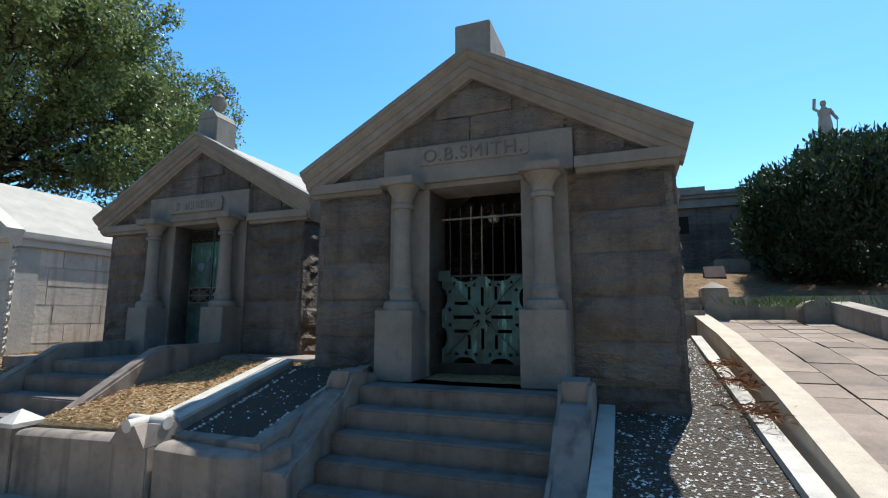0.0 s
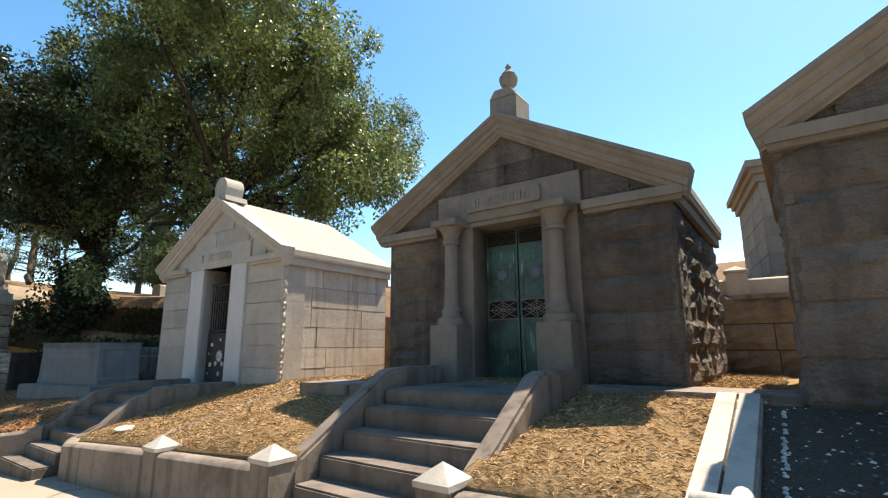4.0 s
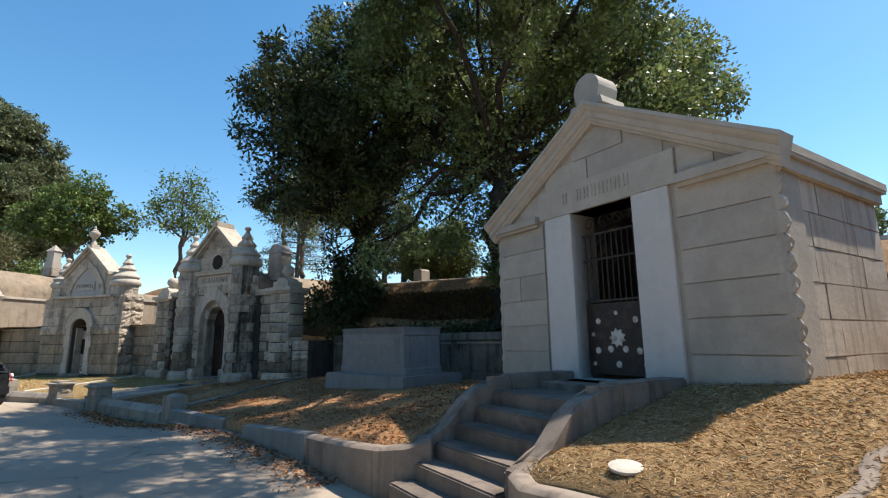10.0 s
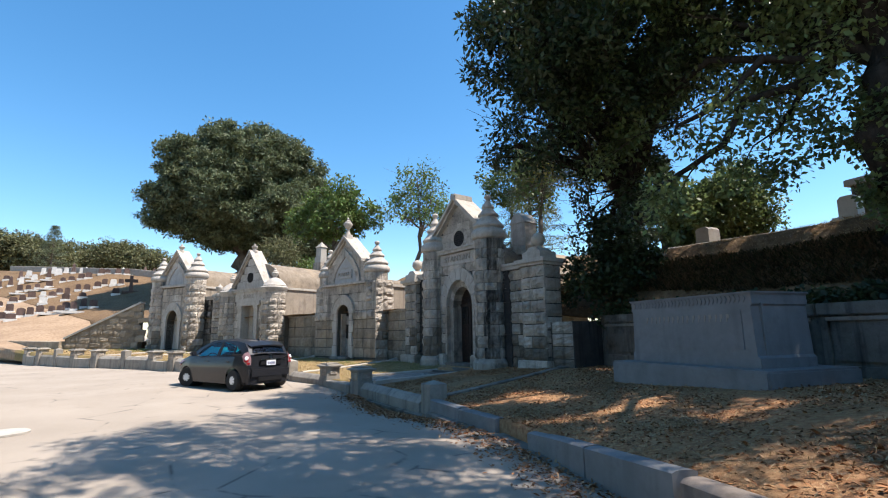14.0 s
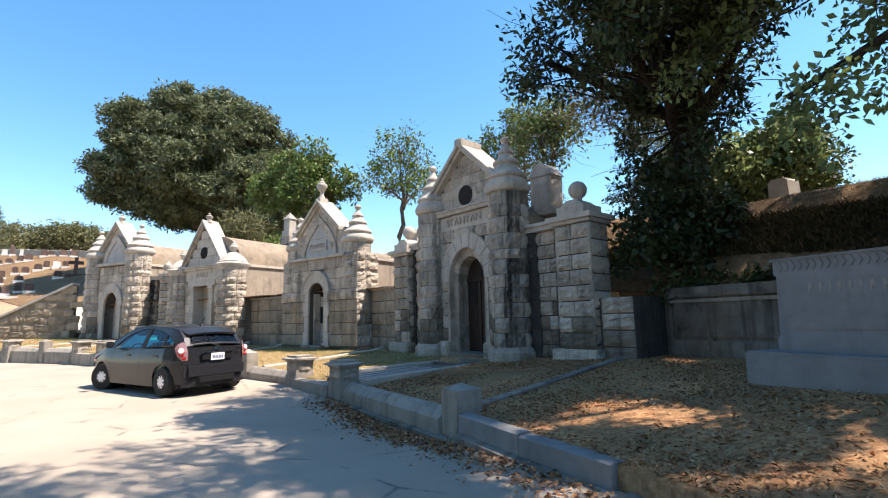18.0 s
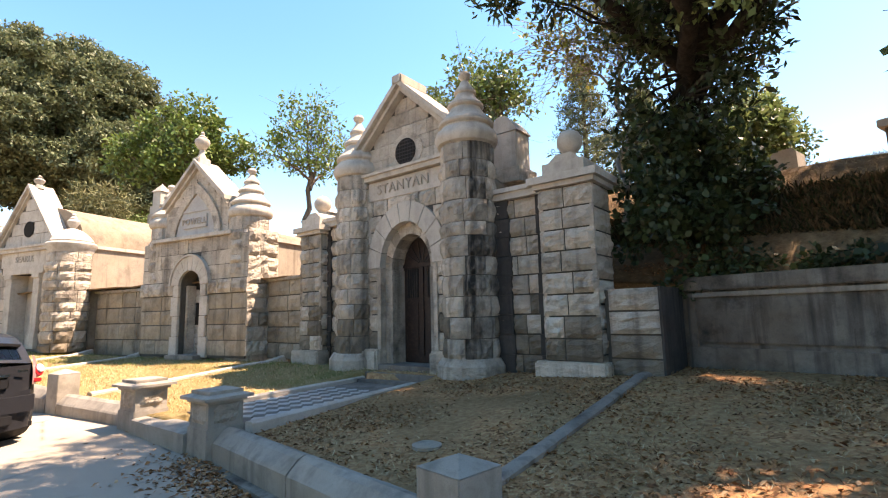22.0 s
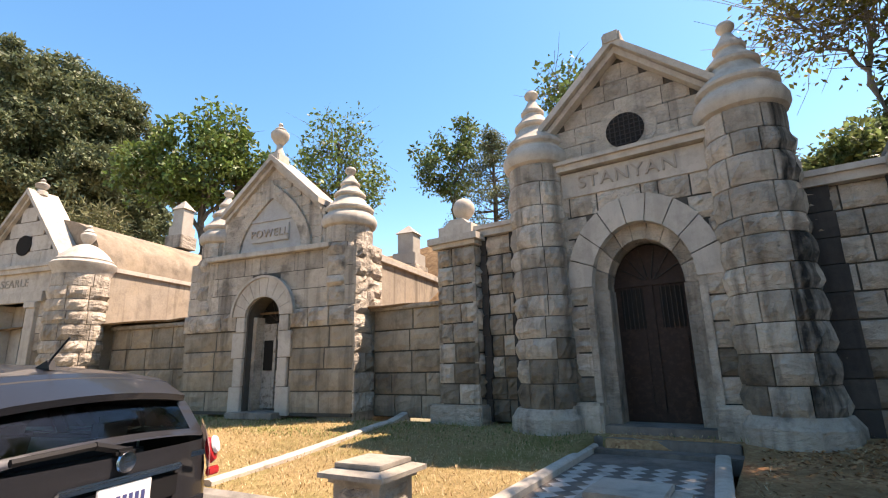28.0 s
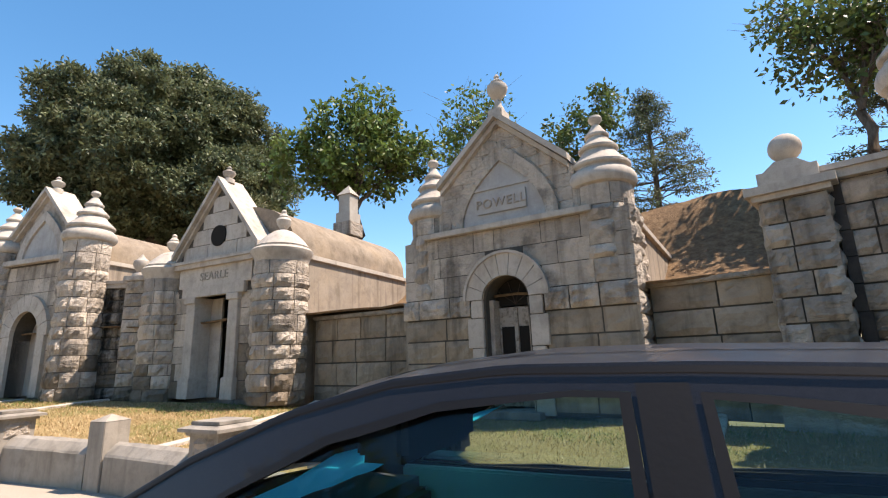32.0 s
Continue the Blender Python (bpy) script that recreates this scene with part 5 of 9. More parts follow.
for s in (-1, 1):
    for k in range(7):
        z = 3.35 + 0.25 * k
        w_out = min(1.35, (5.3 - z) / 0.92)
        w_in = max(0.1, 1.12 * (1 - ((z - 3.27) / 1.6) ** 2)) if z < 4.85 else 0.02
        if w_out - w_in > 0.12:
            a, b = sorted((s * (w_in + 0.02), s * w_out))
            block(vw, "cut", M["granite"], rng, pose((a + b) / 2, 0.13, z), b - a, 0.25)
coping(vw, 1.36, 4.30, 5.53, -0.06, 0.75, 0.13, M["granite_trim"])
z = 5.5
part("urn_base", slab(-0.15, 0.15, 0.0, 0.4, 5.36, 5.60, 0.02), M["granite_trim"], vw)
part("urn", lathe(bmesh.new(), [(0.14, 5.58), (0.12, 5.66), (0.07, 5.76), (0.07, 5.86), (0.14, 5.94), (0.2, 6.04), (0.215, 6.12), (0.20, 6.17), (0.12, 6.22), (0.13, 6.26), (0.08, 6.30), (0.04, 6.33), (0.06, 6.38), (0.03, 6.43)], 20, 0.0, 0.2), M["granite_trim"], vw, "carved granite urn", smooth=True)
turret(vw, 1.78, 0.5, 0.50, 1.96, 3.64, 5, 3, 15, M["granite"], tall=0.92)
turret(vw, -1.78, 0.5, 0.47, 1.96, 3.66, 5, 3, 16, M["granite"], tall=0.92)
for s in (-1, 1):
    a, b = sorted((s * 1.4, s * 2.24))
    part("corner_pier", slab(a, b, 0.1, 1.1, zb - 0.1, 3.0), M["granite"], vw)
ashlar(vw, "rock", M["granite"], -0.17, 0.9, -0.1, 3.3, 0.36, 0.6, 0.0, None, 58, place=pose(2.27, 0.2, 0, 0, 0, 90), deep=0.9)
dw = part("door", slab(-0.36, 0.36, 0.45, 0.5, -0.06, 1.72), M["peeling"], vw, "narrow peeling grey painted double door")
for s in (-1, 1):
    a, b = sorted((s * 0.05, s * 0.30))
    part("door_light", slab(a, b, 0.435, 0.452, 0.72, 1.36), M["dark"], dw)
    part("door_panel", slab(a, b, 0.43, 0.452, 0.05, 0.6, 0.012), M["peeling"], dw)
    part("door_rail", slab(a, b, 0.44, 0.452, 1.42, 1.66), M["peeling"], dw)
part("meeting_stile", slab(-0.035, 0.035, 0.42, 0.452, -0.05, 1.70), M["peeling"], dw)
tp = bmesh.new()
prism(tp, arch_pts(0.44, 1.75, 2.25), 0.46, 0.5)
part("fanlight", tp, M["dark"], vw)
fr = bmesh.new()
for k in range(1, 5):
    a = math.pi * k / 5
    bar(fr, (0, 0.45, 1.78), (0.42 * math.cos(a), 0.45, 1.76 + 0.46 * math.sin(a)), 0.01, 5)
part("fanlight_bars", fr, M["iron"], vw)
part("threshold", slab(-0.6, 0.6, -0.25, 0.5, zb - 0.05, zb + 0.07, 0.01), M["concrete"], vw)
barrel(vw, 2.22, 0.9, 5.0, 3.0, 3.5, zb)
ft = thing("flank_wall_left", MW, "low granite retaining wall between the vaults", "wall", "vault flank walls")
flank(ft, -5.1, -2.2, 1.8, 61, False, 0.3, 0.5, stone=M["granite_brown"])
part("wall_top", slab(-5.1, -2.2, 0.2, 0.8, 1.79, 1.88, 0.02), M["granite"], ft)

# --- vault with oculus and squat caps
ME = pose(-40.75, 7.40, 0, 0, 0, 26)
ve = thing("vault", ME, "pale granite vault with oculus gable and square doorway", "vault", "turreted granite vaults")
zb = 0.05
bm = bmesh.new()
prism(bm, [(-1.7, zb), (-0.85, zb), (-0.85, 2.55), (0.85, 2.55), (0.85, zb), (1.7, zb), (1.7, 3.3), (-1.7, 3.3)], 0.1, 0.6)
part("front_wall", bm, M["mortar"], ve)
ashlar(ve, "cut", M["granite"], -1.7, 1.7, zb, 2.6, 0.45, 0.5, 0.1, lambda z: (-0.95, 0.95), 71)
part("name_band", slab(-1.35, 1.35, 0.02, 0.4, 2.82, 3.32), M["granite_trim"], ve)
part("door_lintel", slab(-1.15, 1.15, -0.02, 0.5, 2.55, 2.82, 0.01), M["granite_trim"], ve)
words("SEARLE", 0.30, 0.012, M["letter"], ve, pose(0, 0.015, 3.06), label="raised name in block capitals")
bm = slab(-1.5, 1.5, -0.08, 0.4, 3.32, 3.44)
box(bm, -1.55, 1.55, -0.13, 0.4, 3.44, 3.52)
part("string_course", bm, M["granite_trim"], ve)
part("gable_wall", prism(bmesh.new(), [(-1.5, 3.5), (1.5, 3.5), (1.45, 3.7), (0, 5.45), (-1.45, 3.7)], 0.1, 0.5), M["mortar"], ve)
ashlar(ve, "cut", M["granite_trim"], -1, 1, 3.52, 5.2, 0.4, 0.8, 0.09, lambda z: (-0.25, 0.25) if abs(z - 4.12) < 0.25 else None, 72, lambda z: (-min(1.35, (5.35 - z) / 1.18), min(1.35, (5.35 - z) / 1.18)))
part("oculus", lathe(bmesh.new(), [(0.28, 0.0), (0.28, 0.08)], 24), M["dark"], ve).matrix_basis = pose(0, 0.13, 4.12, 90)
coping(ve, 1.62, 3.75, 5.72, -0.1, 0.7, 0.14, M["granite_trim"])
part("urn", lathe(bmesh.new(), [(0.16, 5.6), (0.15, 5.72), (0.08, 5.76), (0.15, 5.84), (0.17, 5.92), (0.1, 5.97), (0.05, 6.0), (0.07, 6.05), (0.02, 6.1)], 18, 0, 0.25), M["granite_trim"], ve, smooth=True)
for s in (-1, 1):
    turret(ve, s * 2.1, 0.25, 0.62, zb - 0.1, 3.15, 10, 1, 20 + s, M["granite"], 1.02, "urn", False)
    a, b = sorted((s * 0.62, s * 0.95))
    part("door_pilaster", slab(a, b, 0.0, 0.5, zb, 2.4, 0.01), M["granite_trim"], ve)
    a, b = sorted((s * 0.58, s * 0.99))
    part("pilaster_cap", slab(a, b, -0.05, 0.5, 2.4, 2.55, 0.01), M["granite_trim"], ve)
    part("pilaster_base", slab(a, b, -0.05, 0.5, zb, 0.55, 0.01), M["granite_trim"], ve)
part("door_slab", slab(-0.64, -0.22, 0.5, 0.56, zb, 2.55), M["granite_trim"], ve, "grey stone door slab standing ajar")
# added black sheet that paints the shade inside the doorway
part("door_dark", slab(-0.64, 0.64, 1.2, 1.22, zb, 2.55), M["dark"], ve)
barrel(ve, 2.3, 0.5, 5.5, 3.35, 4.95, zb)
ob_ = thing("roof_obelisk", ME @ pose(0.75, 4.4, 5.1) @ Matrix.Scale(0.7, 4), "white stone marker with pyramid cap on the vault roof", "grave marker")
part("base", slab(-0.5, 0.5, -0.5, 0.5, -0.3, 0.35, 0.02), M["granite"], ob_)
part("plinth", slab(-0.42, 0.42, -0.42, 0.42, 0.35, 0.85, 0.02), M["roofstone"], ob_)
part("shaft", slab(-0.33, 0.33, -0.33, 0.33, 0.85, 1.75, 0.015), M["roofstone"], ob_)
bm = bmesh.new()
vsq = [bm.verts.new((x, y, 1.75)) for x, y in ((-0.4, -0.4), (0.4, -0.4), (0.4, 0.4), (-0.4, 0.4))]
tip = bm.verts.new((0, 0, 2.3))
bm.faces.new(vsq[::-1])
for k in range(4):
    bm.faces.new((vsq[k], vsq[(k + 1) % 4], tip))
part("cap", bm, M["roofstone"], ob_)

ob2 = thing("roof_obelisk", MW @ pose(1.35, 4.3, 3.3), "white stone marker with pyramid cap on the vault roof", "grave marker")
part("base", slab(-0.42, 0.42, -0.42, 0.42, -0.2, 0.25, 0.02), M["granite"], ob2)
part("plinth", slab(-0.36, 0.36, -0.36, 0.36, 0.25, 0.6, 0.02), M["roofstone"], ob2)
part("shaft", slab(-0.25, 0.25, -0.25, 0.25, 0.6, 1.2, 0.015), M["roofstone"], ob2)
bm = bmesh.new()
vsq = [bm.verts.new((x, y, 1.2)) for x, y in ((-0.3, -0.3), (0.3, -0.3), (0.3, 0.3), (-0.3, 0.3))]
tip = bm.verts.new((0, 0, 1.5))
bm.faces.new(vsq[::-1])
for k in range(4):
    bm.faces.new((vsq[k], vsq[(k + 1) % 4], tip))
part("cap", bm, M["roofstone"], ob2)

# --- far vault
MF = pose(-45.7, 3.6, 0, 0, 0, 33)
vf = thing("vault", MF, "pale granite vault with arched gable panel and turrets", "vault", "turreted granite vaults")
zb = 0.15
part("front_wall", arched_wall(-1.4, 1.4, zb, 3.9, 0.6, 1.7, 2.5, 0.05, 0.6), M["mortar"], vf)
ashlar(vf, "cut", M["granite"], -1.5, 1.5, zb, 3.85, 0.42, 0.6, 0.05, lambda z: (-0.9, 0.9) if z < 1.9 else ((-0.75, 0.75) if z < 2.5 else None), 81)
voussoirs(vf, 0.6, 1.0, 1.8, 2.5, 2.95, -0.06, 0.35, 9, M["granite_trim"])
for s in (-1, 1):
    a, b = sorted((s * 0.6, s * 0.9))
    part("jamb", slab(a, b, -0.05, 0.5, zb, 1.8), M["granite_trim"], vf)
part("string_course", slab(-1.5, 1.5, -0.12, 0.4, 3.9, 4.05, 0.01), M["granite_trim"], vf)
part("gable_wall", prism(bmesh.new(), [(-1.4, 4.0), (1.4, 4.0), (1.35, 4.5), (0, 6.0), (-1.35, 4.5)], 0.12, 0.5), M["granite"], vf)
inner, outer = pointed(0.8, 4.05, 5.2), pointed(1.05, 4.05, 5.5)
prism_pts = inner + outer[::-1]
part("arch_stone", prism(bmesh.new(), prism_pts, 0.04, 0.2), M["granite_trim"], vf)
part("tympanum_panel", prism(bmesh.new(), inner, 0.1, 0.2), M["tympanum"], vf)
coping(vf, 1.45, 4.75, 6.25, -0.08, 0.75, 0.14, M["granite_trim"])
part("urn", lathe(bmesh.new(), [(0.16, 6.1), (0.15, 6.25), (0.08, 6.3), (0.16, 6.38), (0.18, 6.47), (0.1, 6.52), (0.06, 6.56), (0.08, 6.61), (0.02, 6.66)], 18, 0, 0.25), M["granite_trim"], vf, smooth=True)
for s in (-1, 1):
    turret(vf, s * 1.78, 0.25, 0.56, zb - 0.1, 4.35, 11, 3, 30 + s, M["granite"])
# shade of the far doorway, painted as a black sheet
part("door_dark", slab(-0.6, 0.6, 0.56, 0.58, zb, 2.45), M["dark"], vf)
part("door_slab", slab(-0.6, -0.05, 0.5, 0.55, zb, 2.2), M["granite_trim"], vf)
barrel(vf, 1.9, 0.5, 5.5, 3.8, 5.15, zb)
fe = thing("flank_wall_left", pose(-43.55, 5.75, 0, 0, 0, 50), "stained granite flank wall with urn-topped pilaster", "wall", "vault flank walls")
flank(fe, -1.3, 1.3, 3.05, 91, True, 0.25, base=0.0)
part("pilaster", slab(0.02, 0.5, -0.04, 0.4, 0.0, 3.2), M["mortar"], fe)
ashlar(fe, "rock", M["granite"], 0.0, 0.52, 0.0, 3.2, 0.34, 0.55, -0.06, None, 92)
ashlar(fe, "rock", M["granite"], 0.0, 0.3, 0.0, 3.2, 0.34, 0.4, 0.0, None, 93, place=pose(0.52, -0.05, 0, 0, 0, 90))
part("pilaster_cap", slab(-0.05, 0.58, -0.14, 0.45, 3.2, 3.34, 0.02), M["granite_trim"], fe)
part("urn", lathe(bmesh.new(), [(0.22, 3.34), (0.2, 3.42), (0.1, 3.47), (0.16, 3.55), (0.22, 3.69), (0.2, 3.79), (0.12, 3.85), (0.06, 3.92), (0.02, 3.99)], 16, 0.26, 0.15), M["granite_trim"], fe, smooth=True)


# ---- plot walls, steps and kerbs ----
def way_wall(name, pts, thick, base, label, material, category="wall", group="", cap=0.04, m=Matrix()):
    """A low wall along points (x, y, top z); base(x, y) gives its foot."""
    bm = bmesh.new()
    rings = []
    for k, (x, y, zt) in enumerate(pts):
        a, b = pts[max(0, k - 1)], pts[min(len(pts) - 1, k + 1)]
        d = Vector((b[0] - a[0], b[1] - a[1])).normalized()
        nx, ny = -d.y, d.x
        h = thick / 2
        zb_ = base(x, y)
        prof = [(-h, zb_), (-h, zt - cap), (-h * 0.72, zt - cap * 0.25), (-h * 0.3, zt), (h * 0.3, zt), (h * 0.72, zt - cap * 0.25), (h, zt - cap), (h, zb_)]
        rings.append([bm.verts.new((x + nx * o, y + ny * o, z)) for o, z in prof])
    for a, b in zip(rings, rings[1:]):
        for k in range(len(a)):
            j = (k + 1) % len(a)
            bm.faces.new((a[k], a[j], b[j], b[k]))
    bm.faces.new(rings[0][::-1])
    bm.faces.new(rings[-1])
    return single(name, bm, material, m, label, category, group, smooth=True)


def foot(x, y):
    return float(road_z(x, y)) - 0.15


def line(a, b, n=6):
    return [tuple(a[k] + (b[k] - a[k]) * i / (n - 1) for k in range(3)) for i in range(n)]


def on_row(pts):
    return [tuple(row(*p)) for p in pts]


def wall_top(u):
    return float(np.interp(u, [-12, -10.3, -8, -5.9, -4, -2.3, -1], [-0.05, 0.05, 0.2, 0.31, 0.40, 0.46, 0.46]))


def post(u, n, top, wide=0.27, label="square concrete post with pyramid cap"):
    root = thing("gate_post", ROW @ pose(u, n, 0), label, "post", "plot corner posts")
    h = wide / 2
    p = row(u, n)
    part("shaft", slab(-h, h, -h, h, foot(p.x, p.y), top - 0.13, 0.008), M["concrete"], root)
    bm = slab(-h - 0.012, h + 0.012, -h - 0.012, h + 0.012, top - 0.15, top - 0.11)
    q = [bm.verts.new((x, y, top - 0.11)) for x, y in ((-h - 0.01, -h - 0.01), (h + 0.01, -h - 0.01), (h + 0.01, h + 0.01), (-h - 0.01, h + 0.01))]
    tip = bm.verts.new((0, 0, top))
    for k in range(4):
        bm.faces.new((q[k], q[(k + 1) % 4], tip))
    part("cap", bm, M["whitecap"], root, "limewashed pyramid cap")


post(-4.05, -1.79, 0.57)
post(-5.9, -1.79, 0.49)
post(-7.9, -1.79, 0.37)
way_wall("plot_wall", on_row([(u, -1.8, wall_top(u)) for u in (-3.9, -3.4, -3.0, -2.55)]), 0.22, foot, "low stained concrete plot wall with rounded top", M["concrete"], group="plot walls")
way_wall("plot_wall", on_row([(u, -1.8, wall_top(u)) for u in (-7.75, -7.2, -6.6, -6.05)]), 0.22, foot, "low stained concrete plot wall with rounded top", M["concrete"], group="plot walls")
way_wall("plot_wall", on_row([(u, -1.8, wall_top(u)) for u in (-8.05, -8.8, -9.6, -10.1)] + [(-10.4, -1.82, 0.04), (-10.62, -1.72, 0.06), (-10.72, -1.55, 0.1)]), 0.22, foot, "low stained concrete plot wall curling into the steps", M["concrete"], group="plot walls")
way_wall("plot_wall", on_row([(-2.1, -1.8, 0.44), (-1.75, -1.8, 0.43), (-1.5, -1.78, 0.42), (-1.28, -1.68, 0.42), (-1.15, -1.5, 0.47)]), 0.26, foot, "low concrete plot wall with rounded corner", M["concrete"], group="plot walls")
way_wall("plot_wall", on_row([(-12.25, -1.62, 0.1), (-12.36, -1.85, 0.02), (-12.6, -2.02, -0.02), (-13.0, -2.06, -0.06), (-13.8, -2.08, -0.14), (-14.85, -2.1, -0.22)]), 0.24, foot, "low concrete plot wall curling into the steps", M["concrete"], group="plot walls")

# crossed-log post at the corner of the gravel plot
cp = thing("gate_post", ROW @ pose(-2.33, -1.80, 0), "concrete corner post topped with crossed logs", "post", "plot corner posts")
part("shaft", slab(-0.2, 0.2, -0.17, 0.17, -0.25, 0.42, 0.01), M["concrete"], cp)
for a in (0, 90):
    bm = bmesh.new()
    prism(bm, [(-0.2, 0.42), (0.2, 0.42), (0.08, 0.58), (-0.08, 0.58)], -0.2, 0.2)
    bmesh.ops.transform(bm, matrix=pose(0, 0, 0, 0, 0, a), verts=bm.verts)
    part("gable_top", bm, M["concrete"], cp)
    lg = bar(bmesh.new(), (-0.21, 0, 0.575), (0.21, 0, 0.575), 0.052, 12)
    bmesh.ops.transform(lg, matrix=pose(0, 0, 0, 0, 0, a), verts=lg.verts)
    part("log", lg, M["whitecap"], cp, smooth=True)


def steps(u0, u1, rows_, label):
    """A flight: rows_ of (front n, top z), lowest first."""
    root = thing("steps", ROW, label, "steps", "flights of concrete steps")
    for k, (n, z) in enumerate(rows_):
        back = rows_[k + 1][0] + 0.05 if k + 1 < len(rows_) else n + 0.9
        part("step", slab(u0, u1, n, back, z - 0.30, z, 0.018), M["step"], root)
    return root


def cheek(parent, u, prof, base, thick=0.24):
    """A side wall of a flight, its top following (n, z)."""
    bm = bmesh.new()
    pts = list(prof) + [(prof[-1][0], base), (prof[0][0], base)]
    side_prism(bm, pts, u - thick / 2, u + thick / 2)
    es = [e for e in bm.edges if abs(e.verts[0].co.x - e.verts[1].co.x) < 1e-6 and e.verts[0].co.z > base + 0.01 and e.verts[1].co.z > base + 0.01]
    bmesh.ops.bevel(bm, geom=es, offset=0.03, segments=2, affect="EDGES")
    part("cheek_wall", bm, M["concrete"], parent)


def ease(n0, z0, n1, z1, k=9):
    return [(n0 + (n1 - n0) * i / k, z0 + (z1 - z0) * (0.5 - 0.5 * math.cos(math.pi * i / k))) for i in range(k + 1)]


fa = steps(-0.95, 0.95, [(-1.84, -0.05), (-1.62, 0.12), (-1.40, 0.29), (-1.18, 0.46), (-0.96, 0.63), (-0.73, 0.80)], "stained concrete steps up to the barred gate")
for u in (-1.08, 1.08):
    cheek(fa, u, ease(-1.75, 0.28, -0.86, 0.78) + [(-0.85, 0.94), (-0.5, 0.94), (-0.49, 0.86), (-0.2, 0.86)], -0.2, 0.26)
fb = steps(-5.72, -4.16, [(-1.98, -0.02), (-1.70, 0.16), (-1.42, 0.35), (-1.14, 0.53), (-0.86, 0.72), (-0.55, 0.88)], "concrete steps between sloping cheek walls")
for u in (-5.84, -4.02):
    cheek(fb, u, [(-1.66, 0.30), (-1.62, 0.36), (-0.45, 1.06), (-0.30, 1.09), (0.55, 1.09)], -0.2, 0.2)
part("landing", slab(-5.8, -4.0, -0.3, 0.95, 0.6, 0.87, 0.01), M["concrete"], fb)
fp = steps(-12.28, -10.84, [(-2.12, -0.32), (-1.84, -0.15), (-1.56, 0.02), (-1.28, 0.19), (-1.0, 0.36), (-0.72, 0.52)], "worn concrete steps with curling cheek walls")
for u in (-12.38, -10.74):
    cheek(fp, u, [(-1.72, 0.04)] + ease(-1.62, 0.06, -0.82, 0.58) + [(-0.66, 0.60), (-0.65, 0.68), (-0.30, 0.68)], -0.6, 0.22)
    part("landing_block", slab(u - 0.16, u + 0.16, -0.4, 0.72, 0.1, 0.70, 0.02), M["concrete"], fp)
part("landing", slab(-12.28, -10.84, 0.19, 0.8, 0.2, 0.524, 0.01), M["concrete"], fp)
part("landing_upper", slab(-12.2, -10.9, 0.0, 0.7, 0.4, 0.6, 0.01), M["concrete"], fp)

# paving slabs beside the tombs
bm = slab(-3.85, -1.85, 0.45, 1.15, 0.70, 0.905, 0.01)
single("paving_slab", bm, M["concrete"], ROW, "thin concrete slab along the tomb's foot", "paving slab")
bm = slab(-7.85, -6.9, 0.0, 0.98, 0.6, 0.835, 0.01)
single("paving_slab", bm, M["concrete"], ROW, "weathered concrete slab along the tomb's foot", "paving slab")
bm = slab(-6.88, -5.95, 0.03, 0.98, 0.6, 0.85, 0.01)
single("paving_slab", bm, M["concrete"], ROW, "weathered concrete slab along the tomb's foot", "paving slab")
bm = slab(-8.95, -8.35, 0.98, 1.5, 0.55, 0.78, 0.02)
single("paving_slab", bm, M["rubble"], ROW, "rough broken stone slab in dry grass", "paving slab")
way_wall("plot_edging", on_row([(-8.5 - 0.04 * math.sin(k * 1.7), -1.62 + k * 0.17, lawn_z(8.5, 0.2 + k * 0.17) + 0.008) for k in range(13)]), 0.13, lambda x, y: -0.2, "sunken crumbling concrete plot edging", M["concrete"], "edging")

# gravel plots either side of the first steps
def bed(u0, u1, n0, z0, n1, z1, gravel_mat, border, label):
    root = thing("grave_bed", ROW, label, "grave bed", "framed gravel beds")
    w = 0.14
    bm = bmesh.new()
    side_prism(bm, [(n0, z0 - 0.3), (n1, z1 - 0.3), (n1, z1), (n0, z0)], u0, u1)
    part("gravel", bm, gravel_mat, root)
    for a, b in ((u0 - w, u0), (u1, u1 + w)):
        bm = bmesh.new()
        side_prism(bm, [(n0 - w, z0 - 0.3), (n1, z1 - 0.3), (n1, z1 + 0.05), (n0 - w, z0 + 0.05)], a, b)
        part("border", bm, border, root)
    bm = bmesh.new()
    side_prism(bm, [(n0 - w, z0 - 0.3), (n0, z0 - 0.3), (n0, z0 + 0.055), (n0 - w, z0 + 0.05)], u0, u1)
    part("border", bm, border, root)
    rng = random.Random(int(u0 * 10))
    bm = bmesh.new()
    count = 420 if gravel_mat is M["gravel_white"] else 60
    for k in range(count):
        t = rng.random()
        u, n = rng.uniform(u0 + 0.02, u1 - 0.02), n0 + (n1 - n0) * t
        z = z0 + (z1 - z0) * t
        r = rng.uniform(0.008, 0.018)
        vs_ = [bm.verts.new((u + r * math.cos(a) * rng.uniform(0.7, 1.2), n + r * math.sin(a) * rng.uniform(0.7, 1.2), z + 0.001)) for a in (0, 1.6, 3.1, 4.7)]
        tip = bm.verts.new((u, n, z + r * 0.9))
        for q in range(4):
            bm.faces.new((vs_[q], vs_[(q + 1) % 4], tip))
    chips = part("chips", bm, M["chip"], root)
    chips["kind"] = "stuff"
    return root


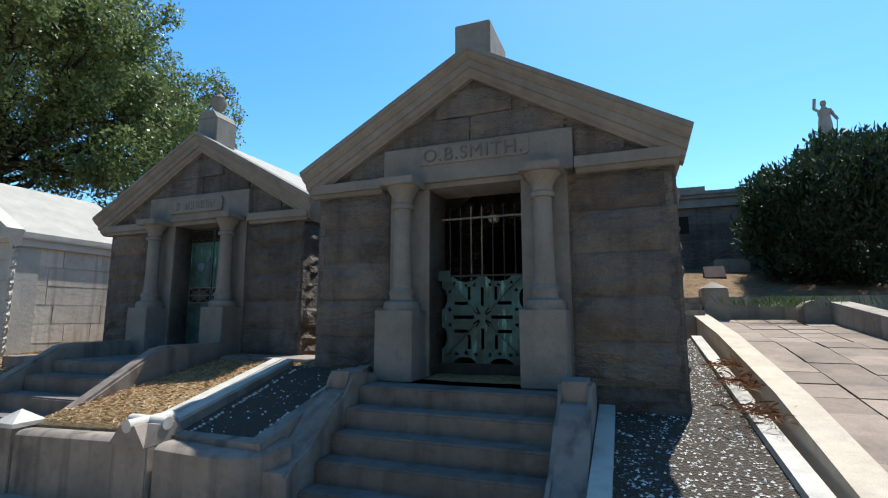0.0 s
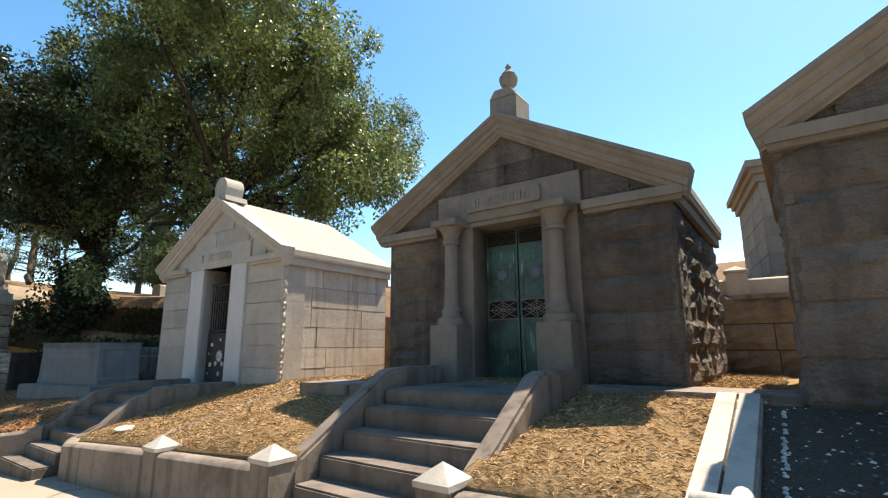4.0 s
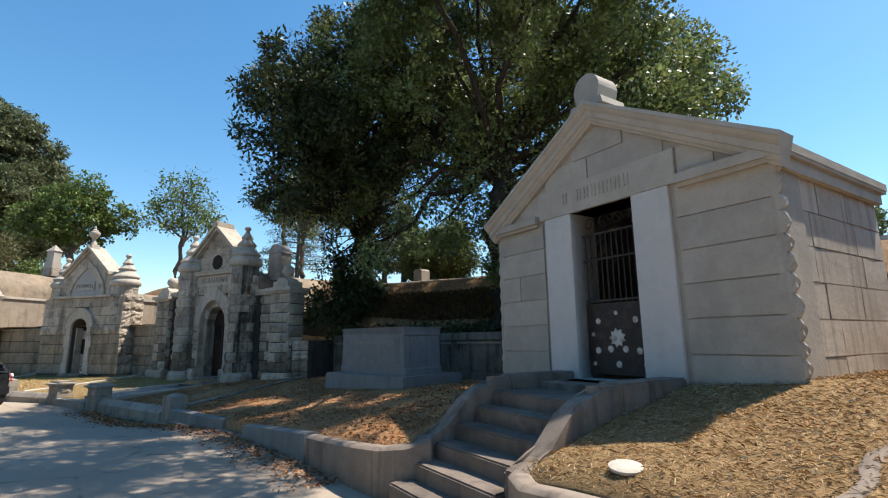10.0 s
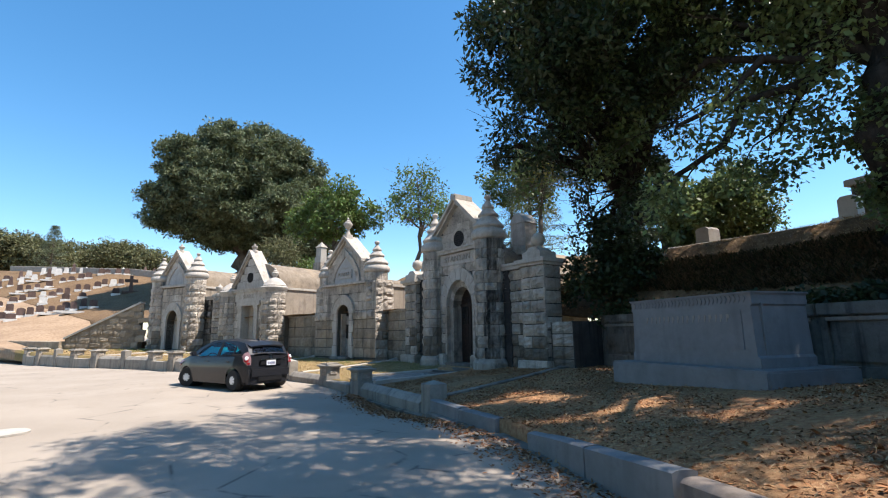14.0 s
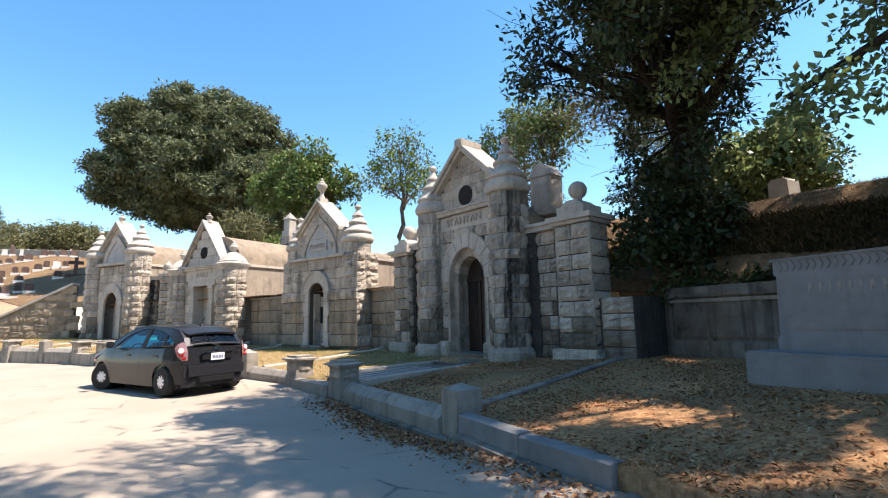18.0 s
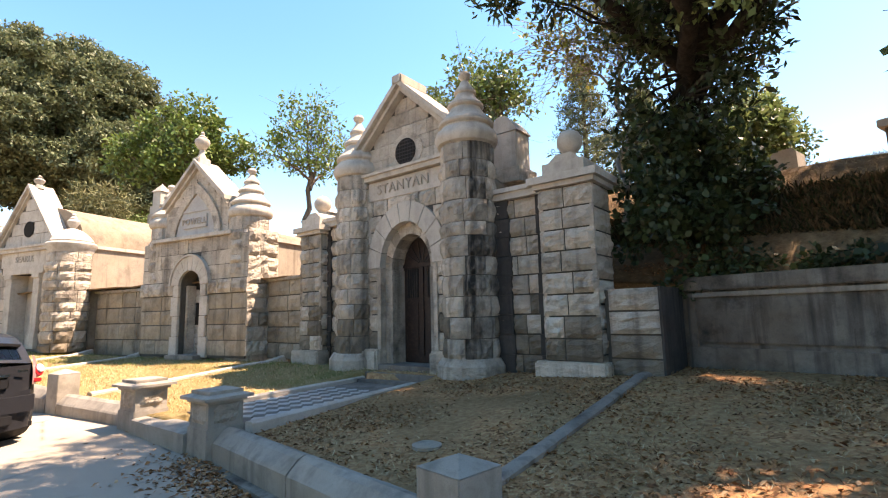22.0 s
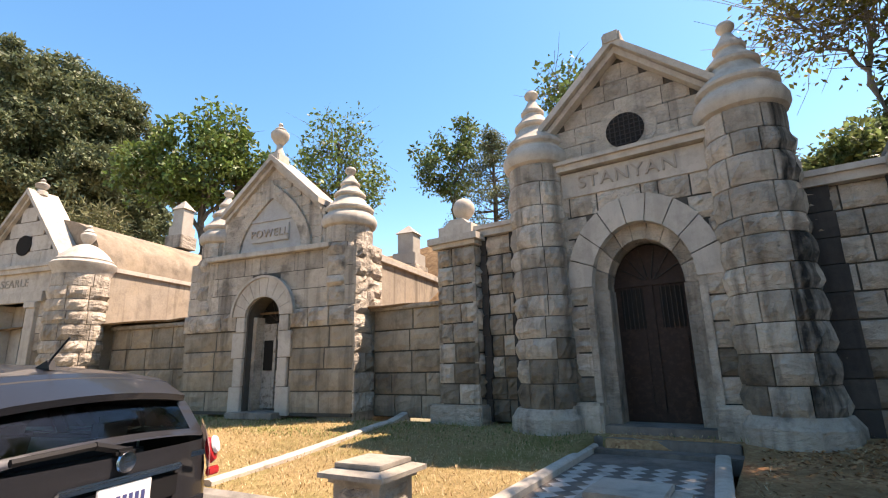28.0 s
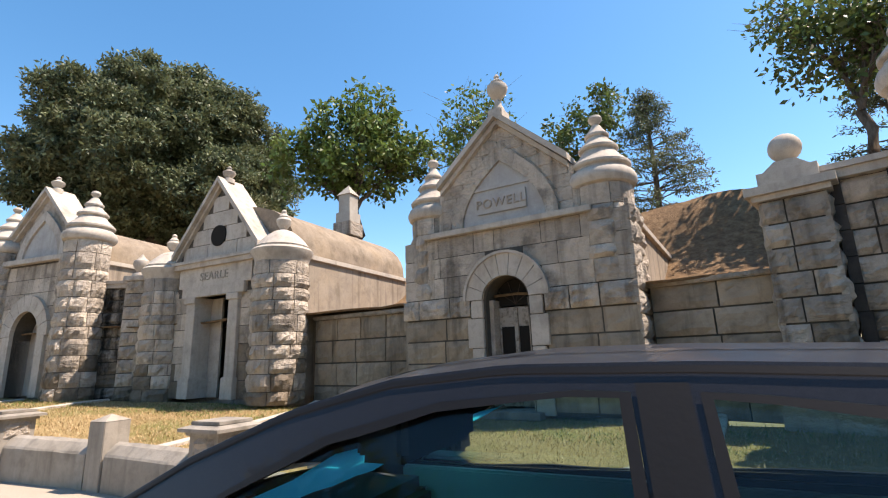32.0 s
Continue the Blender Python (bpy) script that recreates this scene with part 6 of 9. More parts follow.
M["chip"] = plain("white_marble_chip", (0.66, 0.63, 0.58), 0.8, 0, 0.3)
bed(-2.28, -1.36, -1.6, 0.42, 0.02, 0.87, M["gravel_dark"], M["concrete"], "gravel bed with pale frame beside the steps")
bed(1.36, 2.42, -1.9, 0.30, 3.5, 1.12, M["gravel_white"], M["whitecap"], "bed of white marble chips and dry weeds")
bed(-2.46, -2.44, -1.6, 0.45, 0.05, 0.90, M["concrete"], M["whitecap"], "pale concrete border strip of the plot")

# ramp path with kerbs
rp = thing("ramp_path", ROW, "sloping path of cracked concrete pavers", "path")
slope_pts = [(-2.6, 0.02), (-1.6, 0.36), (-0.1, 0.70), (2.4, 1.10), (5.3, 1.42)]


def ramp_z(n):
    return float(np.interp(n, [p[0] for p in slope_pts], [p[1] for p in slope_pts]))


side_prism(bm := bmesh.new(), [(n, z - 0.06) for n, z in slope_pts] + [(5.3, 0.2), (-2.6, -0.4)], 2.7, 9.0)
part("path_bed", bm, M["mortar"], rp)
rng = random.Random(12)
n0 = -2.5
while n0 < 5.2:
    dn = 0.40
    u = 2.88
    while u < 8.4:
        du = 0.44
        bm = bmesh.new()
        za_, zb_ = ramp_z(n0), ramp_z(n0 + dn)
        t = rng.uniform(-0.008, 0.008)
        side_prism(bm, [(n0 + 0.008, za_ - 0.07), (n0 + dn - 0.008, zb_ - 0.07), (n0 + dn - 0.008, zb_ + t), (n0 + 0.008, za_ + t)], u + 0.008, u + du - 0.008)
        part("paver", bm, M["paver"], rp)
        u += du
    n0 += dn
kb = bmesh.new()
pts = [(n, z + 0.13) for n, z in slope_pts] + [(5.3, 0.3), (-2.6, -0.4)]
side_prism(kb, pts, 2.62, 2.86)
single("path_kerb", kb, M["buff"], ROW, "rounded buff concrete kerb of the ramp", "kerb", "ramp kerbs")
kb = bmesh.new()
side_prism(kb, [(0.4, 1.12), (4.7, 1.70), (4.7, 0.6), (0.4, 0.2)], 4.62, 4.9)
single("ramp_wall", kb, M["render"], ROW, "low sloping buff wall beside the ramp", "wall")
pp = bmesh.new()
prism(pp, [(4.22, 1.0), (4.8, 1.0), (4.8, 1.58)] + [(4.51 + 0.29 * math.cos(a), 1.58 + 0.16 * math.sin(a)) for a in [k * math.pi / 10 for k in range(1, 10)]] + [(4.22, 1.58)], 4.7, 5.0)
single("ramp_post", pp, M["render"], ROW, "round-topped rendered post beside the ramp", "post")
bm = slab(2.4, 14.0, 5.3, 5.55, 0.9, 1.82, 0.02)
single("ramp_wall", bm, M["render"], ROW, "low buff wall across the top of the ramp", "wall")
for u, w in ((3.05, 0.42), (7.6, 0.5)):
    pb = slab(u - w / 2, u + w / 2, 5.1, 5.65, 1.0, 1.98, 0.02)
    q = [pb.verts.new((x, y, 1.98)) for x, y in ((u - w / 2, 5.1), (u + w / 2, 5.1), (u + w / 2, 5.65), (u - w / 2, 5.65))]
    tip = pb.verts.new((u, 5.37, 2.12))
    for k in range(4):
        pb.faces.new((q[k], q[(k + 1) % 4], tip))
    single("ramp_post", pb, M["render"], ROW, "square rendered post with low pyramid cap", "post", "ramp posts")
for k in range(3):
    single("garden_step", slab(2.3 - 0.02 * k, 2.8, 4.4 + 0.3 * k, 4.75 + 0.3 * k, 1.0, 1.45 + 0.13 * k, 0.01), M["render"], ROW, "small rendered step by the corner post", "steps", "garden steps")

# retaining wall between the two brown tombs and the pale one
rt = thing("retaining_wall_row", ROW, "old stained masonry retaining wall behind the tombs", "wall", kind="structure")
part("core", slab(-9.6, 1.2, 4.82, 5.2, 0.3, 2.08), M["mortar"], rt)
ashlar(rt, "rock", M["rubble"], -9.6, -6.9, 0.4, 2.08, 0.32, 0.5, 4.8, None, 21)
ashlar(rt, "rock", M["rubble"], -3.0, 1.2, 0.4, 2.08, 0.42, 0.9, 4.8, None, 22)
part("wall_top", slab(-9.7, -2.9, 4.74, 5.3, 2.06, 2.13, 0.01), M["concrete"], rt)
part("wall_top", slab(-2.8, 1.3, 4.74, 5.3, 2.06, 2.14, 0.01), M["render"], rt)

# cement retaining wall behind the sarcophagus
RW = pose(-22.2, 15.3, 0, 0, 0, -4)
rw = thing("retaining_wall_bank", RW, "stained cement retaining wall holding the bank", "wall", kind="structure")
part("core", slab(-0.3, 11.6, 0.02, 0.4, -0.3, 1.2), M["render_dark"], rw)
for k in range(4):
    x0 = 0.1 + 2.85 * k
    part("base_course", slab(x0, x0 + 2.78, -0.05, 0.05, -0.3, 0.25, 0.01), M["render_dark"], rw)
    part("panel", slab(x0 + 0.16, x0 + 2.62, -0.008, 0.05, 0.32, 1.02, 0.01), M["render_dark"], rw, "stained recessed cement panel")
    part("panel_head", slab(x0 + 0.1, x0 + 2.68, -0.05, 0.05, 1.02, 1.09, 0.008), M["render"], rw, "pale cement strip")
    part("panel_side", slab(x0, x0 + 0.12, -0.045, 0.05, 0.25, 1.02, 0.008), M["render_dark"], rw)
    part("coping", slab(x0 - 0.03, x0 + 2.8, -0.07, 0.45, 1.12, 1.34, 0.02), M["render_dark"], rw)
part("return_wall", slab(-0.55, -0.3, -0.9, 0.4, -0.3, 1.15), M["render_dark"], rw)

# sarcophagus
tm = thing("sarcophagus", pose(-17.40, 12.52, 0, 0, 0, -7.5), "large bluish-grey granite sarcophagus on a stepped plinth", "tomb")
part("plinth", slab(-1.58, 1.72, -0.36, 1.62, -0.25, 0.31, 0.03), M["marble"], tm)
bm = bmesh.new()
prism(bm, [(-1.35, 0.31), (1.35, 0.31), (1.35, 0.46), (1.31, 0.50), (1.28, 1.25), (1.31, 1.28), (1.31, 1.44), (-1.31, 1.44), (-1.31, 1.28), (-1.28, 1.25), (-1.31, 0.50), (-1.35, 0.46)], 0.0, 1.22)
part("body", bm, M["marble"], tm)
part("lid", slab(-1.34, 1.34, -0.03, 1.25, 1.44, 1.475, 0.01), M["marble"], tm)
leaf_carving = mesh_of(prism(bmesh.new(), [(0, 1.31), (0.02, 1.31), (0.055, 1.37), (0.02, 1.43), (0, 1.43), (0.035, 1.37)], -0.012, 0.01), M["marble"])
for k in range(31):
    ob = new("carved_leaf", leaf_carving)
    ob.parent = tm
    ob.matrix_basis = pose(-1.24 + k * 0.08, 0, 0)
part("front_panel", slab(-1.12, 1.12, -0.012, 0.02, 0.58, 1.2, 0.006), M["marble"], tm)
rng = random.Random(6)
x = -0.9
while x < 0.9:
    w = rng.uniform(0.05, 0.09)
    part("inscription_sign", prism(bmesh.new(), [(x, 1.02), (x + 0.018, 1.02), (x + 0.018, 1.07), (x + w * 0.6, 1.07), (x + w * 0.6, 1.14), (x, 1.14)], -0.018, 0.0), M["letter"], tm)
    x += w + (0.16 if rng.random() < 0.15 else 0.04)
bm = bmesh.new()
box(bm, 1.27, 1.325, 0.18, 0.22, 0.5, 1.3)
part("end_strip", bm, M["marble"], tm)

# kerbs along the leaf-strewn plot
def kerb_run(s0, s1, top0, top1, d=0.1, thick=0.24, n=6, mat_=None, label="granite kerb stone with drill marks"):
    pts = []
    for k in range(n):
        s = s0 + (s1 - s0) * k / (n - 1)
        x, y, nx, ny = edge_at(s)
        pts.append((float(x + nx * d), float(y + ny * d), top0 + (top1 - top0) * k / (n - 1)))
    return way_wall("kerb", pts, thick, foot, label, mat_ or M["marble"], "kerb", "plot kerbs", 0.02)


def roll_kerb(s0, s1, top0, top1, d=0.12, wide=0.28, n=10, stone=None):
    """A kerb with a chamfered shoulder on the road side and a rounded top."""
    prof = [(-0.5, None), (-0.5, -0.15), (-0.44, -0.125), (-0.12, -0.03), (0.1, 0.0), (0.35, -0.02), (0.5, -0.09), (0.5, None)]
    bm = bmesh.new()
    rings = []
    for k in range(n):
        t = k / (n - 1)
        x, y, nx, ny = (float(v) for v in edge_at(s0 + (s1 - s0) * t))
        top = top0 + (top1 - top0) * t
        rings.append([bm.verts.new((x + nx * (d + wide * a), y + ny * (d + wide * a), foot(x, y) if h is None else top + h + RNG.uniform(-0.004, 0.004))) for a, h in prof])
    for p, q in zip(rings, rings[1:]):
        for k in range(len(prof)):
            j = (k + 1) % len(prof)
            bm.faces.new((p[k], q[k], q[j], p[j]))
    bm.faces.new(rings[0])
    bm.faces.new(rings[-1][::-1])
    return single("kerb", bm, stone or M["pier_stone"], Matrix(), "grey granite kerb with rounded roll top", "kerb", "plot kerbs")


kerb_run(15.0, 16.45, -0.21, -0.33, 0.05)
kerb_run(16.48, 17.95, -0.33, -0.45, 0.05)
kerb_run(17.95, 19.15, -0.56, -0.57, 0.25, 0.2, mat_=M["concrete"], label="low broken concrete kerb")
kerb_run(19.15, 20.48, -0.46, -0.485, 0.1)
kerb_run(20.5, 21.82, -0.465, -0.465, 0.1)
roll_kerb(22.26, 23.98, -0.45, -0.44, 0.1, 0.32)
roll_kerb(24.0, 25.75, -0.44, -0.43, 0.1, 0.32)
for a, b, top in ((21.7, 26.0, -0.80), (18.9, 21.75, -0.70), (15.0, 19.0, -0.66)):
    kerb_run(a, b, top, top, 0.02, 0.34, 12, M["render_dark"], "rough dark concrete footing under the kerb")


def pier_at(s, top, tall=True, d=0.12, wide=0.44):
    x, y, nx, ny = (float(v) for v in edge_at(s))
    root = thing("kerb_pier", pose(x + nx * d, y + ny * d, 0, 0, 0, math.degrees(math.atan2(-nx, ny))), "granite kerb pier with moulded cap and rock-faced panel" if tall else "small granite kerb post with peaked top", "pier", "kerb piers" if tall else "kerb posts")
    h = wide / 2
    if tall:
        part("base", slab(-h - 0.02, h + 0.02, -h - 0.02, h + 0.02, foot(x, y), top - 0.42, 0.01), M["pier_stone"], root)
        part("shaft", slab(-h, h, -h, h, top - 0.42, top - 0.13), M["pier_stone"], root)
        rng = random.Random(int(s * 10))
        for k in range(4):
            a = k * 90
            m = pose(0, 0, 0, 0, 0, a) @ pose(0, -h, top - 0.27)
            block(root, "rock", M["granite"], rng, m, wide * 0.8, 0.24, 0.6, "rock_panel")
        bm = slab(-h - 0.03, h + 0.03, -h - 0.03, h + 0.03, top - 0.14, top - 0.10)
        box(bm, -h - 0.09, h + 0.09, -h - 0.09, h + 0.09, top - 0.10, top - 0.065)
        e0, e1 = h + 0.09, h + 0.0
        ra = [bm.verts.new((x * e0, y * e0, top - 0.065)) for x, y in ((-1, -1), (1, -1), (1, 1), (-1, 1))]
        rb = [bm.verts.new((x * e1, y * e1, top - 0.038)) for x, y in ((-1, -1), (1, -1), (1, 1), (-1, 1))]
        for k in range(4):
            bm.faces.new((ra[k], ra[(k + 1) % 4], rb[(k + 1) % 4], rb[k]))
        box(bm, -h, h, -h, h, top - 0.038, top, 0.006)
        part("cap", bm, M["pier_stone"], root, "moulded granite cap")
    else:
        bm = slab(-h, h, -h, h, foot(x, y), top - 0.08, 0.008)
        q = [bm.verts.new((a, b, top - 0.08)) for a, b in ((-h, -h), (h, -h), (h, h), (-h, h))]
        tip = bm.verts.new((0, 0, top))
        for k in range(4):
            bm.faces.new((q[k], q[(k + 1) % 4], tip))
        part("shaft", bm, M["pier_stone"], root)
    return root


pier_at(22.05, -0.10, False, 0.2, 0.42)
pier_at(26.0, 0.0)
pier_at(27.95, 0.02)
pier_at(30.4, 0.08, False, 0.15, 0.34)
roll_kerb(28.2, 30.2, -0.37, -0.33, 0.12, 0.28)
kerb_run(26.25, 27.7, -0.50, -0.48, 0.05, 0.4, label="low granite threshold step", mat_=M["pier_stone"])
PIERS = ((33.0, True), (34.65, True), (36.7, False), (38.9, True), (40.6, True), (42.8, False), (45.0, True), (46.8, True), (49.0, False), (51.0, True), (52.6, True))
for s, tall in PIERS:
    pier_at(s, 0.22 + 0.01 * (s - 33), tall, 0.13, 0.44 if tall else 0.32)
for (a, ta), (b, tb) in zip(((30.4, False),) + PIERS, PIERS):
    low = ta and tb
    if low:
        kerb_run(a + 0.2, b - 0.2, -0.26 + 0.01 * (a - 33), -0.26 + 0.01 * (b - 33), 0.05, 0.4, label="low granite threshold step", mat_=M["pier_stone"])
    else:
        roll_kerb(a + 0.2, b - 0.2, (-0.28 if a < 31 else -0.11 + 0.01 * (a - 33)), -0.11 + 0.01 * (b - 33), 0.12, 0.28)

# plot dividers across the lawn
def divider(a, b, top, label="pale granite lawn edging", w=0.16, stone=None):
    pts = []
    for k in range(8):
        x, y = a[0] + (b[0] - a[0]) * k / 7, a[1] + (b[1] - a[1]) * k / 7
        g = ground_at(x, y) + top
        pts.append((x, y, g if k == 0 else min(g, pts[-1][2] + 0.1)))
    way_wall("lawn_edging", pts, w, lambda x, y: -0.6, label, stone or M["granite_trim"], "edging", "lawn edgings", 0.02)


divider((-29.5, 8.3), (-31.2, 12.6), 0.06)
for pa, pb in (((-26.72, 9.3), (-27.35, 12.5)), ((-24.95, 9.4), (-25.78, 12.55))):
    way_wall("lawn_edging", [(pa[0] + (pb[0] - pa[0]) * k / 5, pa[1] + (pb[1] - pa[1]) * k / 5, -0.37 + 0.01 * k) for k in range(6)], 0.15, lambda x, y: -0.8, "pale granite edging of the tile path", M["granite_trim"], "edging", "lawn edgings", 0.02)
divider((-21.5, 9.6), (-22.3, 14.4), 0.06, "sunken round-backed plot edging", 0.15, M["concrete"])
divider((-33.4, 6.6), (-36.2, 10.3), 0.06)
divider((-35.1, 5.6), (-38.2, 9.2), 0.06)
divider((-40.4, 2.3), (-43.4, 5.6), 0.06)
divider((-42.3, 0.8), (-45.0, 3.8), 0.06)

# chequered path to the arched door
ck = thing("chequered_path", pose(-25.86, 9.3, -0.245, 0.6, 0, 13), "worn black and white diamond tile path", "path")
part("bed", slab(-0.84, 0.84, 0.05, 3.4, -0.6, -0.20), M["step"], ck)
me_w, me_b = mesh_of(slab(-0.098, 0.098, -0.098, 0.098, -0.01, 0.0), M["tile_white"]), mesh_of(slab(-0.098, 0.098, -0.098, 0.098, -0.01, 0.0), M["tile_black"])
ti = 0
for i in range(5):
    for j in range(12):
        x, y = -0.56 + 0.28 * i, 0.26 + 0.2 * j
        for dx, dy, me in ((0.0, 0.0, me_w), (0.14, 0.1, me_b)):
            if abs(x + dx) > 0.64:
                continue
            t = new("tile", me)
            t.parent = ck
            t.matrix_basis = pose(x + dx, y + dy, -0.190 + (ti % 3) * 0.001) @ Matrix.Diagonal((1.0, 0.714, 1, 1)) @ pose(0, 0, 0, 0, 0, 45)
            ti += 1

# stone wall running down from the far vault and the dark wall beyond
MT = pose(-48.0, 1.2, 0, 0, 0, 64)
sw = thing("rubble_wall", MT, "sloping rubble stone wall with pale coping", "wall")
side = bmesh.new()
prism(side, [(-3.9, -0.6), (0.6, -0.6), (0.6, 3.0), (-3.9, 0.85)], 0.0, 0.4)
part("core", side, M["rubble"], sw)
rng = random.Random(23)
z = -0.5
for r in range(9):
    x = -3.9
    zc = -0.35 + 0.38 * r
    while x < 0.5:
        w = rng.uniform(0.3, 0.85)
        top = 0.85 + (x + w / 2 + 3.9) * 2.15 / 4.5
        if zc + 0.15 < top:
            block(sw, "rock", M["rubble"], rng, pose(x + w / 2, 0.0, zc + rng.uniform(-0.07, 0.07), 0, rng.uniform(-14, 14), 0), w, rng.uniform(0.3, 0.44), 0.8)
        x += w
cop = bmesh.new()
prism(cop, [(-3.95, 0.83), (0.6, 3.0), (0.6, 3.12), (-3.95, 0.95)], -0.08, 0.5)
part("coping", cop, M["whitecap"], sw)
way_wall("far_wall", [(-49.75, -2.4, 0.72), (-58, -7.2, 0.8), (-75, -17.9, 1.2), (-120, -44, 2.0)], 0.4, lambda x, y: -0.8, "long dark stone wall below the grave hillside", M["rubble"])


# ---- trees and shrubs ----
def tube(verts, faces, pts, radii, seg=7):
    """A tapered limb along points, added to vertex and face lists."""
    start = len(verts)
    for k, p in enumerate(pts):
        a, b = pts[max(0, k - 1)], pts[min(len(pts) - 1, k + 1)]
        q = (b - a).to_track_quat("Z", "Y")
        for i in range(seg):
            ang = 2 * math.pi * i / seg
            verts.append(tuple(p + q @ Vector((radii[k] * math.cos(ang), radii[k] * math.sin(ang), 0))))
    for k in range(len(pts) - 1):
        for i in range(seg):
            j = (i + 1) % seg
            a = start + k * seg
            faces.append((a + i, a + j, a + seg + j, a + seg + i))


def limb(rng, a, b, sag, n=5):
    """Points of a crooked branch from a to b."""
    out = []
    for k in range(n + 1):
        t = k / n
        p = a.lerp(b, t)
        wob = (b - a).length * 0.06 * math.sin(math.pi * t)
        p = p + Vector((rng.uniform(-wob, wob), rng.uniform(-wob, wob), rng.uniform(-wob, wob) + sag * math.sin(math.pi * t)))
        out.append(p)
    return out


def leaf_mesh(name, centres, spread, per, size, material, gen, flat=0.0, long=1.8, lift=-0.25):
    """Many small folded leaves round the clump centres."""
    c = np.repeat(centres, per, axis=0)
    s = np.repeat(spread, per)
    n = len(c)
    off = gen.normal(size=(n, 3))
    off /= np.maximum(np.linalg.norm(off, axis=1, keepdims=True), 1e-6)
    off *= (gen.random((n, 1)) ** 0.45) * s[:, None]
    off[:, 2] *= 1 - 0.35 * flat
    p = c + off
    d = gen.normal(size=(n, 3)) + off / np.maximum(s[:, None], 0.01) * 0.9
    d[:, 2] += lift
    d /= np.linalg.norm(d, axis=1, keepdims=True)
    up = gen.normal(size=(n, 3))
    up[:, 2] += 0.9
    side = np.cross(d, up)
    side /= np.maximum(np.linalg.norm(side, axis=1, keepdims=True), 1e-6)
    nrm = np.cross(side, d)
    ln = (size * gen.uniform(0.6, 1.3, n))[:, None]
    w = ln / long
    v = np.empty((n, 4, 3))
    v[:, 0] = p
    v[:, 1] = p + d * ln * 0.5 + side * w * 0.5 + nrm * w * 0.15
    v[:, 2] = p + d * ln
    v[:, 3] = p + d * ln * 0.5 - side * w * 0.5 + nrm * w * 0.15
    me = bpy.data.meshes.new(name)
    me.vertices.add(n * 4)
    me.vertices.foreach_set("co", v.reshape(-1).astype(np.float32))
    me.loops.add(n * 4)
    me.loops.foreach_set("vertex_index", np.arange(n * 4, dtype=np.int32))
    me.polygons.add(n)
    me.polygons.foreach_set("loop_start", np.arange(0, n * 4, 4, dtype=np.int32))
    me.polygons.foreach_set("loop_total", np.full(n, 4, dtype=np.int32))
    me.materials.append(material)
    me.update()
    return me


def shell(gen, crown, count, inner=0.45):
    """Clump centres in an uneven ellipsoid."""
    cx, cy, cz, rx, ry, rz = crown
    d = gen.normal(size=(count, 3))
    d /= np.linalg.norm(d, axis=1, keepdims=True)
    r = inner + (1 - inner) * gen.random(count) ** 0.6
    lump = np.array([0.86 + 0.22 * noise.noise((float(a[0]) * 2.1 + cx, float(a[1]) * 2.1, float(a[2]) * 2.1 + cz)) for a in d])
    return np.array([cx, cy, cz]) + d * (r * lump)[:, None] * np.array([rx, ry, rz])


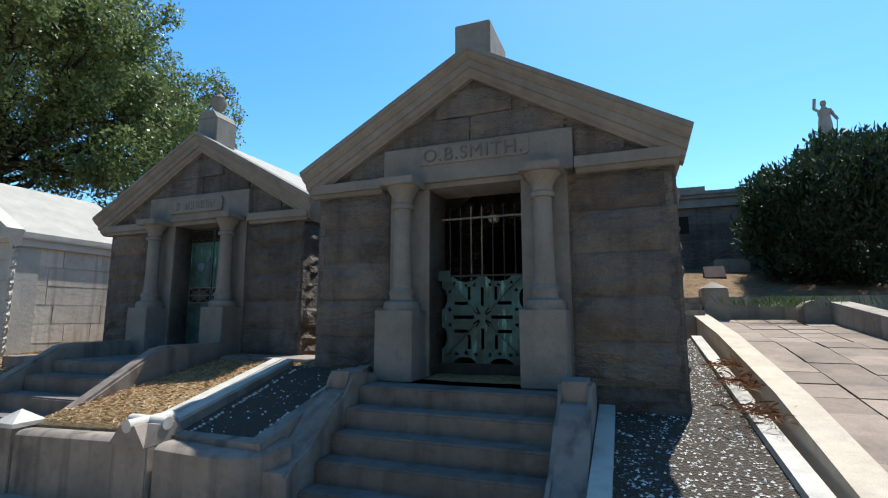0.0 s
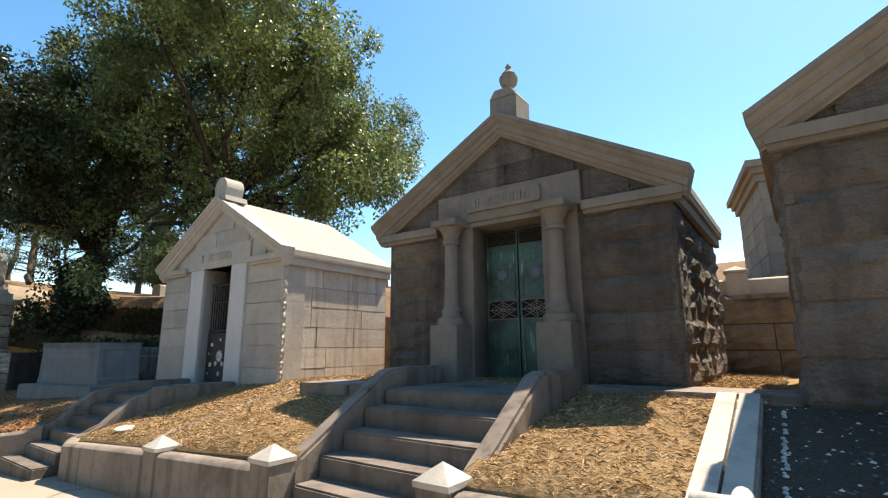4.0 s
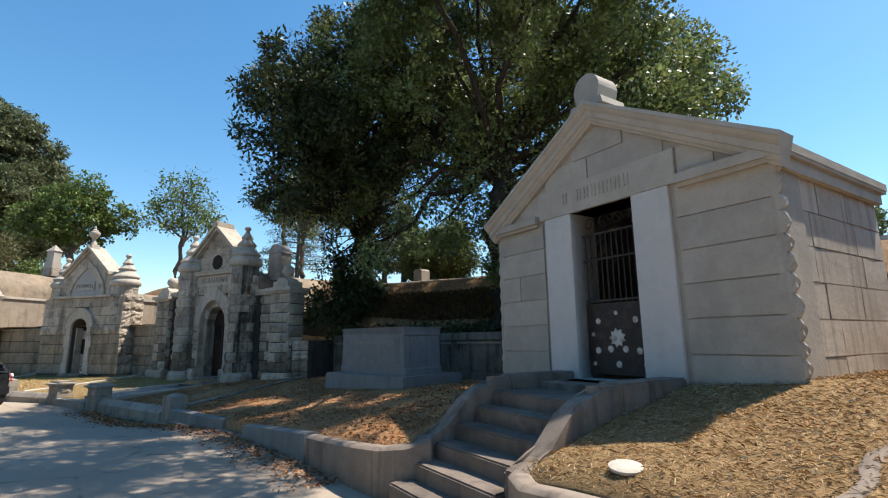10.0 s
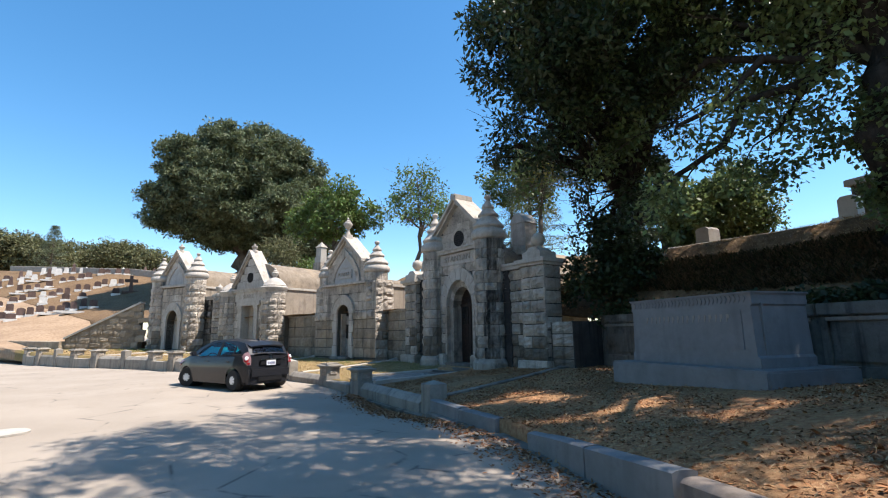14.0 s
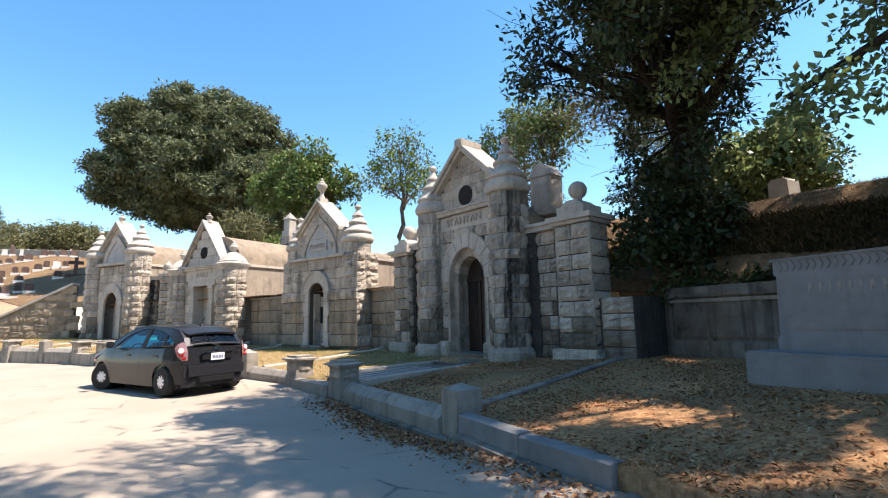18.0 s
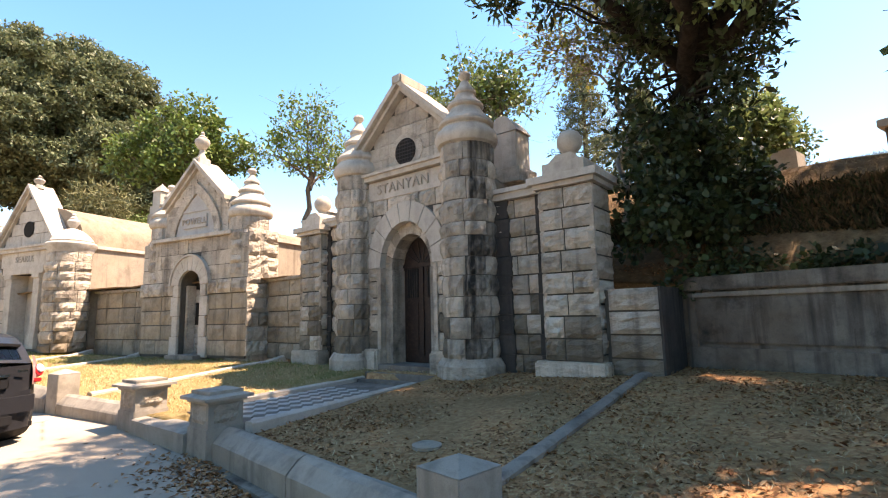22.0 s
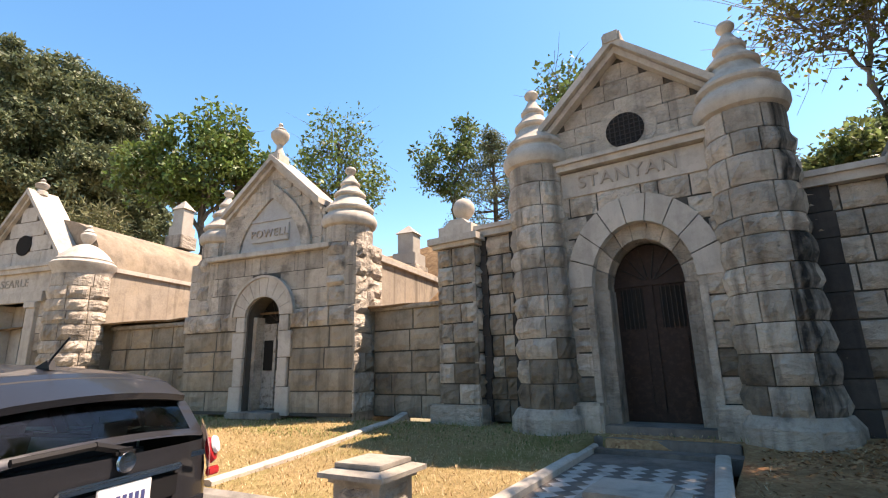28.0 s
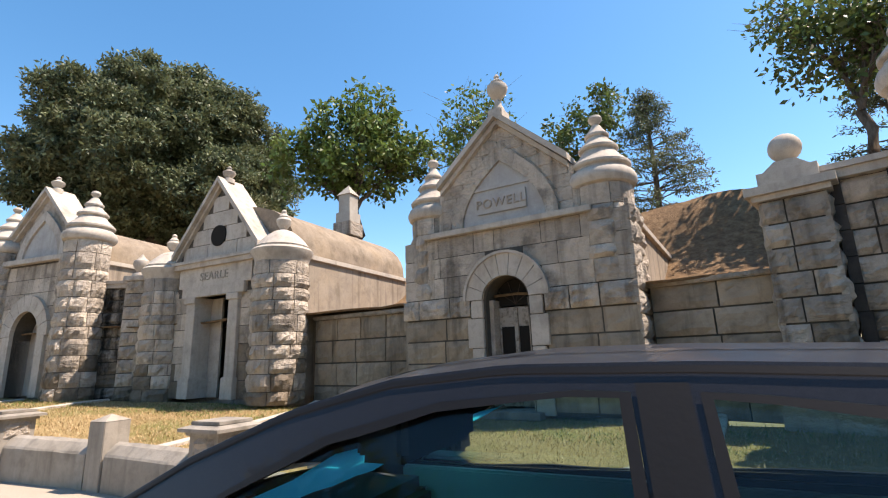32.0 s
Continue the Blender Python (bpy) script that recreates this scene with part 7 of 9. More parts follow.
def tree(name, base, trunk, trunk_r, crowns, clumps, per, size, spread, leaf, label, seed, bark=None, category="tree", group="", forks=3, inner=0.45, long=1.8, twigs=0.3, flat=0.0, limb_r=None, gaps=1.0):
    """A tree: trunk of the given height, limbs to every crown, and clumps of leaves."""
    rng, gen = random.Random(seed), np.random.default_rng(seed)
    low = base[2] - ground_at(base[0], base[1])
    base, trunk = (base[0], base[1], base[2] - low), trunk + low
    crowns = [(c[0], c[1], c[2] + low, *c[3:]) for c in crowns]
    holes = [c[6] if len(c) > 6 else gaps for c in crowns]
    crowns = [c[:6] for c in crowns]
    root = thing(name, pose(*base), label, category, group)
    verts, faces = [], []
    top = Vector((rng.uniform(-0.2, 0.2), rng.uniform(-0.2, 0.2), trunk))
    pts = limb(rng, Vector((0, 0, -0.4)), top, 0, 6)
    tube(verts, faces, pts, [trunk_r * (1.35 - 0.55 * k / 6 if k else 1.6) for k in range(7)], 12)
    centres = []
    total = sum(c[3] * c[4] * c[5] for c in crowns) ** 1.0
    for c, hole in zip(crowns, holes):
        share = max(6, int(clumps * c[3] * c[4] * c[5] / total))
        cs = shell(gen, c, share, inner)
        if hole < 1:
            open_ = np.array([noise.noise(((float(q[0]) - 0.313 * float(q[2])) * 1.1 + seed, (float(q[1]) - 0.438 * float(q[2])) * 1.1, float(q[2]) * 0.03)) < hole for q in cs])
            cs = cs[open_]
        centres.append(cs)
        mid = Vector(c[:3])
        r0 = limb_r or trunk_r * 0.55
        lp = limb(rng, top * rng.uniform(0.75, 1.0), mid, 0.1, 6)
        tube(verts, faces, lp, [r0 * (1 - 0.65 * k / 6) for k in range(7)], 8)
        for k in range(min(len(cs), forks * 6)):
            tgt = Vector(cs[k])
            st = lp[rng.randrange(2, 7)]
            bp = limb(rng, st, tgt, 0.12, 4)
            tube(verts, faces, bp, [max(0.010, r0 * 0.24 * (1 - 0.8 * q / 4)) for q in range(5)], 5)
            for w in range(2):
                t2 = tgt + Vector((rng.uniform(-1, 1), rng.uniform(-1, 1), rng.uniform(-0.6, 0.8))) * spread * (1 + twigs)
                tube(verts, faces, limb(rng, bp[3], t2, 0.05, 3), [0.010, 0.008, 0.006, 0.004], 4)
    me = bpy.data.meshes.new("trunk")
    me.from_pydata(verts, [], faces)
    me.materials.append(bark or M["bark"])
    for p in me.polygons:
        p.use_smooth = True
    tr = new("trunk", me)
    tr.parent = root
    cen = np.concatenate(centres)
    lm = leaf_mesh("crown", cen, spread * gen.uniform(0.7, 1.25, len(cen)), per, size, leaf, gen, flat, long)
    cr = new("crown", lm)
    cr.parent = root
    return root


def shrub(name, base, crowns, clumps, per, size, spread, leaf, label, seed, category="shrub", group="", inner=0.6, long=1.8):
    """A shrub: one mass of foliage for each of its crowns."""
    gen = np.random.default_rng(seed)
    total = sum(c[3] * c[4] * c[5] for c in crowns)
    root = thing(name, pose(*base), label, category, group)
    for c in crowns:
        cen = shell(gen, c, max(5, int(clumps * c[3] * c[4] * c[5] / total)), inner)
        fo = new("foliage", leaf_mesh("foliage", cen, spread * gen.uniform(0.7, 1.25, len(cen)), per, size, leaf, gen, 0, long))
        fo.parent = root
    return root


# great dark evergreen over the sarcophagus
tree("evergreen_tree", (-15.24, 15.74, 3.2), 3.6, 0.34,
     [(-0.66, 0.86, 8.2, 5.2, 5.0, 4.6), (2.44, 0.46, 6.8, 3.0, 3.6, 3.6), (-4.76, -0.14, 6.6, 3.6, 3.6, 3.8, -0.04), (-0.56, -1.54, 6.0, 3.6, 2.2, 2.2, -0.2), (2.04, 2.16, 9.6, 2.4, 3.0, 2.8), (3.84, 2.06, 5.6, 2.5, 2.6, 2.2), (-2.16, 3.66, 10.4, 4.0, 4.0, 3.2, 0.0), (-5.76, -1.34, 3.6, 2.4, 2.2, 2.0, -0.08), (1.44, 3.26, 3.6, 2.8, 2.0, 1.5), (-0.96, 0.16, 12.4, 3.4, 3.2, 2.6), (4.14, 0.16, 5.0, 2.6, 2.5, 2.8), (3.04, 0.06, 8.0, 3.4, 3.0, 3.2), (3.14, -2.94, 8.4, 3.2, 3.0, 2.4, 0.6), (-0.16, -4.14, 9.6, 3.6, 2.8, 2.2, 0.8), (-4.96, 0.06, 9.4, 3.0, 2.4, 3.0, 0.1), (-3.36, -1.94, 7.2, 3.0, 2.2, 2.6, -0.15), (0.44, 0.66, 3.7, 1.9, 1.6, 1.2, 1), (2.04, 1.46, 3.5, 1.7, 1.6, 1.2, 1), (1.04, 0.26, 5.2, 2.3, 1.8, 1.4, 1), (-2.56, -0.94, 4.8, 1.8, 1.6, 1.6, -0.15), (-0.76, 1.06, 5.6, 2.2, 2.0, 1.4, 1), (0.64, 6.06, 8.0, 2.6, 2.6, 2.4, 0.3), (3.04, 6.06, 7.6, 2.8, 2.8, 2.6, 0.3), (-2.06, 0.26, 2.0, 1.7, 1.5, 1.4, 1), (-1.96, -0.14, 4.1, 1.7, 1.6, 1.8, 0.0), (-0.36, 0.06, 2.8, 1.6, 1.4, 1.6, 1), (4.04, 0.66, 3.6, 1.6, 1.6, 1.6, 1), (-3.56, 0.06, 4.8, 1.6, 1.4, 1.5, 0.0), (5.04, 2.06, 4.6, 1.7, 2.0, 1.8, 1), (-3.35, -2.3, 0.65, 1.15, 0.9, 0.6, 0.1), (-2.7, -2.2, 1.9, 1.5, 1.1, 0.8, 0.0)],
     2700, 140, 0.15, 0.55, M["leaf_bay"], "large dense dark evergreen tree with ivy-clad trunk", 11, bark=M["bark_dark"], forks=1, twigs=0.2, limb_r=0.12, gaps=-0.12)
# glossy-leaved tree beside the pier
tree("broadleaf_tree", (-22.2, 16.9, 2.6), 3.2, 0.32,
     [(0.8, -1.4, 5.4, 3.0, 3.0, 3.0), (2.6, -3.4, 5.4, 2.8, 2.4, 2.2, -0.14), (-0.4, -0.4, 3.2, 1.7, 1.6, 2.2), (-0.1, -0.8, 1.8, 1.6, 1.4, 1.6), (0.5, -0.4, 3.0, 1.2, 1.4, 1.6), (3.4, -1.0, 7.2, 2.6, 2.6, 2.2), (1.1, -4.4, 6.8, 2.0, 2.0, 1.8, 0.6), (1.0, -2.0, 9.2, 2.3, 2.2, 2.2, 0.2), (2.3, -1.6, 4.3, 1.8, 1.3, 1.0, 1), (3.5, -2.0, 4.8, 1.5, 1.2, 1.0, 1), (1.6, -4.8, 5.4, 2.0, 2.0, 2.0, 0.6), (0.8, -3.2, 6.0, 1.8, 1.6, 1.8, 0.25), (1.2, -4.2, 3.6, 1.4, 1.4, 1.3, 0.1), (-1.0, -3.7, 4.0, 1.3, 1.3, 1.2, 0.3)],
     900, 100, 0.18, 0.46, M["leaf_magnolia"], "glossy dark broadleaf tree with pale bare twigs", 12, bark=M["bark_dark"], forks=3, long=2.4, twigs=1.2, gaps=-0.06)
M["leaf_yellow"] = leaf_mat("yellowing_leaves", (0.13, 0.135, 0.03), (0.27, 0.23, 0.05), 0.05, 0.5)
tree("bare_twig_tree", (-23.6, 16.6, 3.6), 2.2, 0.065,
     [(0.2, -0.2, 4.4, 1.5, 1.4, 1.9), (-0.9, -0.6, 3.0, 1.1, 1.0, 1.2), (0.2, -0.1, 2.8, 1.1, 1.0, 1.0)], 150, 26, 0.12, 0.5, M["leaf_yellow"], "nearly bare grey-twigged small tree with few yellow leaves", 13, bark=M["bark_pale"], forks=11, twigs=2.2)
shrub("ivy", (-22.0, 15.6, 0), [(0.1, 0.1, 1.9, 0.8, 0.7, 1.2), (-0.35, -0.75, 2.3, 0.55, 0.5, 0.9), (0.2, 0.9, 2.7, 0.9, 0.8, 1.1), (-0.3, 0.6, 3.6, 1.0, 0.9, 1.0)], 150, 60, 0.13, 0.32, M["leaf_magnolia"], "dark ivy smothering the pier and bank", 14, "ivy", long=1.3)
shrub("ivy", (-15.24, 15.74, 2.6), [(0, 0, 1.3, 0.62, 0.62, 1.7)], 90, 60, 0.11, 0.28, M["leaf_bay"], "ivy climbing the evergreen's trunk", 15, "ivy", long=1.3)
gen = np.random.default_rng(16)
for k in range(9):
    u = 0.8 + k * 1.15
    p = RW @ Vector((u, 0.55, 1.35))
    shrub("bank_ivy", (p.x, p.y, p.z), [(0, 0, 0.08, 0.65, 0.4, 0.16)], 26, 24, 0.11, 0.2, M["leaf_magnolia"], "trailing ivy along the bank's foot", 30 + k, "ivy", "bank ivy tufts", long=1.3)

# trees on the hill behind the vaults
rng = random.Random(171)
DOME = (9.4, 8.6, 10.8, 10.0)
pads = []
for k in range(46):
    e = math.asin(-0.40 + 1.36 * (k + 0.5) / 46)
    a = k * 2.39996 + rng.uniform(-0.2, 0.2)
    q = rng.uniform(0.70, 0.84)
    pads.append((DOME[1] * q * math.cos(a) * math.cos(e), DOME[2] * q * math.sin(a) * math.cos(e), DOME[0] + DOME[3] * q * math.sin(e), *(rng.uniform(2.5, 3.7) for _ in range(2)), rng.uniform(1.3, 2.1)))
pads += [(0, 0, 9.6, 7.0, 9.0, 6.6), (1, -2, 6.0, 5.5, 6.0, 2.6), (1, 4, 5.6, 5.5, 7.0, 3.2), (2, 7.5, 5.0, 4.0, 4.0, 3.0)]
tree("spreading_pine", (-72, 9.2, 7.0), 5.0, 1.1, pads, 7600, 52, 0.36, 0.62, M["leaf_oak"], "huge spreading dome-shaped dark pine", 17, forks=0, inner=0.5, flat=0.9, twigs=0.1, long=2.2, limb_r=0.22)
tree("green_tree", (-44.0, 12.9, 5.0), 2.2, 0.16, [(0, 0, 4.0, 2.3, 2.5, 2.2), (0.3, 0.4, 5.6, 1.5, 1.6, 1.3), (-0.8, -1.4, 3.4, 1.5, 1.7, 1.4), (0.4, 2.0, 4.2, 1.4, 1.5, 1.5)], 190, 58, 0.24, 0.46, M["leaf_light"], "rounded mid-green tree behind the vault roof", 18, group="trees on the hill")
tree("young_tree", (-43.6, 19.2, 5.6), 3.2, 0.15, [(0, 0, 4.6, 2.8, 3.2, 1.6), (0.4, -0.4, 6.6, 1.7, 2.0, 1.3), (-1.0, 1.9, 4.4, 1.6, 2.0, 1.1), (0.6, -2.2, 3.8, 1.4, 1.8, 1.0), (0.2, 1.0, 6.0, 1.2, 1.4, 1.3)], 120, 34, 0.22, 0.62, M["leaf_light"], "slender bright green young tree", 19, group="trees on the hill", twigs=1.0)
tree("young_tree", (-43.0, 27.0, 6.0), 4.0, 0.17, [(0, 0, 6.8, 2.6, 2.6, 2.4), (0.6, 0.4, 8.8, 1.6, 1.6, 1.3)], 100, 40, 0.26, 0.5, M["leaf_mid"], "slender green tree on the hill", 20, group="trees on the hill", twigs=1.0)
tree("young_tree", (-29.9, 19.5, 4.6), 2.2, 0.12, [(-0.4, 0, 4.0, 1.5, 1.4, 1.5), (-1.2, 0.1, 5.2, 1.0, 1.0, 1.1), (0.4, 0.1, 4.6, 0.9, 1.0, 1.0), (0.6, -0.2, 3.2, 1.1, 1.0, 1.2)], 90, 36, 0.2, 0.55, M["leaf_mid"], "open-crowned tree with thin green leaves", 21, group="trees on the hill", twigs=1.2)


def conifer(base, height, wide, seed, label, per=34):
    rng, gen = random.Random(seed), np.random.default_rng(seed)
    height += base[2] - ground_at(base[0], base[1])
    base = (base[0], base[1], ground_at(base[0], base[1]))
    root = thing("conifer", pose(*base), label, "tree", "conifers")
    verts, faces, cen = [], [], []
    tube(verts, faces, [Vector((0, 0, -0.3)), Vector((0.05, 0, height * 0.5)), Vector((0, 0, height))], [0.2, 0.12, 0.02], 8)
    z = height * 0.16
    while z < height:
        r = wide * (1 - z / height) ** 0.8 + 0.15
        for k in range(7):
            a = rng.uniform(0, 6.28)
            tip = Vector((r * math.cos(a), r * math.sin(a), z + rng.uniform(-0.1, 0.25)))
            tube(verts, faces, limb(rng, Vector((0, 0, z)), tip, 0.1, 3), [0.035, 0.025, 0.016, 0.008], 4)
            for q in (0.45, 0.7, 0.95):
                cen.append(tip * q + Vector((0, 0, z * (1 - q))))
        z += 0.42
    me = bpy.data.meshes.new("trunk")
    me.from_pydata(verts, [], faces)
    me.materials.append(M["bark"])
    tr = new("trunk", me)
    tr.parent = root
    cen = np.array([tuple(c) for c in cen])
    lm = leaf_mesh("crown", cen, np.full(len(cen), 0.32), per, 0.2, M["leaf_oak"], gen, 1.2, 4.0)
    cr = new("crown", lm)
    cr.parent = root


conifer((-38.6, 25.5, 5.6), 7.4, 3.4, 23, "dark drooping cedar on the hill")
conifer((-30.5, 26.5, 5.6), 7.0, 2.2, 24, "dark cedar behind the vaults")
tree("dark_evergreen", (-23.9, 23.5, 4.0), 2.0, 0.22, [(0, 0, 1.6, 1.9, 1.9, 1.5), (-1.0, 0.5, 1.2, 1.4, 1.4, 1.2), (0.7, 0.4, 2.2, 1.1, 1.1, 1.2)], 240, 95, 0.2, 0.5, M["leaf_bay"], "dense dark evergreen on the hill crest", 25, group="trees on the hill")
tree("conifer", (-23.3, 24.6, 4.0), 1.6, 0.14, [(0, 0, 1.4, 1.6, 1.6, 1.2), (0.1, 0, 2.5, 1.1, 1.1, 1.1), (-0.1, 0.1, 3.4, 0.7, 0.7, 0.8)], 180, 70, 0.14, 0.4, M["leaf_mid"], "bushy green conifer among the graves on the hill", 127, group="trees on the hill")
conifer((-27.0, 24.5, 4.2), 4.8, 2.2, 125, "dense dark cedar on the hill crest", 80)
shrub("shrub", (-17.0, 24.0, 3.8), [(0, 0, 1.2, 1.8, 1.2, 1.3)], 60, 50, 0.18, 0.5, M["leaf_mid"], "low dark shrub on the crest", 26)
shrub("palm_shrub", (-50.5, 10.5, 5.4), [(0, 0, 1.6, 1.5, 1.5, 1.3)], 60, 40, 0.5, 0.7, M["leaf_far"], "spiky grey-green palm-like shrub", 27, long=8.0)
shrub("hedge", (-52, 12.5, 5.2), [(0, 0, 0.8, 3.5, 1.2, 0.9), (-5, -1, 0.8, 3.0, 1.2, 0.9)], 90, 50, 0.22, 0.5, M["leaf_light"], "bright shrubs above the far vault", 28)

# clipped yew by the ramp
gen = np.random.default_rng(29)
yew = thing("yew", pose(9.75, 11.0, 2.0), "large rounded dark yew bush", "shrub")
cen = shell(gen, (0, 0, 1.75, 2.75, 2.5, 2.0), 900, 0.82)
cen = cen[cen[:, 2] > 0.15]
fo = new("foliage", leaf_mesh("foliage", cen, np.full(len(cen), 0.24), 70, 0.16, M["leaf_yew"], gen, -1.2, 3.2, 1.6))
fo.parent = yew
verts, faces, rng = [], [], random.Random(29)
for k in range(7):
    a = k * 0.9
    tube(verts, faces, limb(rng, Vector((0.2 * math.cos(a), 0.2 * math.sin(a), -0.5)), Vector((1.5 * math.cos(a), 1.4 * math.sin(a), 2.2 + 0.2 * (k % 3))), 0.1, 4), [0.09, 0.07, 0.05, 0.03, 0.015], 6)
me = bpy.data.meshes.new("stems")
me.from_pydata(verts, [], faces)
me.materials.append(M["bark"])
stm = new("stems", me)
stm.parent = yew
# far scrub on the skyline
for k in range(7):
    a = radians(97 + 2.6 * k)
    d = 150 + 9 * (k % 3)
    shrub("far_tree", (-11 - d * math.sin(a), 4.6 + d * math.cos(a), 16.0), [(0, 0, 4.5, 9, 9, 5.5), (4, 7, 3.5, 7, 7, 4.5)], 260, 90, 0.6, 1.5, M["leaf_far"], "rounded grey-green tree on the far skyline", 60 + k, "tree", "far skyline trees")
conifer((-135, -22, 14.0), 10, 4.0, 70, "lone dark conifer on the far skyline")

# trees added across the road, out of view behind the walk, to block sky light
for k in range(8):
    x = 26 - 8.2 * k
    y = -13.5 - 0.33 * x + (2.0 if k % 2 else 0)
    y = min(y, -6.0 - 0.2 * abs(x + 5))
    rng = random.Random(80 + k)
    root = thing("wayside_tree", pose(x, y, float(road_z(x))), "unseen green tree added across the road to block sky light", "tree", "trees across the road")
    verts, faces = [], []
    tube(verts, faces, limb(rng, Vector((0, 0, -0.3)), Vector((0, 0, 6)), 0, 5), [0.45, 0.4, 0.34, 0.3, 0.26, 0.2], 8)
    me = bpy.data.meshes.new("trunk")
    me.from_pydata(verts, [], faces)
    me.materials.append(M["bark"])
    tr = new("trunk", me)
    tr.parent = root
    gen = np.random.default_rng(80 + k)
    cen = np.concatenate([shell(gen, (0, 0, 7.0, 4.6, 3.6, 4.6), 120, 0.5), shell(gen, (1.5, 0.5, 3.2, 4.2, 2.6, 2.6), 60, 0.5)])
    cr = new("crown", leaf_mesh("crown", cen, np.full(len(cen), 1.0), 28, 0.5, M["leaf_mid"], gen))
    cr.parent = root


# ---- parked hatchback ----
def paint_mat():
    n = Nodes("dark_grey_metallic_paint")
    col = n.mix(n.mask(n.noise(900, 2), 0.4, 0.6), (0.012, 0.0125, 0.015), (0.034, 0.0345, 0.039))
    n.done(col, 0.40, 0.22, 0.12)
    n.b.inputs["Coat Weight"].default_value, n.b.inputs["Coat Roughness"].default_value = 0.4, 0.03
    return n.mat


def glass_mat(name, tintcol):
    m = bpy.data.materials.new(name)
    m.use_nodes = True
    t = m.node_tree
    for nd in list(t.nodes):
        if nd.type != "OUTPUT_MATERIAL":
            t.nodes.remove(nd)
    tr, gl, fr, mx = t.nodes.new("ShaderNodeBsdfTransparent"), t.nodes.new("ShaderNodeBsdfGlossy"), t.nodes.new("ShaderNodeFresnel"), t.nodes.new("ShaderNodeMixShader")
    tr.inputs["Color"].default_value, gl.inputs["Roughness"].default_value, fr.inputs["IOR"].default_value = (*tintcol, 1), 0.02, 1.5
    t.links.new(fr.outputs[0], mx.inputs[0])
    t.links.new(tr.outputs[0], mx.inputs[1])
    t.links.new(gl.outputs[0], mx.inputs[2])
    t.links.new(mx.outputs[0], t.nodes["Material Output"].inputs["Surface"])
    return m


M["paint"] = paint_mat()
M["carglass"] = glass_mat("green_tinted_car_glass", (0.68, 0.82, 0.78))
M["rearglass"] = glass_mat("dark_privacy_glass", (0.5, 0.56, 0.54))
M["trimblack"] = plain("black_plastic_trim", (0.010, 0.010, 0.011), 0.55, 0, 0.25)
M["rubber"] = plain("black_tyre_rubber", (0.022, 0.022, 0.022), 0.85, 0, 0.3)
M["alloy"] = plain("silver_wheel_cover", (0.72, 0.72, 0.73), 0.4, 0.15, 0.5)
M["lampred"] = plain("red_tail_lamp", (0.38, 0.02, 0.025), 0.15, 0, 0.6)
M["lampclear"] = plain("clear_tail_lamp", (0.30, 0.17, 0.17), 0.2, 0, 0.5)
M["plate"] = plain("white_number_plate", (0.68, 0.69, 0.70), 0.4, 0, 0.4)
M["platetext"] = plain("dark_blue_plate_figures", (0.05, 0.06, 0.16), 0.5, 0, 0.3)
M["chrome"] = plain("chrome", (0.62, 0.63, 0.65), 0.12, 1.0, 0.5)
def foil():
    n = Nodes("bright_blue_foil_sunshade")
    n.done((0.0, 0.46, 0.56), 0.4, 0.0, 0.3)
    tr = n.t.nodes.new("ShaderNodeBsdfTranslucent")
    tr.inputs["Color"].default_value = (0.0, 0.72, 0.82, 1)
    ms = n.t.nodes.new("ShaderNodeMixShader")
    ms.inputs[0].default_value = 0.85
    n.link(n.b.outputs[0], ms.inputs[1])
    n.link(tr.outputs[0], ms.inputs[2])
    n.link(ms.outputs[0], n.t.nodes["Material Output"].inputs["Surface"])
    return n.mat


M["shade"] = foil()
M["seat"] = plain("dark_grey_seat_cloth", (0.045, 0.048, 0.05), 0.9, 0, 0.2)
M["doortrim"] = plain("pale_green_grey_door_trim", (0.30, 0.40, 0.37), 0.7, 0, 0.3)

CAR = pose(-27.53, 6.62, -0.655, 0, 0, 208)
car = thing("car", CAR, "dark grey metallic hatchback parked beside the kerb", "car")
WB = 2.55


def belt(x):
    return float(np.interp(x, [-0.6, -0.3, 0.3, 1.2, 2.0, 2.55, 3.1, 3.4], [0.98, 0.985, 0.965, 0.93, 0.915, 0.93, 0.81, 0.66]))


def rail(x):
    """Upper edge of the side, from the bonnet's foot over the roof to the tail."""
    return float(np.interp(x, [-0.56, -0.42, -0.2, 0.1, 0.45, 0.85, 1.2, 1.47, 1.74, 2.01, 2.28, 2.55], [1.0, 1.18, 1.335, 1.392, 1.42, 1.435, 1.437, 1.412, 1.345, 1.235, 1.085, 0.935]))


def half_w(x, z):
    """Half width of the car's side at a length and height."""
    w = float(np.interp(x, [-0.66, -0.55, -0.3, 0.0, 0.6, 2.4, 2.9, 3.25, 3.4], [0.54, 0.70, 0.79, 0.835, 0.845, 0.84, 0.80, 0.66, 0.42]))
    b = belt(x)
    if z <= b:
        t = max(0.0, (z - 0.25) / max(0.1, b - 0.25))
        return w * (0.965 + 0.06 * math.sin(math.pi * min(1, t * 0.9)) - 0.035 * t * t)
    return w * 0.955 - (z - b) * 0.46


def arch_z(x):
    low = 0.19
    for c in (0.0, WB):
        r = 0.36
        if abs(x - c) < r:
            low = max(low, 0.29 + math.sqrt(r * r - (x - c) ** 2))
    return low


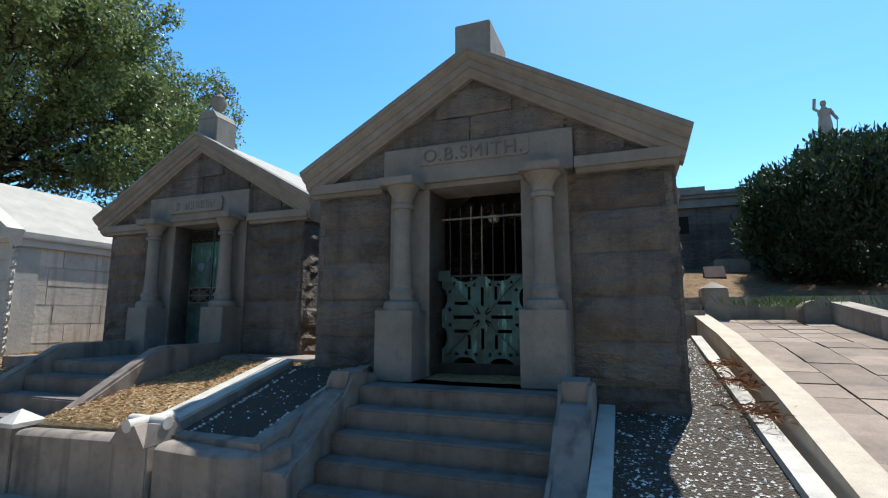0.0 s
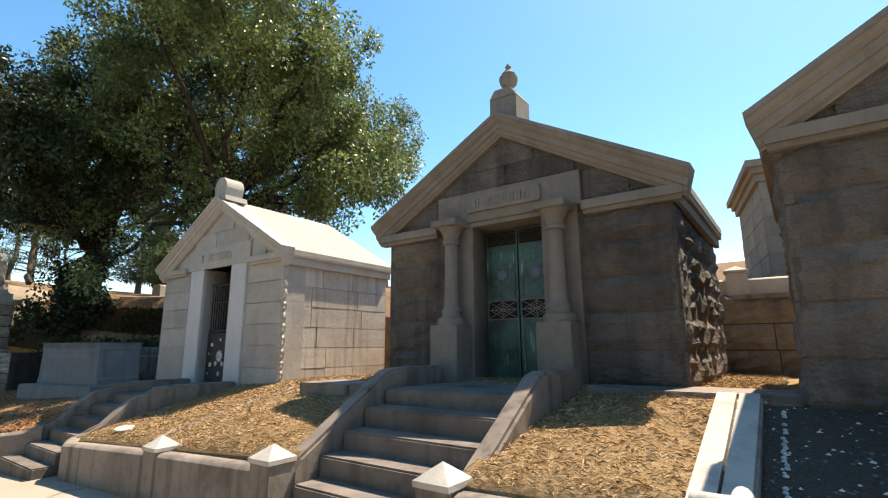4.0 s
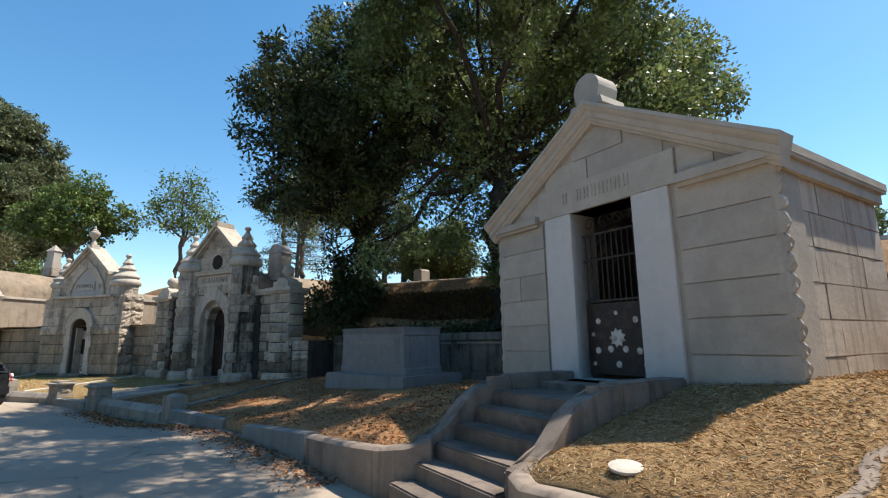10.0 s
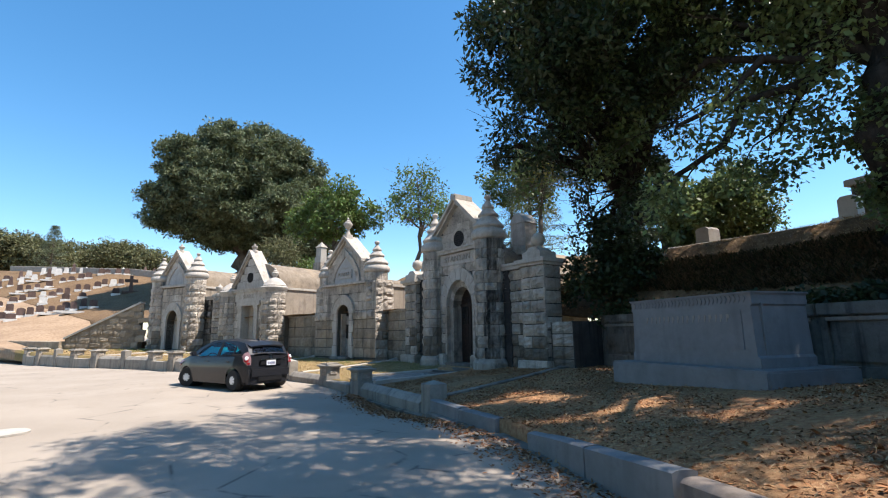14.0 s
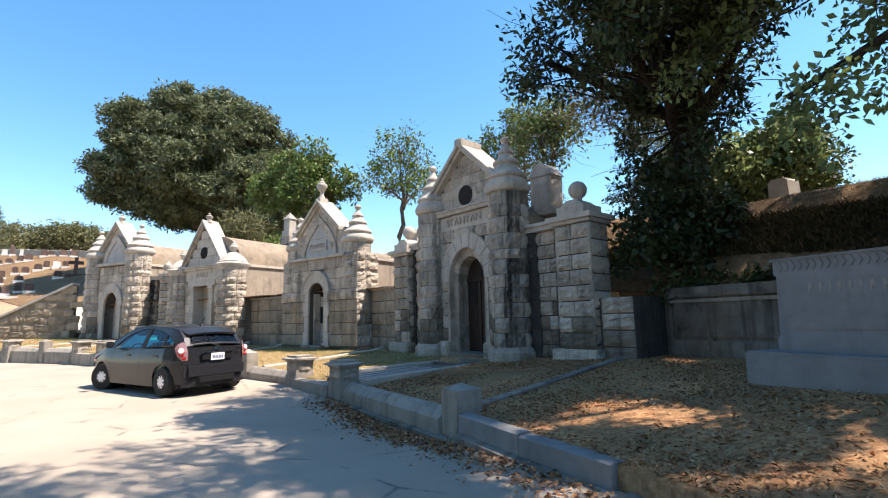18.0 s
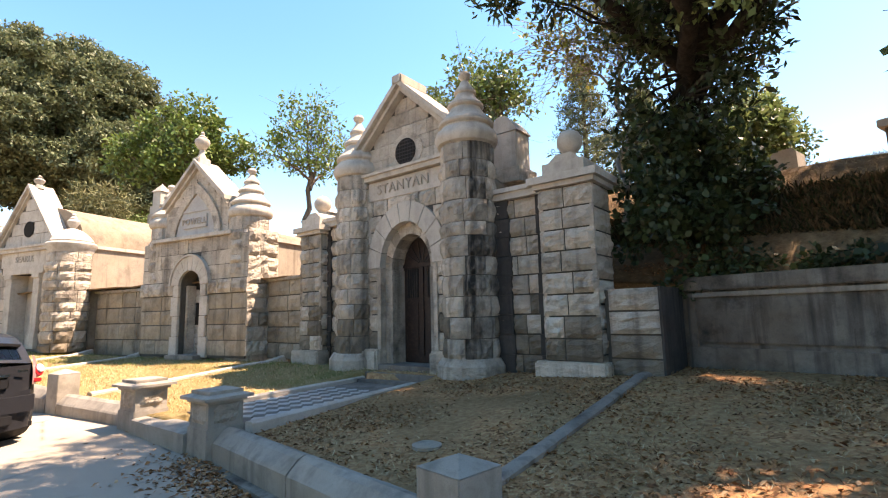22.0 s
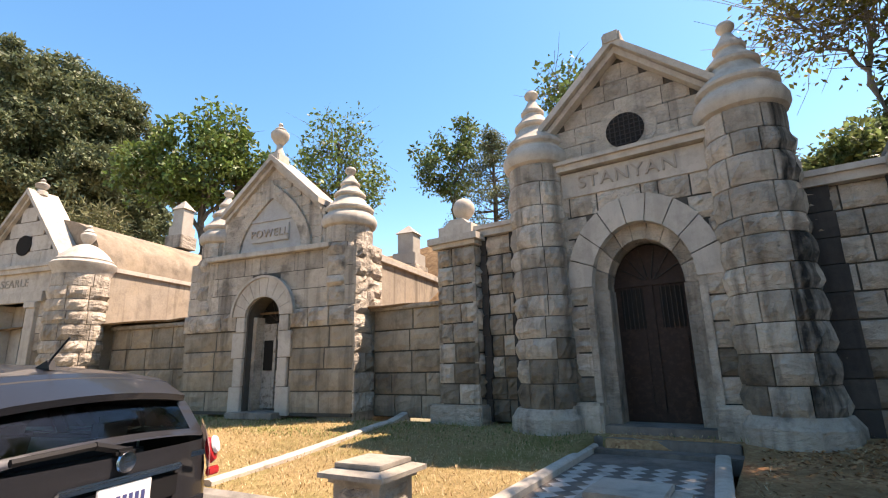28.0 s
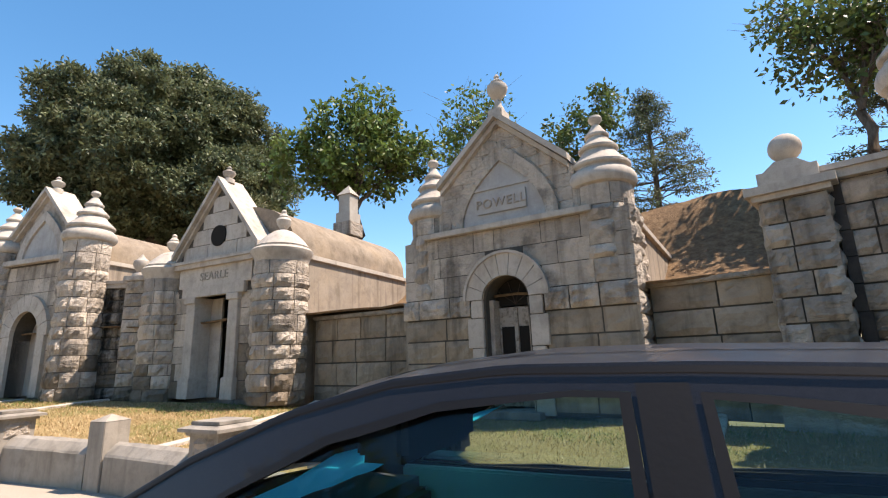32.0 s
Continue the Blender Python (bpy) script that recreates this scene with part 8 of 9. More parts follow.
bm = bmesh.new()
xs = sorted(set([round(-0.62 + 0.03 * k, 3) for k in range(135)]))
NV = 12
cols = {}
for s in (-1, 1):
    prev = None
    for x in xs:
        lo, hi = arch_z(x), belt(x)
        colv = []
        for j in range(NV):
            z = lo + (hi - lo) * j / (NV - 1)
            colv.append(bm.verts.new((x, s * half_w(x, z), z)))
        cols[(s, x)] = colv
        if prev:
            for j in range(NV - 1):
                bm.faces.new((prev[j], colv[j], colv[j + 1], prev[j + 1]))
        prev = colv
# bonnet, nose and tail across the car
for a, b in zip(xs, xs[1:]):
    if a >= 2.54:
        L0, L1, R0, R1 = cols[(1, a)][-1], cols[(1, b)][-1], cols[(-1, a)][-1], cols[(-1, b)][-1]
        rows_ = []
        for x, l, r in ((a, L0, R0), (b, L1, R1)):
            rows_.append([l] + [bm.verts.new((x, l.co.y * (1 - 2 * k / 6), l.co.z + 0.05 * math.sin(math.pi * k / 6))) for k in range(1, 6)] + [r])
        for k in range(6):
            bm.faces.new((rows_[0][k], rows_[1][k], rows_[1][k + 1], rows_[0][k + 1]))
for x, s_ in ((xs[0], -0.06), (xs[-1], 0.09)):
    l, r = cols[(1, x)], cols[(-1, x)]
    for j in range(NV - 1):
        seg = 8
        def pt(j_, k):
            p, q = l[j_].co, r[j_].co
            t = k / seg
            c = p.lerp(q, t)
            bulge = s_ * math.sin(math.pi * t) ** 0.7 * (1.0 if j_ < 7 else 0.75)
            return Vector((c.x + bulge, c.y, c.z))
        for k in range(seg):
            bm.faces.new([bm.verts.new(pt(*q)) for q in ((j, k), (j, k + 1), (j + 1, k + 1), (j + 1, k))])
bmesh.ops.remove_doubles(bm, verts=bm.verts, dist=0.002)
body = part("body", bm, M["paint"], car, smooth=True)

# side frames with window openings
FRONT_W = [(2.14, 0.955), (1.86, 1.17), (1.61, 1.295), (1.34, 1.365), (1.06, 1.388), (0.965, 1.385), (0.92, 0.975), (1.38, 0.955), (1.83, 0.945)]
REAR_W = [(0.825, 0.985), (0.855, 1.385), (0.76, 1.38), (0.58, 1.362), (0.38, 1.33), (0.22, 1.292), (0.15, 1.27), (0.135, 1.02), (0.25, 1.0), (0.5, 0.99)]
QUARTER = [(0.105, 1.025), (0.12, 1.262), (0.03, 1.225), (-0.12, 1.155), (-0.22, 1.09), (-0.25, 1.05), (-0.21, 1.035), (-0.05, 1.028)]


def side_point(x, z, s, inset=0.0):
    return Vector((x, s * (half_w(x, z) - inset), z))


def loop_in(bm, pts, s, inset):
    vs_ = [bm.verts.new(side_point(x, z, s, inset)) for x, z in pts]
    return [bm.edges.new((vs_[k], vs_[(k + 1) % len(vs_)])) for k in range(len(vs_))]


def finer(pts, step=0.05):
    out = []
    for k, a in enumerate(pts):
        b = pts[(k + 1) % len(pts)]
        n_ = max(1, int(math.hypot(b[0] - a[0], b[1] - a[1]) / step))
        out += [(a[0] + (b[0] - a[0]) * i / n_, a[1] + (b[1] - a[1]) * i / n_) for i in range(n_)]
    return out


top_x = [2.55 - 0.06 * k for k in range(52)]
outer_loop = [(x, rail(x)) for x in top_x if x > -0.55] + [(-0.55, belt(-0.55))] + [(x, belt(x)) for x in [-0.5 + 0.08 * k for k in range(41)] if x < 2.53]
for s in (-1, 1):
    bm = bmesh.new()
    es = loop_in(bm, outer_loop, s, 0.0)
    for w in (FRONT_W, REAR_W, QUARTER):
        es += loop_in(bm, finer(w), s, 0.0)
    bmesh.ops.triangle_fill(bm, use_beauty=True, use_dissolve=False, edges=es)
    part("side_frame", bm, M["paint"], car, smooth=True)
    for w, nm, g in ((FRONT_W, "front_window", "carglass"), (REAR_W, "rear_window", "carglass"), (QUARTER, "quarter_window", "rearglass")):
        bm = bmesh.new()
        bm.faces.new([bm.verts.new(side_point(x, z, s, 0.012)) for x, z in finer(w, 0.1)])
        bmesh.ops.triangulate(bm, faces=bm.faces)
        pane = part(nm, bm, M[g], car, "green-tinted side glass")
        rim = bmesh.new()
        fw = finer(w, 0.06)
        cx_, cz_ = sum(p[0] for p in fw) / len(fw), sum(p[1] for p in fw) / len(fw)
        ring_o = [rim.verts.new(side_point(x, z, s, -0.004)) for x, z in fw]
        ring_i = [rim.verts.new(side_point(x + (cx_ - x) * 0.022 / max(0.05, math.hypot(cx_ - x, cz_ - z)), z + (cz_ - z) * 0.022 / max(0.05, math.hypot(cx_ - x, cz_ - z)), s, -0.004)) for x, z in fw]
        ring_b = [rim.verts.new(side_point(x + (cx_ - x) * 0.022 / max(0.05, math.hypot(cx_ - x, cz_ - z)), z + (cz_ - z) * 0.022 / max(0.05, math.hypot(cx_ - x, cz_ - z)), s, 0.02)) for x, z in fw]
        for k in range(len(fw)):
            j = (k + 1) % len(fw)
            rim.faces.new((ring_o[k], ring_o[j], ring_i[j], ring_i[k]))
            rim.faces.new((ring_i[k], ring_i[j], ring_b[j], ring_b[k]))
        part("window_seal", rim, M["trimblack"], pane)
    bm = bmesh.new()
    bm.faces.new([bm.verts.new(side_point(x, z, s, -0.005)) for x, z in ((0.915, 0.955), (0.957, 1.40), (0.87, 1.40), (0.835, 0.965))])
    part("door_pillar", bm, M["trimblack"], car, "black door pillar")
    bm = bmesh.new()
    for xa in (0.875, -0.02, 2.1):
        for k in range(14):
            z0, z1 = 0.26 + (belt(xa) - 0.26) * k / 14, 0.26 + (belt(xa) - 0.26) * (k + 1) / 14
            if z0 < arch_z(xa):
                continue
            bm.faces.new([bm.verts.new(side_point(x, z, s, -0.003)) for x, z in ((xa - 0.004, z0), (xa + 0.004, z0), (xa + 0.004, z1), (xa - 0.004, z1))])
    part("door_gaps", bm, M["trimblack"], car)
    for xa in (0.2, 1.3):
        h = slab(xa, xa + 0.17, -0.02, 0.02, 0.80, 0.835, 0.012)
        for v in h.verts:
            v.co.y = s * (half_w(v.co.x, 0.82) + 0.012) + v.co.y * 0.8
        part("door_handle", h, M["paint"], car)
    mr = slab(1.95, 2.1, -0.09, 0.09, 0.97, 1.1, 0.03)
    for v in mr.verts:
        v.co.y += s * 0.93
    part("wing_mirror", mr, M["paint"], car)
    # roof gutter strip
    bm = bmesh.new()
    xs_r = [x for x in top_x if -0.3 < x < 2.5]
    a_ = [bm.verts.new(side_point(x, rail(x) - 0.006, s, -0.004)) for x in xs_r]
    b_ = [bm.verts.new(side_point(x, rail(x) - 0.018, s, -0.004)) for x in xs_r]
    for k in range(len(xs_r) - 1):
        bm.faces.new((a_[k], a_[k + 1], b_[k + 1], b_[k]))
    part("door_top_seam", bm, M["trimblack"], car)


def skin(x_from, x_to, n_, lift=0.04, inset=0.0, drop=0.0, across=range(13)):
    """Part of the upper skin, from one rail to the other."""
    bm = bmesh.new()
    grid = []
    for i in range(n_ + 1):
        x = x_from + (x_to - x_from) * i / n_
        z, w = rail(x), half_w(x, rail(x)) - inset
        k = lift
        grid.append([bm.verts.new((x + (0.07 * math.sin(math.pi * j / 12) if x > 1.6 else (-0.05 * math.sin(math.pi * j / 12) if x < -0.05 else 0)), w * (1 - 2 * j / 12), z - drop + k * math.sin(math.pi * j / 12) ** 0.8)) for j in across])
    for i in range(n_):
        for j in range(len(across) - 1):
            bm.faces.new((grid[i][j], grid[i + 1][j], grid[i + 1][j + 1], grid[i][j + 1]))
    return bm


part("roof", skin(1.62, -0.22, 24), M["paint"], car, smooth=True)
part("windscreen", skin(2.53, 1.63, 10, 0.04, 0.035, 0.004), M["carglass"], car, "sloping windscreen")
hatch = part("hatch", skin(-0.535, -0.60, 3, 0.04), M["paint"], car, smooth=True)
for strip in (range(0, 2), range(11, 13)):
    part("hatch_pillar", skin(-0.20, -0.54, 9, 0.04, across=strip), M["paint"], hatch, smooth=True)
part("hatch_head", skin(-0.20, -0.25, 2, 0.04), M["trimblack"], hatch, smooth=True)
part("rear_screen", skin(-0.245, -0.54, 9, 0.04, 0.0, 0.004, across=range(1, 12)), M["rearglass"], car, "dark tinted rear screen", smooth=True)
sp = bmesh.new()
rows_ = []
for i in range(5):
    x = -0.12 - 0.085 * i
    z = rail(-0.12) + 0.008 - 0.028 * i
    w = 0.61 - 0.015 * i
    rows_.append([sp.verts.new((x - 0.05 * math.sin(math.pi * j / 12), w * (1 - 2 * j / 12), z + 0.04 * math.sin(math.pi * j / 12) ** 0.8)) for j in range(13)])
low = [sp.verts.new((v.co.x + 0.01, v.co.y, v.co.z - 0.035)) for v in rows_[-1]]
rows_.append(low)
rows_.append([sp.verts.new((-0.2, v.co.y, v.co.z - 0.03)) for v in low])
for i in range(6):
    for j in range(12):
        sp.faces.new((rows_[i][j], rows_[i + 1][j], rows_[i + 1][j + 1], rows_[i][j + 1]))
edges_ = [[rows_[i][j].co.copy() for i in range(5)] for j in (0, 12)]
spoiler = part("spoiler", sp, M["paint"], car, smooth=True)
for top_ in edges_:
    fin_ = bmesh.new()
    a_ = [fin_.verts.new(p) for p in top_]
    b_ = [fin_.verts.new((p.x + 0.01, p.y * 0.985, p.z - float(np.interp(p.x, [-0.46, -0.12], [0.035, 0.16])))) for p in top_]
    for k in range(4):
        fin_.faces.new((a_[k], a_[k + 1], b_[k + 1], b_[k]))
    part("spoiler_side", fin_, M["paint"], spoiler)
for s in (-1, 1):
    tl = bmesh.new()
    lamp_pts = [(-0.50, 1.10, 0.66), (-0.42, 1.06, 0.735), (-0.37, 0.98, 0.775), (-0.46, 0.82, 0.765), (-0.56, 0.72, 0.70), (-0.645, 0.73, 0.62), (-0.635, 0.90, 0.62), (-0.575, 1.03, 0.635)]
    vv = [tl.verts.new((x - 0.012, s * (y + 0.012), z)) for x, z, y in lamp_pts]
    cvv = tl.verts.new((-0.565, s * 0.73, 0.90))
    for k in range(8):
        tl.faces.new((vv[k], vv[(k + 1) % 8], cvv))
    lamp_ = part("tail_lamp", tl, M["lampclear"], car, "clear tail lamp with red round lens")
    rd = lathe(bmesh.new(), [(0.085, 0.0), (0.07, 0.03), (0.02, 0.04)], 18)
    bmesh.ops.transform(rd, matrix=pose(-0.55, s * 0.73, 0.89, 0, -75, -28 * s), verts=rd.verts)
    part("red_lens", rd, M["lampred"], lamp_, smooth=True)
    rd = lathe(bmesh.new(), [(0.058, 0.03), (0.05, 0.05), (0.02, 0.056)], 18)
    bmesh.ops.transform(rd, matrix=pose(-0.553, s * 0.73, 0.915, 0, -75, -28 * s), verts=rd.verts)
    part("white_lens", rd, M["plate"], lamp_, smooth=True)
    rd = slab(-0.64, -0.6, s * 0.70 - 0.05, s * 0.70 + 0.05, 0.75, 0.80, 0.01)
    part("red_lens", rd, M["lampred"], lamp_)
    hl = bmesh.new()
    vv = [hl.verts.new((x, s * y, z)) for x, y, z in ((2.65, 0.81, 0.83), (3.05, 0.76, 0.80), (3.3, 0.62, 0.70), (3.36, 0.5, 0.62), (3.3, 0.68, 0.62), (3.0, 0.82, 0.70))]
    hl.faces.new(vv)
    part("head_lamp", hl, M["lampclear"], car)
# tail details
part("bumper", slab(-0.70, -0.45, -0.68, 0.68, 0.34, 0.66, 0.06), M["paint"], car)
part("bumper_insert", slab(-0.725, -0.5, -0.42, 0.42, 0.24, 0.40, 0.03), M["trimblack"], car)
part("plate_recess", slab(-0.70, -0.66, -0.36, 0.36, 0.70, 0.85, 0.02), M["trimblack"], car)
part("number_plate", slab(-0.715, -0.70, -0.155, 0.155, 0.70, 0.85, 0.004), M["plate"], car, "white plate with dark blue figures")
bm = bmesh.new()
for k in range(7):
    y = -0.115 + k * 0.036
    box(bm, -0.718, -0.714, y, y + 0.022, 0.735, 0.80)
part("plate_figures", bm, M["platetext"], car)
part("garnish", slab(-0.725, -0.68, -0.36, 0.36, 0.855, 0.89, 0.012), M["chrome"], car)
em = lathe(bmesh.new(), [(0.055, 0.0), (0.05, 0.012), (0.03, 0.014)], 20)
bmesh.ops.transform(em, matrix=pose(-0.69, 0, 0.95, 0, -90, 0), verts=em.verts)
part("badge", em, M["chrome"], car, "oval chrome badge")
part("badge_plate", slab(-0.695, -0.69, -0.55, -0.44, 0.90, 0.93), M["chrome"], car)
wp = bmesh.new()
bar(wp, (-0.66, -0.02, 1.0), (-0.655, 0.16, 1.05), 0.022)
bar(wp, (-0.655, 0.16, 1.05), (-0.635, 0.52, 1.035), 0.018)
part("rear_wiper", wp, M["trimblack"], car)
part("wiper_hub", slab(-0.70, -0.64, -0.05, 0.06, 0.975, 1.02, 0.015), M["trimblack"], car)
an = bmesh.new()
prism(an, [(0.0, 1.42), (0.12, 1.43), (0.03, 1.475)], -0.02, 0.02)
bar(an, (0.05, 0, 1.455), (-0.09, 0, 1.60), 0.006)
part("roof_aerial", an, M["trimblack"], car, "short black whip aerial")
for y in (-0.42, 0.42):
    bm = bmesh.new()
    xs_r = [1.7 - 0.1 * k for k in range(20)]
    for xa, xb in zip(xs_r, xs_r[1:]):
        bm.faces.new([bm.verts.new((x, yy, rail(x) + 0.0415 * math.sin(math.pi * (1 - abs(y) / half_w(x, rail(x))) / 2) ** 0.8 + 0.002)) for x, yy in ((xa, y - 0.006), (xa, y + 0.006), (xb, y + 0.006), (xb, y - 0.006))])
    part("roof_groove", bm, M["trimblack"], car)
part("underbody", slab(-0.5, 3.2, -0.74, 0.74, 0.18, 0.24), M["trimblack"], car)
# wheels
for x in (0.0, WB):
    for s in (-1, 1):
        prof = [(0.21, -0.10), (0.285, -0.095), (0.30, -0.06), (0.30, 0.06), (0.285, 0.095), (0.21, 0.10)]
        ty = lathe(bmesh.new(), prof, 32)
        turn_ = 20 if x > 1 else 0
        mm = pose(x, s * 0.745, 0.30, 0, 0, turn_) @ pose(0, 0, 0, -90 * s, 0, 0)
        bmesh.ops.transform(ty, matrix=mm, verts=ty.verts)
        wheel = part("wheel", ty, M["rubber"], car, smooth=True)
        hub = bmesh.new()
        lathe(hub, [(0.205, 0.06), (0.21, 0.085), (0.19, 0.095), (0.06, 0.105), (0.02, 0.11)], 32)
        bmesh.ops.transform(hub, matrix=mm, verts=hub.verts)
        rim_ = part("wheel_cover", hub, M["alloy"], wheel, "silver multi-spoke wheel cover", smooth=True)
        sl = bmesh.new()
        for k in range(8):
            a = k * math.pi / 4
            q = [(0.085, a - 0.16), (0.17, a - 0.13), (0.17, a + 0.13), (0.085, a + 0.16)]
            sl.faces.new([sl.verts.new((r * math.cos(b_), r * math.sin(b_), 0.108 - 0.06 * (r - 0.06))) for r, b_ in q])
        bmesh.ops.transform(sl, matrix=mm, verts=sl.verts)
        part("vents", sl, M["trimblack"], rim_)
        part("wheel_well", bar(bmesh.new(), (x, s * 0.40, 0.33), (x, s * 0.70, 0.33), 0.35, 20), M["trimblack"], car)
# interior
part("floor_pan", slab(0.0, 2.7, -0.72, 0.72, 0.24, 0.3), M["seat"], car)
part("dashboard", slab(2.0, 2.45, -0.68, 0.68, 0.5, 0.92, 0.06), M["seat"], car)
for y in (-0.36, 0.36):
    part("front_seat", slab(1.05, 1.6, y - 0.25, y + 0.25, 0.35, 0.58, 0.06), M["seat"], car)
    sb = slab(0.98, 1.16, y - 0.24, y + 0.24, 0.5, 1.08, 0.06)
    bmesh.ops.transform(sb, matrix=Matrix.Translation((1.07, 0, 0.5)) @ Matrix.Rotation(radians(-14), 4, "Y") @ Matrix.Translation((-1.07, 0, -0.5)), verts=sb.verts)
    part("seat_back", sb, M["seat"], car)
    part("headrest", slab(0.82, 0.93, y - 0.13, y + 0.13, 1.09, 1.27, 0.045), M["seat"], car)
part("rear_seat", slab(0.1, 0.55, -0.62, 0.62, 0.35, 0.55, 0.06), M["seat"], car)
part("rear_seat_back", slab(-0.12, 0.05, -0.62, 0.62, 0.5, 0.98, 0.06), M["seat"], car)
for y in (-0.36, 0.36):
    part("headrest", slab(-0.1, -0.01, y - 0.12, y + 0.12, 0.98, 1.14, 0.04), M["seat"], car)
for s in (-1, 1):
    a, b = sorted((s * 0.70, s * 0.745))
    part("door_trim", slab(0.1, 2.2, a, b, 0.45, 0.945, 0.01), M["doortrim"], car)
sh = bmesh.new()
gridv = [[sh.verts.new((2.31 - 0.72 * i / 5 + 0.02 * ((i + j) % 2), 0.60 - 1.20 * j / 8, 0.93 + 0.32 * i / 5)) for j in range(9)] for i in range(6)]
for i in range(5):
    for j in range(8):
        sh.faces.new((gridv[i][j], gridv[i + 1][j], gridv[i + 1][j + 1], gridv[i][j + 1]))
part("sunshade", sh, M["shade"], car, "bright blue foil sunshade behind the windscreen")
part("sun_visor", slab(1.46, 1.60, 0.12, 0.55, 1.22, 1.335, 0.02), M["seat"], car)
part("mirror", slab(1.64, 1.68, -0.12, 0.12, 1.21, 1.28, 0.015), M["trimblack"], car)
wheel_pts = [(1.88 + 0.05 * math.sin(k * math.pi / 10), 0.36 + 0.18 * math.cos(k * math.pi / 10), 0.86 + 0.17 * math.sin(k * math.pi / 10)) for k in range(21)]
st = bmesh.new()
for p_, q_ in zip(wheel_pts, wheel_pts[1:]):
    bar(st, p_, q_, 0.015, 6)
part("steering_wheel", st, M["seat"], car)

# short tail overhang
for ob in car.children_recursive:
    for v in ob.data.vertices:
        if v.co.x < -0.2:
            v.co.x = -0.2 + (v.co.x + 0.2) * 0.82


# ---- smaller things ----
def on_ground(x, y, deg=0.0, sink=0.06):
    return pose(x, y, ground_at(x, y) - sink, 0, 0, deg)


def headstone(x, y, deg, w, h, material, label, top="round", thick=0.16, foot_=None):
    root = thing("headstone", on_ground(x, y, deg), label, "headstone", "hillside headstones")
    base = 0.22 if h > 0.7 else 0.12
    part("plinth", slab(-w * 0.65, w * 0.65, -thick * 1.1, thick * 1.1, -0.1, base, 0.01), foot_ or material, root)
    bm = bmesh.new()
    if top == "round":
        pts = [(-w / 2, base), (w / 2, base), (w / 2, h - w * 0.3)] + [(w / 2 * math.cos(a), h - w * 0.3 + w * 0.3 * math.sin(a)) for a in [k * math.pi / 8 for k in range(1, 8)]] + [(-w / 2, h - w * 0.3)]
        prism(bm, pts, -thick / 2, thick / 2)
    elif top == "cross":
        prism(bm, [(-w * 0.14, base), (w * 0.14, base), (w * 0.12, h * 0.62), (w * 0.5, h * 0.62), (w * 0.5, h * 0.8), (w * 0.12, h * 0.8), (w * 0.12, h), (-w * 0.12, h), (-w * 0.12, h * 0.8), (-w * 0.5, h * 0.8), (-w * 0.5, h * 0.62), (-w * 0.12, h * 0.62)], -thick / 2, thick / 2)
    elif top == "obelisk":
        a = [bm.verts.new((sx * w / 2, sy * w / 2, base)) for sx, sy in ((-1, -1), (1, -1), (1, 1), (-1, 1))]
        b = [bm.verts.new((sx * w * 0.32, sy * w * 0.32, h - w * 0.5)) for sx, sy in ((-1, -1), (1, -1), (1, 1), (-1, 1))]
        tip = bm.verts.new((0, 0, h))
        for k in range(4):
            bm.faces.new((a[k], a[(k + 1) % 4], b[(k + 1) % 4], b[k]))
            bm.faces.new((b[k], b[(k + 1) % 4], tip))
        bm.faces.new(a[::-1])
    else:
        prism(bm, [(-w / 2, base), (w / 2, base), (w / 2 * 0.94, h - 0.08), (w * 0.3, h), (-w * 0.3, h), (-w / 2 * 0.94, h - 0.08)], -thick / 2, thick / 2)
    part("tablet", bm, material, root)
    return root


M["grave_dark"] = stone_mat("dark_polished_gravestone", (0.13, 0.085, 0.07), (0.07, 0.048, 0.042), (0.04, 0.03, 0.026), 0.3, 0.25, 0.3, 120)
M["grave_pale"] = stone_mat("pale_marble_gravestone", (0.62, 0.6, 0.56), (0.5, 0.48, 0.44), (0.3, 0.28, 0.25), 0.3, 0.12, 0.3, 90)
M["grave_buff"] = stone_mat("buff_gravestone", (0.36, 0.32, 0.27), (0.27, 0.24, 0.2), (0.14, 0.12, 0.1), 0.4, 0.15, 0.3, 90)

